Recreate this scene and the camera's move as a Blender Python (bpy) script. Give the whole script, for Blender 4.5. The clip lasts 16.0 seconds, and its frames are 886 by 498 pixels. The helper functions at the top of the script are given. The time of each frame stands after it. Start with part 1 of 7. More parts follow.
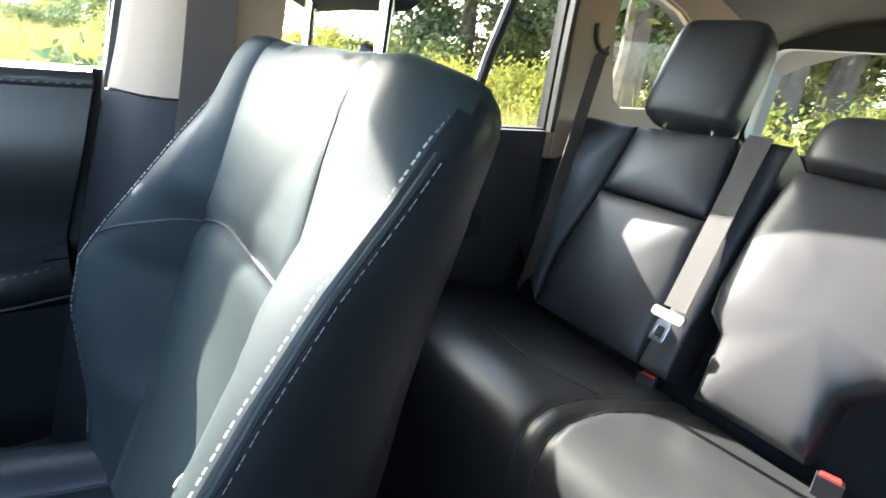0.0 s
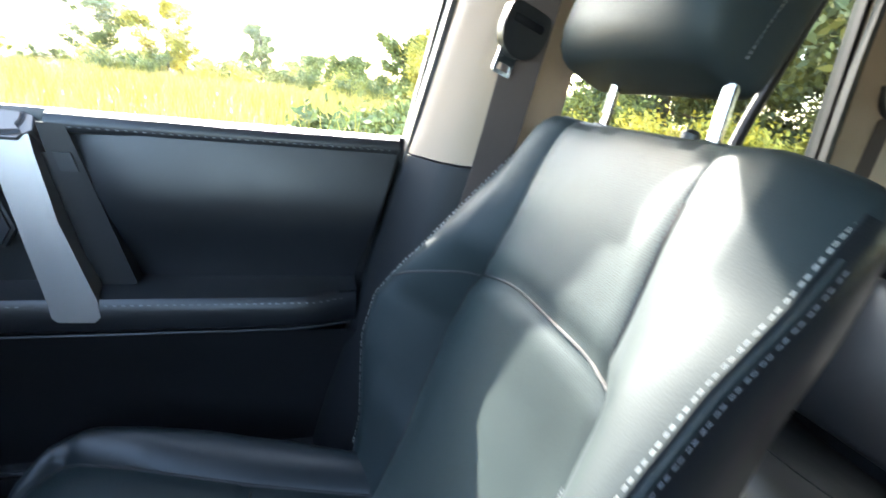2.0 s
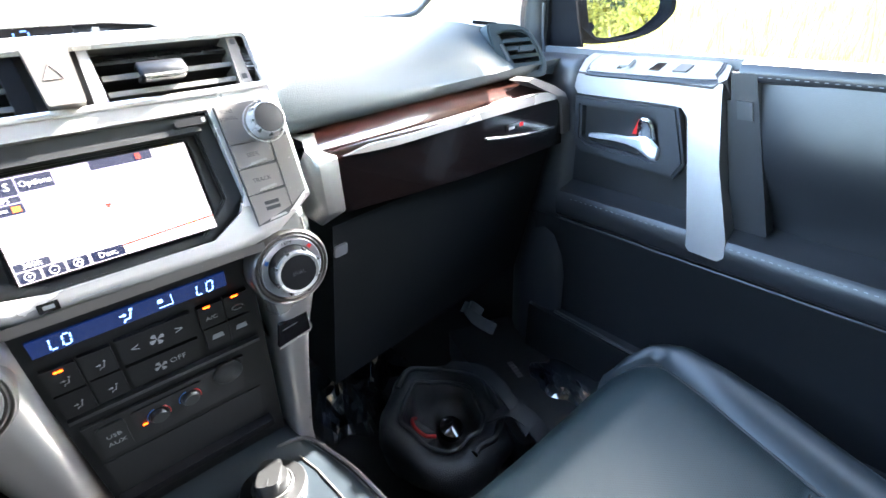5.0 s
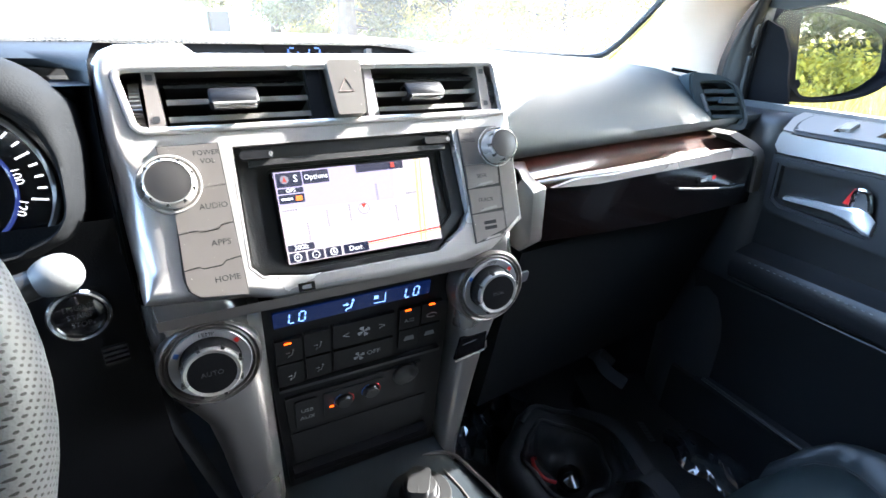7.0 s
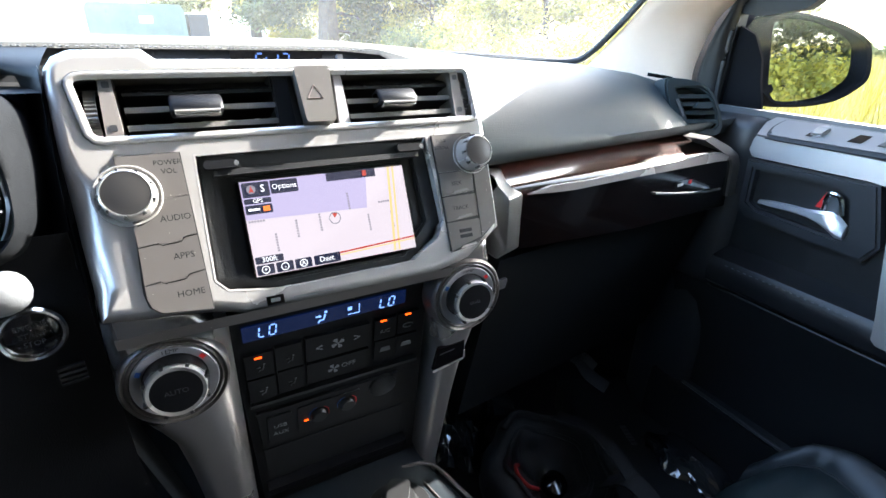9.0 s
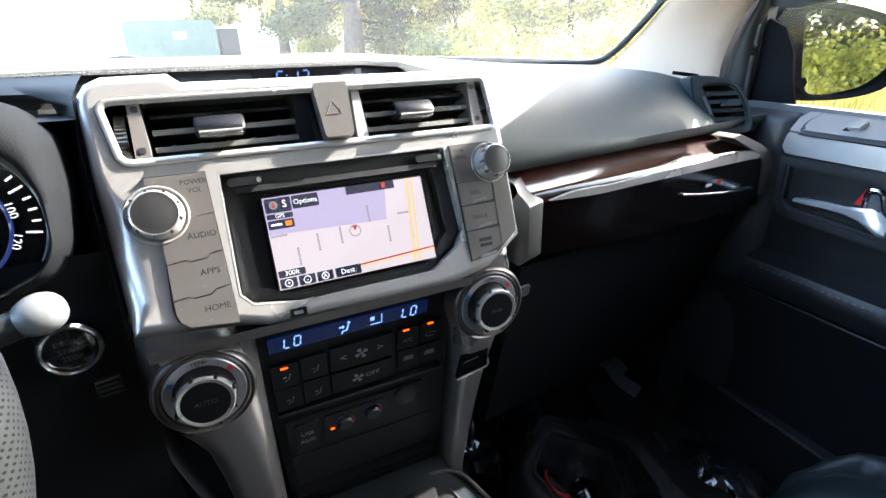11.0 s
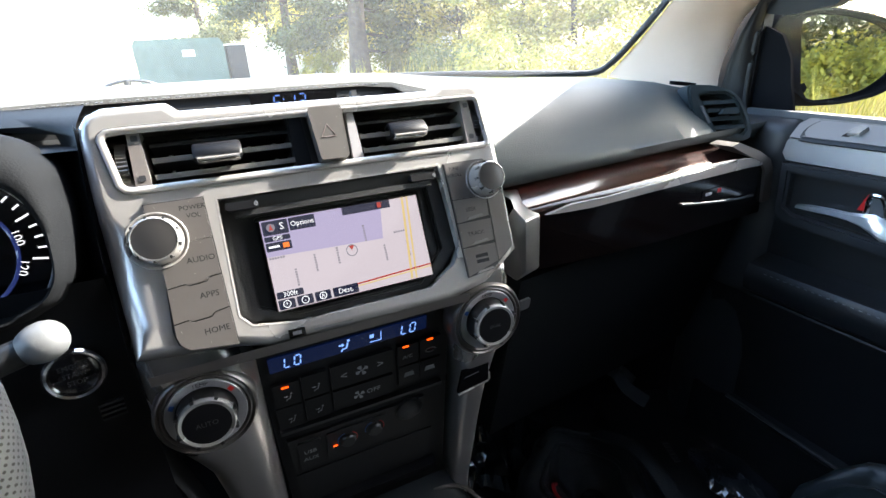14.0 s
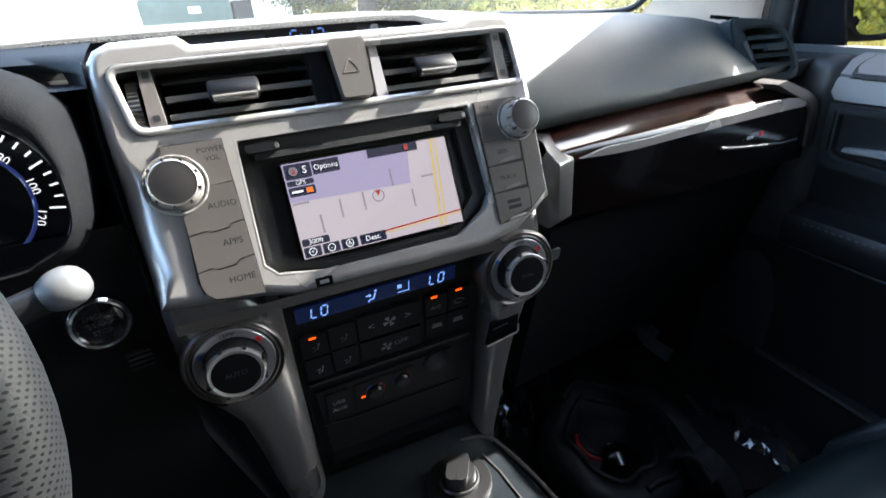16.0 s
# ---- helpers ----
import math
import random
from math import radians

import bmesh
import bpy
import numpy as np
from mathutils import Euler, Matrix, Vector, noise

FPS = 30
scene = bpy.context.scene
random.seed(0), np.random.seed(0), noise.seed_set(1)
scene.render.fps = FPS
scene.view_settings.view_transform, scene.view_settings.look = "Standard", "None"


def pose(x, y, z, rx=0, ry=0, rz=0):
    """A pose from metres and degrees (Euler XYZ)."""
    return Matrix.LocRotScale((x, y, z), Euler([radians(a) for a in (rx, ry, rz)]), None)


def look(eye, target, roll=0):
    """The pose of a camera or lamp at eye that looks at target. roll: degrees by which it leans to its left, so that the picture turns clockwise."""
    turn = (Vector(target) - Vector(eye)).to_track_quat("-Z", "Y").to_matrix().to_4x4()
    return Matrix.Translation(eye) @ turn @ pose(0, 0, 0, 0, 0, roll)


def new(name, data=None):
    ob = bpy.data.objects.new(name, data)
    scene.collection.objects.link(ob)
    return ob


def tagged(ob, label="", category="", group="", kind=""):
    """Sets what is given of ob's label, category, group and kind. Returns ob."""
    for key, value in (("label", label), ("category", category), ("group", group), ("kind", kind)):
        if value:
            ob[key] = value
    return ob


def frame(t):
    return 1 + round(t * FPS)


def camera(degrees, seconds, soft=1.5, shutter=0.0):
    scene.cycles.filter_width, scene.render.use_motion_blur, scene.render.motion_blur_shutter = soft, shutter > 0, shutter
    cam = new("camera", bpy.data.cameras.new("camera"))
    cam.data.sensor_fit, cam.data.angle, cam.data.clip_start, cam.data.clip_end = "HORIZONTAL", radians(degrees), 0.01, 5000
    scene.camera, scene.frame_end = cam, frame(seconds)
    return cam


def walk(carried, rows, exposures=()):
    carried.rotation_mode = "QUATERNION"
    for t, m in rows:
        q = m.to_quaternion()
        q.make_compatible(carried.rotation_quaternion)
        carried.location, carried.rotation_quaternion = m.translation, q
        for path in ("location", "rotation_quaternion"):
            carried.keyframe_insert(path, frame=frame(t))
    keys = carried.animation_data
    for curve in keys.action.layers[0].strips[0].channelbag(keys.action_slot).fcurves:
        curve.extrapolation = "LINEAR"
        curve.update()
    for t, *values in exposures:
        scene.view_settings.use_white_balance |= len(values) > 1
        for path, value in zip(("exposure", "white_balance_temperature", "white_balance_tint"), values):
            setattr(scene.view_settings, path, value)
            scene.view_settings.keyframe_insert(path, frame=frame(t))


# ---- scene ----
cam = camera(84.7, 16.0, soft=1.5, shutter=0.35)
PATH = [
    (0, (-0.048, -0.596, 1.184), (1.413, -1.755, 0.462), 7.0),
    (0.5, (-0.046, -0.585, 1.172), (1.485, -1.602, 0.385), 8.3),
    (1, (-0.045, -0.549, 1.182), (1.598, -1.404, 0.429), 6.6),
    (1.5, (-0.045, -0.51, 1.178), (1.661, -1.184, 0.381), 6.3),
    (2, (-0.01, -0.485, 1.197), (1.807, -1.054, 0.584), 6.4),
    (2.5, (0.054, -0.463, 1.205), (1.917, -0.742, 0.535), 6.6),
    (3, (0.048, -0.467, 1.194), (1.857, -0.356, 0.348), 4.9),
    (3.5, (0.028, -0.465, 1.193), (1.793, -0.033, 0.355), 4.6),
    (4, (0.006, -0.443, 1.211), (1.497, 0.436, 0.21), 2.1),
    (4.5, (-0.015, -0.441, 1.22), (1.208, 0.8, 0.236), -1.3),
    (5, (-0.027, -0.441, 1.223), (1.1, 0.914, 0.279), -2.6),
    (5.2, (-0.037, -0.439, 1.22), (1.083, 0.909, 0.256), -1.5),
    (7.3, (-0.118, -0.383, 1.227), (0.692, 1.25, 0.404), 1.4),
    (7.5, (-0.116, -0.38, 1.226), (0.737, 1.232, 0.404), 2.1),
    (8, (-0.112, -0.38, 1.225), (0.753, 1.219, 0.392), 2.3),
    (8.5, (-0.105, -0.382, 1.223), (0.788, 1.2, 0.386), 2.7),
    (9, (-0.103, -0.386, 1.228), (0.781, 1.211, 0.411), 1.5),
    (9.5, (-0.104, -0.389, 1.231), (0.725, 1.247, 0.433), 0.7),
    (10, (-0.101, -0.388, 1.233), (0.701, 1.259, 0.43), -0.1),
    (12.5, (-0.087, -0.389, 1.237), (0.694, 1.269, 0.436), -2.7),
    (13, (-0.083, -0.393, 1.242), (0.695, 1.276, 0.462), -3.4),
    (13.5, (-0.085, -0.394, 1.242), (0.672, 1.286, 0.466), -2.8),
    (14, (-0.086, -0.394, 1.243), (0.671, 1.287, 0.469), -2.7),
    (14.5, (-0.086, -0.394, 1.243), (0.667, 1.288, 0.467), -3.0),
    (15, (-0.088, -0.393, 1.243), (0.655, 1.292, 0.463), -2.8),
    (15.5, (-0.092, -0.388, 1.238), (0.632, 1.289, 0.425), -2.4),
    (16, (-0.094, -0.374, 1.224), (0.577, 1.27, 0.304), -4.1),
]
EXPOSURES = [(0.0, 4.78, 6650, 8), (2.0, 4.68, 6650, 8), (3.0, 4.9, 6700, 8), (4.0, 5.5, 6500, 8), (5.0, 6.0, 6450, 8), (7.3, 4.78, 6300, 8), (10.0, 4.32, 6480, 8), (14.5, 3.82, 6620, 8), (16.0, 3.65, 6450, 8)]
walk(cam, [(t, look(eye, target, roll)) for t, eye, target, roll in PATH], EXPOSURES)

# ---------------------------------------------------------------- light
GROUND = -0.15
SUN_AZ, SUN_EL = -84.5, 34.5          # degrees to the left of straight ahead, degrees above the horizon
world = bpy.data.worlds.new("sky")
scene.world = world
world.use_nodes = True
wn = world.node_tree
sky = wn.nodes.new("ShaderNodeTexSky")
sky.sky_type = "NISHITA"
sky.sun_disc = False
sky.sun_elevation = radians(SUN_EL)
sky.sun_rotation = radians(-SUN_AZ)
sky.air_density, sky.dust_density = 1.0, 2.0
wn.nodes["Background"].inputs["Strength"].default_value = 0.15
wn.links.new(sky.outputs[0], wn.nodes["Background"].inputs["Color"])

sun_dir = Vector((-math.sin(radians(SUN_AZ)) * math.cos(radians(SUN_EL)),
                  math.cos(radians(SUN_AZ)) * math.cos(radians(SUN_EL)), math.sin(radians(SUN_EL))))
sun = new("sun", bpy.data.lights.new("sun", "SUN"))
sun.data.energy, sun.data.angle, sun.data.color = 2.9, radians(0.6), (1.0, 0.96, 0.90)
sun.matrix_world = look(sun_dir * 30, (0, 0, 0))


# ---------------------------------------------------------------- materials
def node_mat(name):
    m = bpy.data.materials.new(name)
    m.use_nodes = True
    return m, m.node_tree, m.node_tree.nodes["Principled BSDF"]


def mat(name, base, rough=0.5, metal=0.0, vary=0.12, scale=9.0, grain=600.0, bump=0.05, rvary=0.08, coat=0.0, spec=0.5, dust=0.0):
    """Two scales of variation in colour and roughness, and a fine relief."""
    m, nt, bs = node_mat(name)
    tc = nt.nodes.new("ShaderNodeTexCoord")
    big = nt.nodes.new("ShaderNodeTexNoise")
    big.inputs["Scale"].default_value, big.inputs["Detail"].default_value = scale, 6.0
    fine = nt.nodes.new("ShaderNodeTexNoise")
    fine.inputs["Scale"].default_value, fine.inputs["Detail"].default_value = grain, 2.0
    for n in (big, fine):
        nt.links.new(tc.outputs["Object"], n.inputs["Vector"])
    ramp = nt.nodes.new("ShaderNodeValToRGB")
    ramp.color_ramp.elements[0].position, ramp.color_ramp.elements[1].position = 0.3, 0.7
    ramp.color_ramp.elements[0].color = (*[c * (1 - vary) for c in base], 1)
    ramp.color_ramp.elements[1].color = (*[min(1, c * (1 + vary)) for c in base], 1)
    nt.links.new(big.outputs["Fac"], ramp.inputs["Fac"])
    colour = ramp.outputs["Color"]
    if dust:
        vo = nt.nodes.new("ShaderNodeTexVoronoi")
        vo.inputs["Scale"].default_value = 260.0
        nt.links.new(tc.outputs["Object"], vo.inputs["Vector"])
        lt = nt.nodes.new("ShaderNodeMath")
        lt.operation = "LESS_THAN"
        lt.inputs[1].default_value = dust
        nt.links.new(vo.outputs["Distance"], lt.inputs[0])
        mx = nt.nodes.new("ShaderNodeMixRGB")
        mx.inputs["Color2"].default_value = (0.75, 0.73, 0.68, 1)
        nt.links.new(lt.outputs[0], mx.inputs["Fac"])
        nt.links.new(colour, mx.inputs["Color1"])
        colour = mx.outputs[0]
    nt.links.new(colour, bs.inputs["Base Color"])
    mr = nt.nodes.new("ShaderNodeMapRange")
    mr.inputs["To Min"].default_value, mr.inputs["To Max"].default_value = max(0.0, rough - rvary), min(1.0, rough + rvary)
    nt.links.new(big.outputs["Fac"], mr.inputs["Value"])
    nt.links.new(mr.outputs["Result"], bs.inputs["Roughness"])
    bs.inputs["Metallic"].default_value = metal
    bs.inputs["Coat Weight"].default_value = coat
    bs.inputs["Specular IOR Level"].default_value = spec
    bp = nt.nodes.new("ShaderNodeBump")
    bp.inputs["Strength"].default_value, bp.inputs["Distance"].default_value = bump, 0.002
    nt.links.new(fine.outputs["Fac"], bp.inputs["Height"])
    nt.links.new(bp.outputs["Normal"], bs.inputs["Normal"])
    return m


def leather(name, base, rough, perforated=None):
    """Hide with pebbled grain and creases; perforated names the two axes in which rows of small holes run."""
    m, nt, bs = node_mat(name)
    tc = nt.nodes.new("ShaderNodeTexCoord")
    peb = nt.nodes.new("ShaderNodeTexVoronoi")
    peb.inputs["Scale"].default_value = 700.0
    crease = nt.nodes.new("ShaderNodeTexNoise")
    crease.inputs["Scale"].default_value, crease.inputs["Detail"].default_value = 22.0, 8.0
    wear = nt.nodes.new("ShaderNodeTexNoise")
    wear.inputs["Scale"].default_value, wear.inputs["Detail"].default_value = 5.0, 4.0
    for n in (peb, crease, wear):
        nt.links.new(tc.outputs["Object"], n.inputs["Vector"])
    ramp = nt.nodes.new("ShaderNodeValToRGB")
    ramp.color_ramp.elements[0].position, ramp.color_ramp.elements[1].position = 0.35, 0.7
    ramp.color_ramp.elements[0].color = (*[c * 0.86 for c in base], 1)
    ramp.color_ramp.elements[1].color = (*[c * 1.15 for c in base], 1)
    nt.links.new(wear.outputs["Fac"], ramp.inputs["Fac"])
    mr = nt.nodes.new("ShaderNodeMapRange")
    mr.inputs["To Min"].default_value, mr.inputs["To Max"].default_value = rough - 0.06, rough + 0.07
    nt.links.new(crease.outputs["Fac"], mr.inputs["Value"])
    nt.links.new(mr.outputs["Result"], bs.inputs["Roughness"])
    height = nt.nodes.new("ShaderNodeMath")
    height.operation = "MULTIPLY_ADD"
    height.inputs[1].default_value = 0.25
    nt.links.new(peb.outputs["Distance"], height.inputs[0])
    nt.links.new(crease.outputs["Fac"], height.inputs[2])
    last, colour = height.outputs[0], ramp.outputs["Color"]
    if perforated:
        sep = nt.nodes.new("ShaderNodeSeparateXYZ")
        nt.links.new(tc.outputs["Object"], sep.inputs[0])

        def op(kind, a, b=None):
            n = nt.nodes.new("ShaderNodeMath")
            n.operation = kind
            for k, v in enumerate((a, b)):
                if v is None:
                    continue
                if isinstance(v, (int, float)):
                    n.inputs[k].default_value = v
                else:
                    nt.links.new(v, n.inputs[k])
            return n.outputs[0]
        a, b = sep.outputs[perforated[0]], sep.outputs[perforated[1]]
        p, q = op("ADD", a, b), op("SUBTRACT", a, b)
        fa, fb = (op("SUBTRACT", op("FRACT", op("MULTIPLY", op("ADD", s, 10.0), 250.0)), 0.5) for s in (p, q))
        dist = op("SQRT", op("ADD", op("MULTIPLY", fa, fa), op("MULTIPLY", fb, fb)))
        hole = op("LESS_THAN", dist, 0.25)
        mix = nt.nodes.new("ShaderNodeMixRGB")
        mix.inputs["Color2"].default_value = (0.004, 0.004, 0.004, 1)
        nt.links.new(hole, mix.inputs["Fac"])
        nt.links.new(colour, mix.inputs["Color1"])
        colour = mix.outputs[0]
        last = op("SUBTRACT", last, hole)
    nt.links.new(colour, bs.inputs["Base Color"])
    bp = nt.nodes.new("ShaderNodeBump")
    bs.inputs["Specular IOR Level"].default_value = 0.36
    bp.inputs["Strength"].default_value, bp.inputs["Distance"].default_value = 0.20 if perforated else 0.11, 0.0022
    nt.links.new(last, bp.inputs["Height"])
    nt.links.new(bp.outputs["Normal"], bs.inputs["Normal"])
    return m


def glow(name, colour, strength):
    m, nt, bs = node_mat(name)
    bs.inputs["Base Color"].default_value = (0.01, 0.01, 0.012, 1)
    bs.inputs["Roughness"].default_value = 0.25
    bs.inputs["Emission Color"].default_value = (*colour, 1)
    bs.inputs["Emission Strength"].default_value = strength
    return m


def clear_glass(name, tint, gloss=0.06, dust=0.0):
    m, nt, bs = node_mat(name)
    out = nt.nodes["Material Output"]
    tr = nt.nodes.new("ShaderNodeBsdfTransparent")
    tr.inputs["Color"].default_value = (*tint, 1)
    gl = nt.nodes.new("ShaderNodeBsdfGlossy")
    gl.inputs["Roughness"].default_value = 0.01
    mx = nt.nodes.new("ShaderNodeMixShader")
    mx.inputs["Fac"].default_value = gloss
    nt.links.new(tr.outputs[0], mx.inputs[1])
    nt.links.new(gl.outputs[0], mx.inputs[2])
    last = mx
    if dust:
        df = nt.nodes.new("ShaderNodeBsdfTranslucent")
        df.inputs["Color"].default_value = (0.8, 0.8, 0.78, 1)
        tc = nt.nodes.new("ShaderNodeTexCoord")
        no = nt.nodes.new("ShaderNodeTexNoise")
        no.inputs["Scale"].default_value, no.inputs["Detail"].default_value = 3.0, 6.0
        nt.links.new(tc.outputs["Object"], no.inputs["Vector"])
        mr = nt.nodes.new("ShaderNodeMapRange")
        mr.inputs["To Min"].default_value, mr.inputs["To Max"].default_value = dust * 0.5, dust * 1.5
        nt.links.new(no.outputs["Fac"], mr.inputs["Value"])
        last = nt.nodes.new("ShaderNodeMixShader")
        nt.links.new(mr.outputs["Result"], last.inputs["Fac"])
        nt.links.new(mx.outputs[0], last.inputs[1])
        nt.links.new(df.outputs[0], last.inputs[2])
    nt.links.new(last.outputs[0], out.inputs["Surface"])
    return m


def wood_mat(name, dark=(0.010, 0.004, 0.003), light=(0.050, 0.014, 0.009)):
    m, nt, bs = node_mat(name)
    tc = nt.nodes.new("ShaderNodeTexCoord")
    mp = nt.nodes.new("ShaderNodeMapping")
    mp.inputs["Scale"].default_value = (3.0, 26.0, 26.0)
    nt.links.new(tc.outputs["Object"], mp.inputs["Vector"])
    no = nt.nodes.new("ShaderNodeTexNoise")
    no.inputs["Scale"].default_value, no.inputs["Detail"].default_value = 5.0, 8.0
    no.inputs["Distortion"].default_value = 1.2
    nt.links.new(mp.outputs[0], no.inputs["Vector"])
    ramp = nt.nodes.new("ShaderNodeValToRGB")
    ramp.color_ramp.elements[0].position, ramp.color_ramp.elements[1].position = 0.35, 0.68
    ramp.color_ramp.elements[0].color = (*dark, 1)
    ramp.color_ramp.elements[1].color = (*light, 1)
    nt.links.new(no.outputs["Fac"], ramp.inputs["Fac"])
    nt.links.new(ramp.outputs["Color"], bs.inputs["Base Color"])
    bs.inputs["Roughness"].default_value = 0.15
    bs.inputs["Specular IOR Level"].default_value = 0.35
    bs.inputs["Coat Weight"].default_value = 0.12
    bs.inputs["Coat Roughness"].default_value = 0.03
    return m


def grass_mat(name, dark, light, scale):
    m, nt, bs = node_mat(name)
    tc = nt.nodes.new("ShaderNodeTexCoord")
    a = nt.nodes.new("ShaderNodeTexNoise")
    a.inputs["Scale"].default_value, a.inputs["Detail"].default_value = scale, 10.0
    nt.links.new(tc.outputs["Object"], a.inputs["Vector"])
    ramp = nt.nodes.new("ShaderNodeValToRGB")
    ramp.color_ramp.elements[0].position, ramp.color_ramp.elements[1].position = 0.35, 0.66
    ramp.color_ramp.elements[0].color, ramp.color_ramp.elements[1].color = (*dark, 1), (*light, 1)
    nt.links.new(a.outputs["Fac"], ramp.inputs["Fac"])
    geo = nt.nodes.new("ShaderNodeNewGeometry")
    hsv = nt.nodes.new("ShaderNodeHueSaturation")
    mr = nt.nodes.new("ShaderNodeMapRange")
    mr.inputs["To Min"].default_value, mr.inputs["To Max"].default_value = 0.6, 1.45
    nt.links.new(geo.outputs["Random Per Island"], mr.inputs["Value"])
    nt.links.new(mr.outputs["Result"], hsv.inputs["Value"])
    nt.links.new(ramp.outputs["Color"], hsv.inputs["Color"])
    nt.links.new(hsv.outputs["Color"], bs.inputs["Base Color"])
    bs.inputs["Roughness"].default_value = 0.8
    bs.inputs["Subsurface Weight"].default_value = 0.0
    return m


LEATHER = leather("black leather", (0.0165, 0.0230, 0.0245), 0.54)
DOOR_LEATHER = leather("dull black door leather", (0.0115, 0.0120, 0.0135), 0.38)
LEATHER_SOFT = leather("neutral black leather", (0.030, 0.030, 0.032), 0.42)
SHELL = leather("plain black vinyl of the seat sides", (0.0085, 0.0100, 0.0120), 0.38)
# bench leather darkened on the cushion, to tone down the sun there
BENCHM = leather("shaded leather of the bench cushion", (0.0145, 0.0160, 0.0165), 0.36)
WEB_G = mat("dark grey belt webbing", (0.050, 0.047, 0.046), 0.85, vary=0.1, bump=0.5, grain=1800)
DOOR_LEATHER.node_tree.nodes["Principled BSDF"].inputs["Specular IOR Level"].default_value = 0.46
# cushion wears darker copies of the backrest leathers, as if less lit
CUSHION = leather("shaded cushion leather", (0.0125, 0.0170, 0.0200), 0.37)
PERF_BACK = leather("perforated leather of the backrest", (0.028, 0.0405, 0.0405), 0.50, ("X", "Z"))
PERF_SEAT = leather("perforated leather of the cushion", (0.0105, 0.0180, 0.0205), 0.47, ("X", "Y"))
for m in (PERF_SEAT, LEATHER):
    m.node_tree.nodes["Principled BSDF"].inputs["Specular IOR Level"].default_value = 0.22
    m.node_tree.nodes["Principled BSDF"].inputs["Specular Tint"].default_value = (0.94, 0.99, 1.0, 1)
BLACK = mat("black moulded plastic", (0.0095, 0.0100, 0.0110), 0.44, bump=0.12, grain=900)
SEALM = mat("smooth black rubber trim", (0.008, 0.0075, 0.0075), 0.5, vary=0.2, bump=0.05, spec=0.3)
DULL = mat("dull black plastic", (0.0085, 0.0090, 0.0102), 0.58, bump=0.15, grain=900, spec=0.30)
MATT = mat("matt black plastic", (0.008, 0.008, 0.009), 0.85, bump=0.2, grain=900, spec=0.0)
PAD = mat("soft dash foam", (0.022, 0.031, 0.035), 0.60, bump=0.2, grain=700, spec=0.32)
DARK = mat("dark grey plastic", (0.022, 0.023, 0.026), 0.42, bump=0.08)
GREY = mat("mid grey plastic", (0.09, 0.093, 0.098), 0.40, bump=0.06)
GLOSSB = mat("gloss black plastic", (0.006, 0.006, 0.007), 0.12, bump=0.0, coat=0.5)
SILVER_P = mat("satin grey-silver paint", (0.29, 0.280, 0.275), 0.36, metal=0.7, vary=0.05, bump=0.015, grain=1500, rvary=0.03)
FOOTM = mat("grained footwell plastic", (0.0045, 0.0056, 0.0064), 0.72, vary=0.2, scale=5, bump=0.3, grain=700, spec=0.12)
CONSM = mat("dark satin console top", (0.009, 0.012, 0.015), 0.34, bump=0.05, grain=900, spec=0.35)
# the bezel's silver darkened, to put the cheeks in shade
CHEEKM = mat("shaded satin silver paint", (0.33, 0.315, 0.305), 0.28, metal=0.72, vary=0.05, bump=0.015, grain=1500, rvary=0.04)
PANELM = mat("black control panel plastic", (0.0062, 0.0064, 0.0072), 0.5, bump=0.1, grain=900, spec=0.22)
CAPM = mat("brushed cap metal", (0.085, 0.082, 0.082), 0.36, metal=0.8, vary=0.1, bump=0.03, grain=1500)
TABM = mat("dark satin tab plastic", (0.0065, 0.0068, 0.0080), 0.45, spec=0.10, vary=0.08, bump=0.05, grain=1200)
LOUVRE = mat("grey louvre plastic", (0.105, 0.098, 0.092), 0.55, vary=0.15, bump=0.3, grain=700)
STRIPM = mat("warm grey strip paint", (0.20, 0.18, 0.17), 0.36, metal=0.4, vary=0.06, bump=0.02, grain=1500, dust=0.04)
SELM = mat("dark brushed selector metal", (0.07, 0.07, 0.072), 0.34, metal=0.85, vary=0.06, bump=0.02, grain=1500)
HAZ = mat("warm grey satin paint", (0.100, 0.092, 0.086), 0.42, metal=0.35, vary=0.05, bump=0.03, grain=1500, dust=0.04)
SCALE = mat("pale silver scale paint", (0.36, 0.355, 0.37), 0.36, metal=0.35, vary=0.04, bump=0.01)
POLISH = mat("bright polished lever metal", (0.80, 0.80, 0.82), 0.30, metal=0.75, vary=0.03, bump=0.0)
SELECTOR = (0.050, -0.020, 0.7175)
SILVER = mat("satin silver paint", (0.43, 0.415, 0.400), 0.27, metal=0.55, vary=0.05, bump=0.015, grain=1500, rvary=0.04, dust=0.035)
SILVER_D = mat("dull silver paint", (0.118, 0.108, 0.102), 0.33, metal=0.40, vary=0.06, bump=0.015, grain=1500, rvary=0.04, dust=0.045)
GUNMETAL = mat("dark satin metal", (0.20, 0.198, 0.20), 0.32, metal=0.85, vary=0.08, bump=0.02, grain=1500, rvary=0.04)
CHROME = mat("chrome", (0.85, 0.85, 0.86), 0.16, metal=1.0, vary=0.02, bump=0.0, rvary=0.03)
STEEL = mat("polished steel post", (0.7, 0.7, 0.71), 0.16, metal=1.0, vary=0.03, bump=0.0)
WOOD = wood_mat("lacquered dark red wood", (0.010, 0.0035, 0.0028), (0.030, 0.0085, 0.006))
BEIGE = mat("beige pillar plastic", (0.265, 0.188, 0.128), 0.6, vary=0.05, bump=0.15, grain=800)
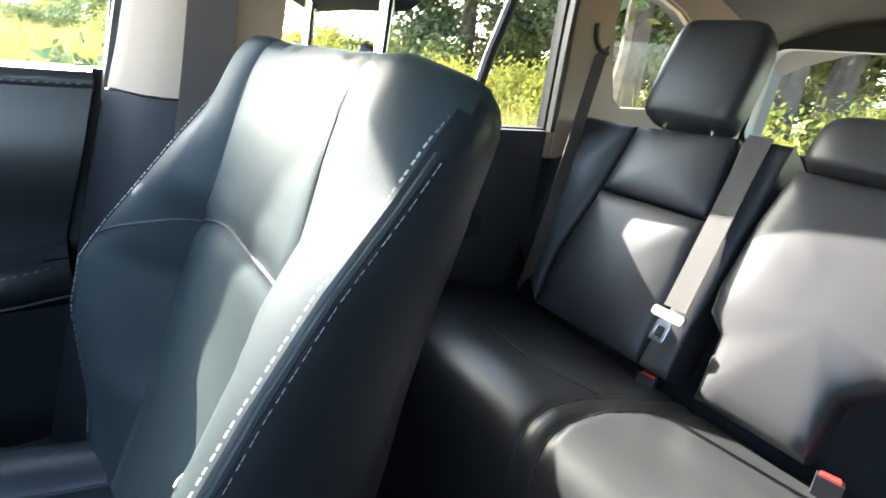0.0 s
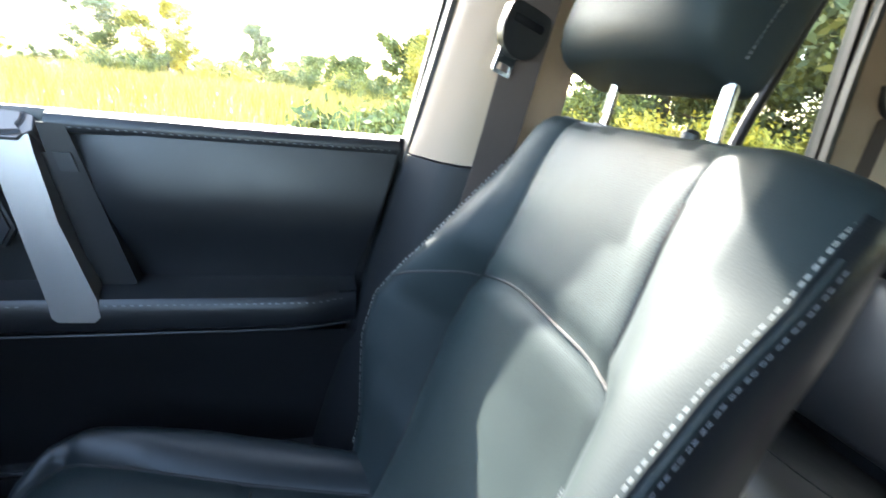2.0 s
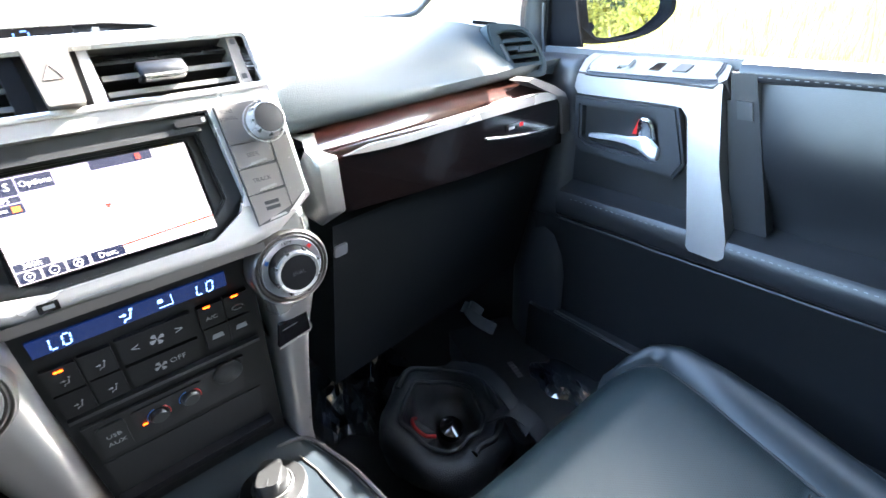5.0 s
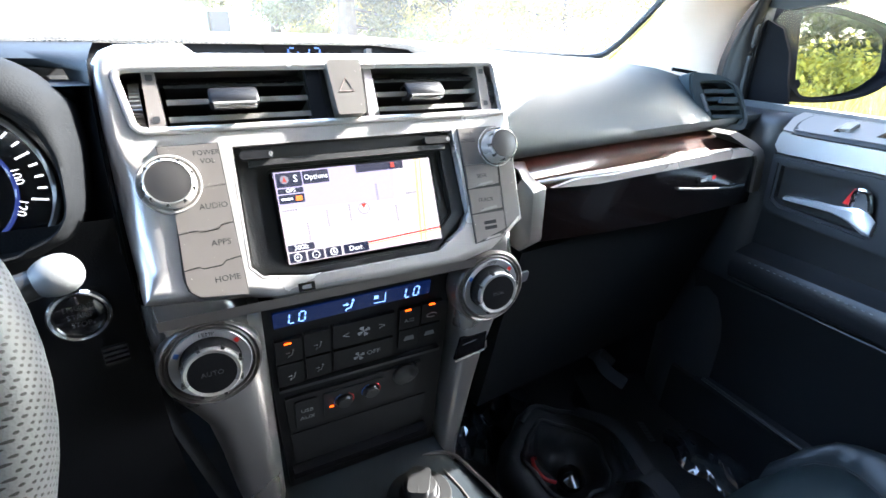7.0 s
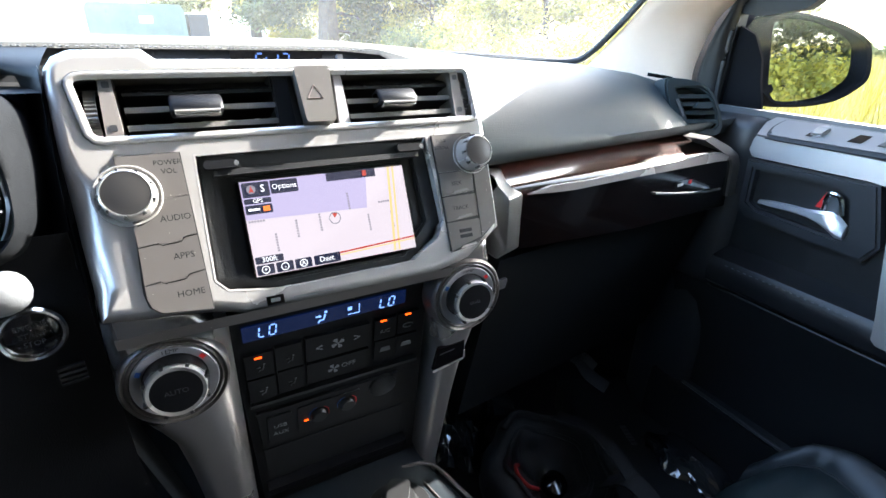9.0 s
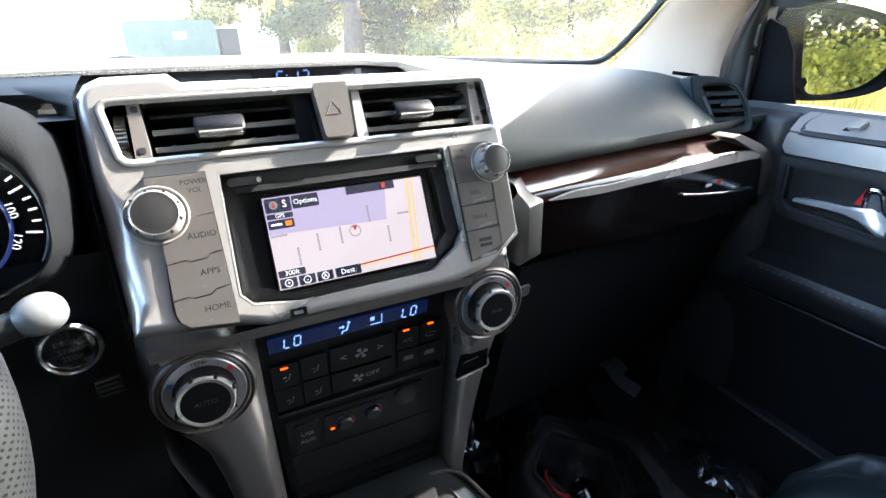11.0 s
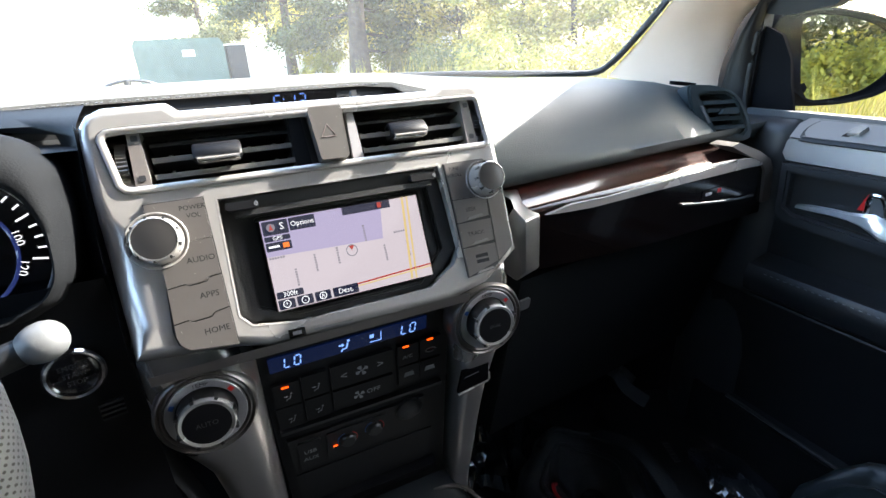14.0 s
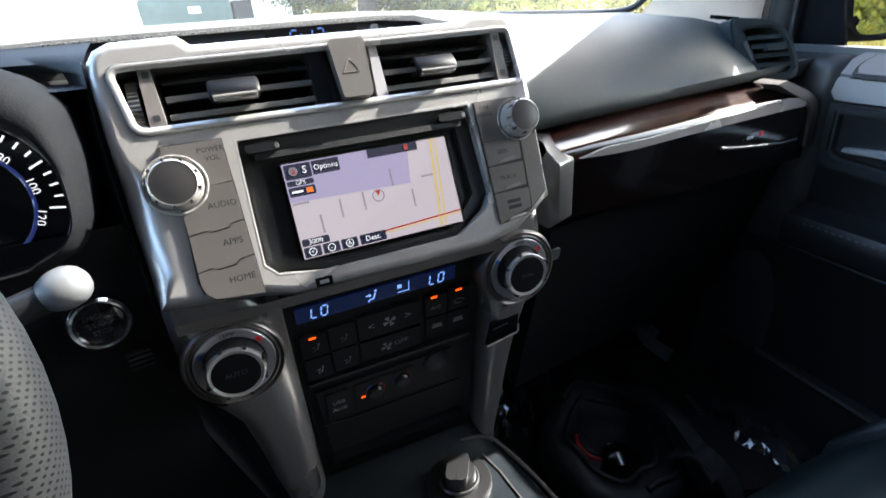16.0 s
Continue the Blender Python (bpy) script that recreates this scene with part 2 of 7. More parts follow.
# pillar beige made paler, the light on the windscreen pillar put into its colour
LIT_PILLAR = mat("lit pale beige pillar cover", (0.78, 0.60, 0.48), 0.9, vary=0.06, bump=0.5, grain=1400)
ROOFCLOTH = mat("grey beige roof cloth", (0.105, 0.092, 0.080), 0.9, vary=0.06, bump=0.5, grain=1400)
WEB = mat("brown grey belt webbing", (0.060, 0.044, 0.038), 0.85, vary=0.1, bump=0.5, grain=1800)
CARPET = mat("black carpet", (0.016, 0.018, 0.020), 0.95, vary=0.3, bump=1.0, grain=1200)
THREAD = mat("pale grey thread", (0.24, 0.25, 0.245), 0.7, vary=0.1, bump=0.3)
THREAD_D = mat("grey thread", (0.13, 0.13, 0.14), 0.7, vary=0.1, bump=0.3)
RUBBER = mat("black rubber seal", (0.01, 0.01, 0.011), 0.6)
ICON = mat("grey key print", (0.19, 0.195, 0.21), 0.6, vary=0.05, bump=0.0)
WHITE = mat("white print", (0.24, 0.245, 0.26), 0.6, vary=0.03, bump=0.0)
PRINT = mat("dark print", (0.018, 0.018, 0.02), 0.7, vary=0.03, bump=0.0, spec=0.2)
RED = mat("red plastic", (0.55, 0.02, 0.02), 0.35, vary=0.05)
BLUE = mat("blue print", (0.03, 0.12, 0.4), 0.5, vary=0.05)
BUCKLE = mat("pale grey buckle plastic", (0.24, 0.23, 0.215), 0.45, vary=0.05)
BAGMAT = mat("black nylon bag", (0.010, 0.010, 0.011), 0.45, vary=0.3, bump=0.8, grain=500)
FILM = mat("crumpled clear film", (0.014, 0.015, 0.017), 0.05, vary=0.3, bump=0.3, grain=60, spec=0.9, coat=1.0)
MIRROR = mat("tinted mirror glass", (0.50, 0.53, 0.54), 0.015, metal=1.0, vary=0.0, bump=0.0, rvary=0.01)
GLASS = clear_glass("window glass", (0.90, 0.95, 0.93), 0.025)
TINTED = clear_glass("tinted rear glass", (0.64, 0.69, 0.65), 0.03)
SCREEN_GLASS = clear_glass("dusty windscreen glass", (0.90, 0.94, 0.93), 0.04, 0.026)
LED_ORANGE = glow("orange lamp", (1.0, 0.075, 0.004), 0.2)
LCD_BLUE = glow("blue lit strip", (0.008, 0.030, 0.17), 0.013)
CLOCK = glow("dim blue clock digits", (0.16, 0.34, 1.0), 0.06)
# dash foam paled for the top cover, with the sunlight in its colour
SUNPAD = mat("sunlit grained dash top", (0.105, 0.103, 0.096), 0.72, vary=0.15, scale=6, bump=0.4, grain=500, spec=0.25)
LCD_TEXT = glow("pale blue lit digits", (0.22, 0.42, 1.0), 0.10)
MAP_LILAC = glow("lit map lilac", (0.60, 0.53, 0.80), 0.054)
MAP_PINK = glow("lit map pale pink", (0.86, 0.76, 0.84), 0.054)
MAP_NAVY = glow("lit map navy", (0.03, 0.035, 0.08), 0.04)
MAP_WHITE = glow("lit map white", (0.9, 0.9, 0.95), 0.10)
MAP_YELLOW = glow("lit map yellow road", (0.88, 0.66, 0.28), 0.06)
MAP_RED = glow("lit map red", (0.75, 0.08, 0.05), 0.045)
MAP_GREY = glow("lit map grey", (0.35, 0.33, 0.4), 0.05)


# ---------------------------------------------------------------- building helpers
def origin_of(ob):
    return ob.matrix_world.translation.copy() if ob.parent is None else origin_of(ob.parent) + ob.location


def thing(name, at, label, category, group="", kind=""):
    ob = new(name)
    ob.empty_display_size = 0.05
    ob.location = at
    ob.matrix_world = Matrix.Translation(at)
    return tagged(ob, label, category, group, kind)


def part(name, bm, material, parent=None, label="", smooth=True, angle=35.0):
    """Links a bmesh given in world metres as ONE mesh, its origin at its middle, under a thing or a part."""
    bmesh.ops.recalc_face_normals(bm, faces=bm.faces)
    lo = Vector([min(v.co[k] for v in bm.verts) for k in range(3)])
    hi = Vector([max(v.co[k] for v in bm.verts) for k in range(3)])
    mid = (lo + hi) / 2
    bmesh.ops.translate(bm, verts=bm.verts, vec=-mid)
    me = bpy.data.meshes.new(name)
    bm.to_mesh(me)
    bm.free()
    for m in (material if isinstance(material, (list, tuple)) else [material]):
        me.materials.append(m)
    if smooth:
        me.shade_smooth()
        me.set_sharp_from_angle(angle=radians(angle))
    ob = new(name, me)
    if parent is not None:
        ob.parent = parent
        ob.location = mid - origin_of(parent)
    else:
        ob.location = mid
        ob.matrix_world = Matrix.Translation(mid)
    return tagged(ob, label)


class Plane:
    """A flat working plane: u to the right, v up along it, d out of it."""

    def __init__(self, o, u, v):
        self.o, self.u, self.v = Vector(o), Vector(u).normalized(), Vector(v).normalized()
        self.n = self.u.cross(self.v).normalized()

    def __call__(self, u, v, d=0.0):
        return self.o + self.u * u + self.v * v + self.n * d

    def matrix(self, u, v, d):
        m = Matrix((self.u, self.v, self.n)).transposed().to_4x4()
        return Matrix.Translation(self(u, v, d)) @ m


STACK = Plane((0, 0, 1.12), (1, 0, 0), (0, 0.409, 0.913))
CLIM = Plane((0, 0, 0.962), (1, 0, 0), (0, -0.196, 0.981))


def soften(bm, width, angle=40.0, segments=2):
    es = [e for e in bm.edges if len(e.link_faces) == 2 and e.calc_face_angle(0) > radians(angle)]
    if es and width > 0:
        bmesh.ops.bevel(bm, geom=es, offset=width, segments=segments, affect="EDGES", clamp_overlap=True)
    return bm


def prism(pl, pts, d0, d1, bevel=0.0, bm=None, segments=2, taper=0.0):
    """A polygon in a plane, drawn out from d0 to d1."""
    own = bm is None
    b = bmesh.new()
    cu, cv = sum(p[0] for p in pts) / len(pts), sum(p[1] for p in pts) / len(pts)
    lo = [b.verts.new(pl(u, v, d0)) for u, v in pts]
    hi = [b.verts.new(pl(u + (cu - u) * taper, v + (cv - v) * taper, d1)) for u, v in pts]
    b.faces.new(lo[::-1])
    b.faces.new(hi)
    n = len(pts)
    for k in range(n):
        b.faces.new((lo[k], lo[(k + 1) % n], hi[(k + 1) % n], hi[k]))
    soften(b, bevel, segments=segments)
    if own:
        return b
    me = bpy.data.meshes.new("tmp")
    b.to_mesh(me)
    b.free()
    bm.from_mesh(me)
    bpy.data.meshes.remove(me)
    return bm


def rect(u0, u1, v0, v1):
    return [(u0, v0), (u1, v0), (u1, v1), (u0, v1)]


def rounded(u0, u1, v0, v1, r, n=5):
    out = []
    for cx, cy, a0 in ((u1 - r, v1 - r, 0), (u0 + r, v1 - r, 90), (u0 + r, v0 + r, 180), (u1 - r, v0 + r, 270)):
        out += [(cx + r * math.cos(radians(a0 + 90 * k / n)), cy + r * math.sin(radians(a0 + 90 * k / n))) for k in range(n + 1)]
    return out


def plate(pl, outer, holes, d0, d1, bevel=0.0, bm=None):
    """A flat plate with openings right through it."""
    b = bmesh.new()
    edges = []
    for loop in [outer] + holes:
        vs = [b.verts.new(pl(u, v, d1)) for u, v in loop]
        edges += [b.edges.new((vs[k], vs[(k + 1) % len(vs)])) for k in range(len(vs))]
    bmesh.ops.triangle_fill(b, use_beauty=True, use_dissolve=True, edges=edges)
    front = list(b.faces)
    ret = bmesh.ops.extrude_face_region(b, geom=front, use_keep_orig=True)
    vs = [g for g in ret["geom"] if isinstance(g, bmesh.types.BMVert)]
    bmesh.ops.translate(b, verts=vs, vec=pl.n * (d0 - d1))
    bmesh.ops.recalc_face_normals(b, faces=b.faces)
    if bevel:
        es = [e for e in b.edges if len(e.link_faces) == 2 and e.calc_face_angle(0) > radians(60)
              and all((v.co - pl.o).dot(pl.n) > (d0 + d1) / 2 for v in e.verts)]
        bmesh.ops.bevel(b, geom=es, offset=bevel, segments=2, affect="EDGES", clamp_overlap=True)
    if bm is None:
        return b
    me = bpy.data.meshes.new("tmp")
    b.to_mesh(me)
    b.free()
    bm.from_mesh(me)
    bpy.data.meshes.remove(me)
    return bm


def box(x0, x1, y0, y1, z0, z1, bevel=0.004, bm=None):
    return prism(Plane((0, 0, z0), (1, 0, 0), (0, 1, 0)), rect(x0, x1, y0, y1), 0, z1 - z0, bevel, bm)


def side(x, pts, depth, bevel=0.003, bm=None):
    """A polygon in (y, z) at the side of the cabin, its inner face at x and its body going outwards."""
    s = Plane((x, 0, 0), (0, -1, 0), (0, 0, 1))
    return prism(s, [(-y, z) for y, z in pts], -depth, 0, bevel, bm)


def lathe(pl, u, v, profile, seg=40, bm=None, knurl=0, depth=0.0, cap=True):
    """Turns (radius, d) pairs round the plane's normal at (u, v)."""
    b = bm or bmesh.new()
    rings = []
    for r, d in profile:
        ring = []
        for k in range(seg):
            a = 2 * math.pi * k / seg
            rr = r * (1 - depth * (1 if knurl and (k * knurl // seg * 0 + (k % (seg // knurl)) == 0) else 0)) if knurl else r
            ring.append(b.verts.new(pl(u + rr * math.cos(a), v + rr * math.sin(a), d)))
        rings.append(ring)
    for p, q in zip(rings, rings[1:]):
        for k in range(seg):
            b.faces.new((p[k], p[(k + 1) % seg], q[(k + 1) % seg], q[k]))
    if cap:
        b.faces.new(rings[-1])
        b.faces.new(rings[0][::-1])
    return b


def skin(rows, closed=False, bm=None, cap=False):
    """A sheet of quads over rows of points; closed: each row is a ring."""
    b = bm or bmesh.new()
    grid = [[b.verts.new(p) for p in r] for r in rows]
    n = len(rows[0])
    for p, q in zip(grid, grid[1:]):
        for k in range(n if closed else n - 1):
            b.faces.new((p[k], p[(k + 1) % n], q[(k + 1) % n], q[k]))
    if cap:
        b.faces.new(grid[0][::-1])
        b.faces.new(grid[-1])
    return b


def smooth_line(pts, per=6):
    """A Catmull-Rom line through points."""
    p = [Vector(q) for q in pts]
    p = [p[0] * 2 - p[1]] + p + [p[-1] * 2 - p[-2]]
    out = []
    for a, b, c, d in zip(p, p[1:], p[2:], p[3:]):
        for k in range(per):
            t = k / per
            out.append(0.5 * (2 * b + (c - a) * t + (2 * a - 5 * b + 4 * c - d) * t * t + (3 * b - a - 3 * c + d) * t ** 3))
    return out + [p[-2]]


def closed_line(pts, per=4):
    """A smooth closed outline through points of a plane."""
    n = len(pts)
    ring = [Vector((*pts[k % n], 0)) for k in range(-2, n + 3)]
    q = smooth_line(ring, per)
    return [(v.x, v.y) for v in q[2 * per:(n + 2) * per]]


def tube(pts, r, seg=8, bm=None, flat=1.0, up=(0, 0, 1)):
    """A round or flattened bar along points."""
    pts = [Vector(p) for p in pts]
    rows = []
    for k, p in enumerate(pts):
        t = (pts[min(k + 1, len(pts) - 1)] - pts[max(k - 1, 0)]).normalized()
        a = t.cross(Vector(up))
        a = a.normalized() if a.length > 1e-4 else t.orthogonal().normalized()
        b = a.cross(t).normalized()
        rows.append([p + a * r * math.cos(2 * math.pi * j / seg) + b * r * flat * math.sin(2 * math.pi * j / seg) for j in range(seg)])
    return skin(rows, True, bm, True)


def ribbon(pts, across, thick, bm=None):
    """A flat strap along points; across is half its width as a vector or one vector for each point."""
    pts = [Vector(p) for p in pts]
    rows = []
    for k, p in enumerate(pts):
        t = (pts[min(k + 1, len(pts) - 1)] - pts[max(k - 1, 0)]).normalized()
        a = Vector(across[k]) if isinstance(across[0], (tuple, Vector)) else Vector(across)
        n = t.cross(a).normalized() * thick / 2
        rows.append([p - a - n, p + a - n, p + a + n, p - a + n])
    return skin(rows, True, bm, True)


def lettering(words, size, m, material, parent, name="lettering", depth=0.00008, align="CENTER"):
    c = bpy.data.curves.new("words", "FONT")
    c.body, c.size, c.align_x, c.align_y, c.extrude = words, size, align, "CENTER", depth
    c.resolution_u = 2
    tmp = new("words", c)
    me = bpy.data.meshes.new_from_object(tmp)
    bpy.data.objects.remove(tmp)
    bm = bmesh.new()
    bm.from_mesh(me)
    bpy.data.meshes.remove(me)
    bmesh.ops.transform(bm, matrix=m, verts=bm.verts)
    return part(name, bm, material, parent, smooth=False)


SEGMENTS = {"a": ((0, 2), (1, 2)), "b": ((1, 1), (1, 2)), "c": ((1, 0), (1, 1)), "d": ((0, 0), (1, 0)), "e": ((0, 0), (0, 1)), "f": ((0, 1), (0, 2)), "g": ((0, 1), (1, 1))}
GLYPHS = {"L": "def", "O": "abcdef", "5": "acdfg", "1": "bc", "2": "abdeg"}


def segment_digits(words, pl, u, v, height, material, parent, name="digits"):
    """Slanted seven-segment characters, lit."""
    bm = bmesh.new()
    h, w, s = height / 2, height * 0.48, height * 0.055
    for ch in words:
        if ch == ":":
            for k in (0.6, 1.4):
                prism(pl, rect(u - s, u + s, v + h * k - s, v + h * k + s), 0.0, 0.0003, 0.0, bm)
            u += height * 0.25
            continue
        for k in GLYPHS[ch]:
            (a, b), (c, d) = SEGMENTS[k]
            p, q = Vector((u + w * a + 0.12 * h * b, v + h * b)), Vector((u + w * c + 0.12 * h * d, v + h * d))
            t = (q - p).normalized()
            n = Vector((-t.y, t.x)) * s
            p, q = p + t * s * 1.3, q - t * s * 1.3
            prism(pl, [tuple(p - n), tuple(q - n), tuple(q + n), tuple(p + n)], 0.0, 0.0003, 0.0, bm)
        u += height * 0.78
    return part(name, bm, material, parent, smooth=False)


def interp(x, table):
    for (a, p), (b, q) in zip(table, table[1:]):
        if x <= b:
            t = max(0.0, min(1.0, (x - a) / (b - a)))
            return p + (q - p) * t
    return table[-1][1]


def ease(t):
    t = max(0.0, min(1.0, t))
    return t * t * (3 - 2 * t)


# ---------------------------------------------------------------- cabin shell
floor = tagged(part("floor", box(-0.72, 0.74, -2.6, 0.75, 0.36, 0.42, 0.0), CARPET), "black carpeted cabin floor", "floor", kind="structure")
b = bmesh.new()
rows = []
for y in (-2.62, -2.4, -2.1, -1.7, -1.2, -0.7, -0.4, -0.22, -0.05):
    z = interp(y, [(-2.62, 1.38), (-2.1, 1.50), (-1.6, 1.60), (-0.9, 1.67), (-0.4, 1.67), (-0.05, 1.60)])
    rows.append([(x, y, z - 0.11 * (abs(x) / 0.72) ** 4) for x in (-0.76, -0.66, -0.55, -0.35, 0, 0.35, 0.55, 0.66, 0.76)])
up = [[(p[0], p[1], p[2] + 0.05) for p in r] for r in rows]
b = skin(rows)
skin(up, bm=b)
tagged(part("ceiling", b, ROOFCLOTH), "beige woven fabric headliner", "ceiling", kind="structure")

# side walls with their window openings; the left wall is unseen and mostly closed
# front window's upper front corner, mostly out of view, lowered to block sun
FRONT_WIN = [(0.146, 1.125), (0.146, 1.266), (0.112, 1.261), (0.05, 1.270), (0.0, 1.310), (-0.10, 1.395), (-0.26, 1.515), (-0.40, 1.555), (-0.66, 1.56), (-0.715, 1.53), (-0.635, 1.125)]
REAR_WIN = [(-0.815, 1.075), (-0.88, 1.52), (-0.92, 1.545), (-1.25, 1.525), (-1.42, 1.50), (-1.452, 1.46), (-1.452, 1.065)]
QUARTER = [(-1.66, 1.145), (-1.628, 1.22), (-1.607, 1.30), (-1.614, 1.36), (-1.66, 1.385), (-1.77, 1.378), (-1.86, 1.36), (-1.92, 1.335), (-1.95, 1.30), (-2.00, 1.20), (-2.00, 1.14), (-1.96, 1.125), (-1.70, 1.122)]
# left opening cut short and rear left windows left out, to dim the cabin
LEFT_GAP = [(0.142, 1.125), (0.138, 1.265), (0.06, 1.325), (-0.10, 1.45), (-0.26, 1.545), (-0.50, 1.555), (-0.50, 1.125)]
BODY = [(0.75, 0.30), (0.75, 1.12), (0.36, 1.16), (0.02, 1.47), (-0.10, 1.56), (-0.3, 1.60), (-0.9, 1.61), (-1.6, 1.55), (-2.1, 1.45), (-2.62, 1.33), (-2.62, 0.30)]


def wall(name, x, sign, label):
    s = Plane((x, 0, 0), (0, -1, 0), (0, 0, 1)) if sign > 0 else Plane((x, 0, 0), (0, 1, 0), (0, 0, 1))
    flip = -1 if sign > 0 else 1
    f = lambda pts: [(flip * y, z) for y, z in pts]
    holes = [FRONT_WIN, REAR_WIN, QUARTER] if sign > 0 else [LEFT_GAP]
    bm = plate(s, f(BODY), [f(h) for h in holes], -0.022, 0.0)
    return tagged(part(name, bm, DULL), label, "wall", kind="structure")


wall("wall_right", 0.722, 1, "black inner side of the car body with window openings")
wall("wall_left_unseen", -0.722, -1, "black inner side of the car body with window openings")


def pane(name, pts3, label, parent=None, glass=None):
    bm = bmesh.new()
    vs = [bm.verts.new(p) for p in pts3]
    bm.faces.new(vs)
    ob = part(name, bm, glass or GLASS, parent, smooth=False)
    ob.visible_shadow = False
    if parent is None:
        tagged(ob, label, "window", kind="structure")
    return ob


# windscreen, front bulkhead, tail
b = skin([[(x, yb - 0.235 * (x / 0.7) ** 2 * (1 - 0.4 * s) - 0.62 * s, 1.14 + 0.40 * s - 0.03 * (x / 0.7) ** 2 * s)
           for x, yb in [(-0.634 + 0.058 * s + k * (1.268 - 0.116 * s) / 12, 0.62) for k in range(13)]] for s in (0, 0.2, 0.4, 0.6, 0.8, 1.0)])
ws = tagged(part("windscreen", b, SCREEN_GLASS), "clear curved windscreen glass", "window", kind="structure")
ws.visible_shadow = False
tagged(part("bulkhead", box(-0.72, 0.72, 0.62, 0.75, 0.40, 1.10), CARPET), "black carpeted bulkhead under the dashboard", "wall", kind="structure")
TAIL = Plane((0, -2.46, 0), (1, 0, 0), (0, 0, 1))
tagged(part("tailgate_wall", plate(TAIL, rect(-0.76, 0.76, 0.36, 1.40), [rounded(-0.692, 0.692, 1.03, 1.336, 0.05)], -0.06, 0.0), BLACK),
       "black tailgate with a wide rear window", "wall", kind="structure")
pane("window_rear", [(-0.692, -2.44, 1.03), (0.692, -2.44, 1.03), (0.692, -2.44, 1.336), (-0.692, -2.44, 1.336)], "wide tinted rear window glass", None, TINTED)
pane("window_quarter", [(0.734, y, z) for y, z in QUARTER], "fixed tinted rear quarter window glass", None, TINTED)
pane("window_rear_door", [(0.734, y, z) for y, z in REAR_WIN], "tinted rear door window glass", None, TINTED)

# trim of the sides: pillars, seals
def strip(name, pts, half, thick, material, label):
    return tagged(part(name, ribbon(smooth_line(pts, 5), half, thick), material), label, "trim", kind="structure")


# A pillar of the passenger side: a beige cover that widens to its foot
L1 = [(0.625, 0.372, 1.172), (0.624, 0.335, 1.203), (0.622, 0.295, 1.236), (0.615, 0.235, 1.287), (0.60, 0.12, 1.385), (0.57, 0.0, 1.49)]
L2 = [(0.712, 0.197, 1.135), (0.712, 0.199, 1.185), (0.712, 0.178, 1.253), (0.711, 0.142, 1.290), (0.705, 0.03, 1.39), (0.69, -0.09, 1.49)]
rows = []
for p, q in zip(smooth_line(L1, 4), smooth_line(L2, 4)):
    p, q = Vector(p), Vector(q)
    out = Vector((-0.5, -0.6, 0.1)).normalized()
    rows.append([p.lerp(q, t) + out * 0.022 * math.sin(math.pi * t) ** 0.7 for t in (0, 0.08, 0.2, 0.4, 0.6, 0.8, 0.92, 1)])
tagged(part("a_pillar_trim", skin(rows), LIT_PILLAR), "beige windscreen pillar cover, paled as if lit", "trim", kind="structure")
tagged(part("windscreen_seal", tube(smooth_line([(-0.5, 0.40, 1.176), (0.0, 0.53, 1.188), (0.20, 0.525, 1.193), (0.40, 0.49, 1.188), (0.54, 0.425, 1.1815), (0.60, 0.385, 1.181), (0.616, 0.355, 1.198), (0.615, 0.30, 1.24), (0.61, 0.235, 1.295), (0.595, 0.12, 1.39), (0.565, 0.0, 1.495)], 6), 0.006), RUBBER),
       "black rubber seal round the windscreen", "trim", kind="structure")
rows = []
for p, q in (((0.712, 0.190, 1.118), (0.7205, 0.141, 1.116)), ((0.711, 0.189, 1.16), (0.7205, 0.148, 1.15)), ((0.710, 0.186, 1.19), (0.7205, 0.1485, 1.19)), ((0.709, 0.173, 1.235), (0.7205, 0.1485, 1.235)),
             ((0.708, 0.148, 1.283), (0.7205, 0.142, 1.280)), ((0.7075, 0.10, 1.328), (0.7205, 0.085, 1.326)), ((0.705, 0.03, 1.392), (0.7205, 0.02, 1.372)), ((0.70, -0.10, 1.485), (0.7205, -0.10, 1.462))):
    p, q = Vector(p), Vector(q)
    rows.append([p.lerp(q, t) + Vector((-0.010, -0.004, 0)) * math.sin(math.pi * t) ** 0.6 - Vector((0.004, 0, 0)) * math.exp(-((t - 0.12) / 0.1) ** 2) for t in [k / 14 for k in range(15)]])
tagged(part("door_frame_trim", skin(rows), SEALM, angle=70), "smooth black frame between windscreen pillar and side window", "trim", kind="structure")
tagged(part("door_seal", tube(smooth_line([(0.716, 0.143, 1.116), (0.716, 0.150, 1.15), (0.716, 0.150, 1.24), (0.716, 0.143, 1.282), (0.716, 0.085, 1.328), (0.716, -0.02, 1.405), (0.714, -0.12, 1.475)], 6), 0.0045), RUBBER),
       "black rubber seal round the front door window", "trim", kind="structure")

# B pillar: black foot, beige upper part, leaning back
rows = []
for z, dy, dx in ((0.42, 0.16, 0.03), (0.65, 0.112, 0.02), (0.90, 0.052, 0.008), (1.05, 0.016, 0.0), (1.1065, 0.0, 0.0)):
    rows.append([(0.722, -0.634 + dy, z), (0.672 + dx, -0.632 + dy, z), (0.655 + dx, -0.642 + dy, z), (0.61 + dx, -0.660 + dy, z), (0.587 + dx, -0.682 + dy, z), (0.578 + dx, -0.74 + dy, z), (0.585 + dx, -0.80, z), (0.722, -0.815, z)])
tagged(part("b_pillar_lower_trim", skin(rows, True, None, True), DULL, angle=50), "black plastic foot of the middle pillar", "trim", kind="structure")
rows = []
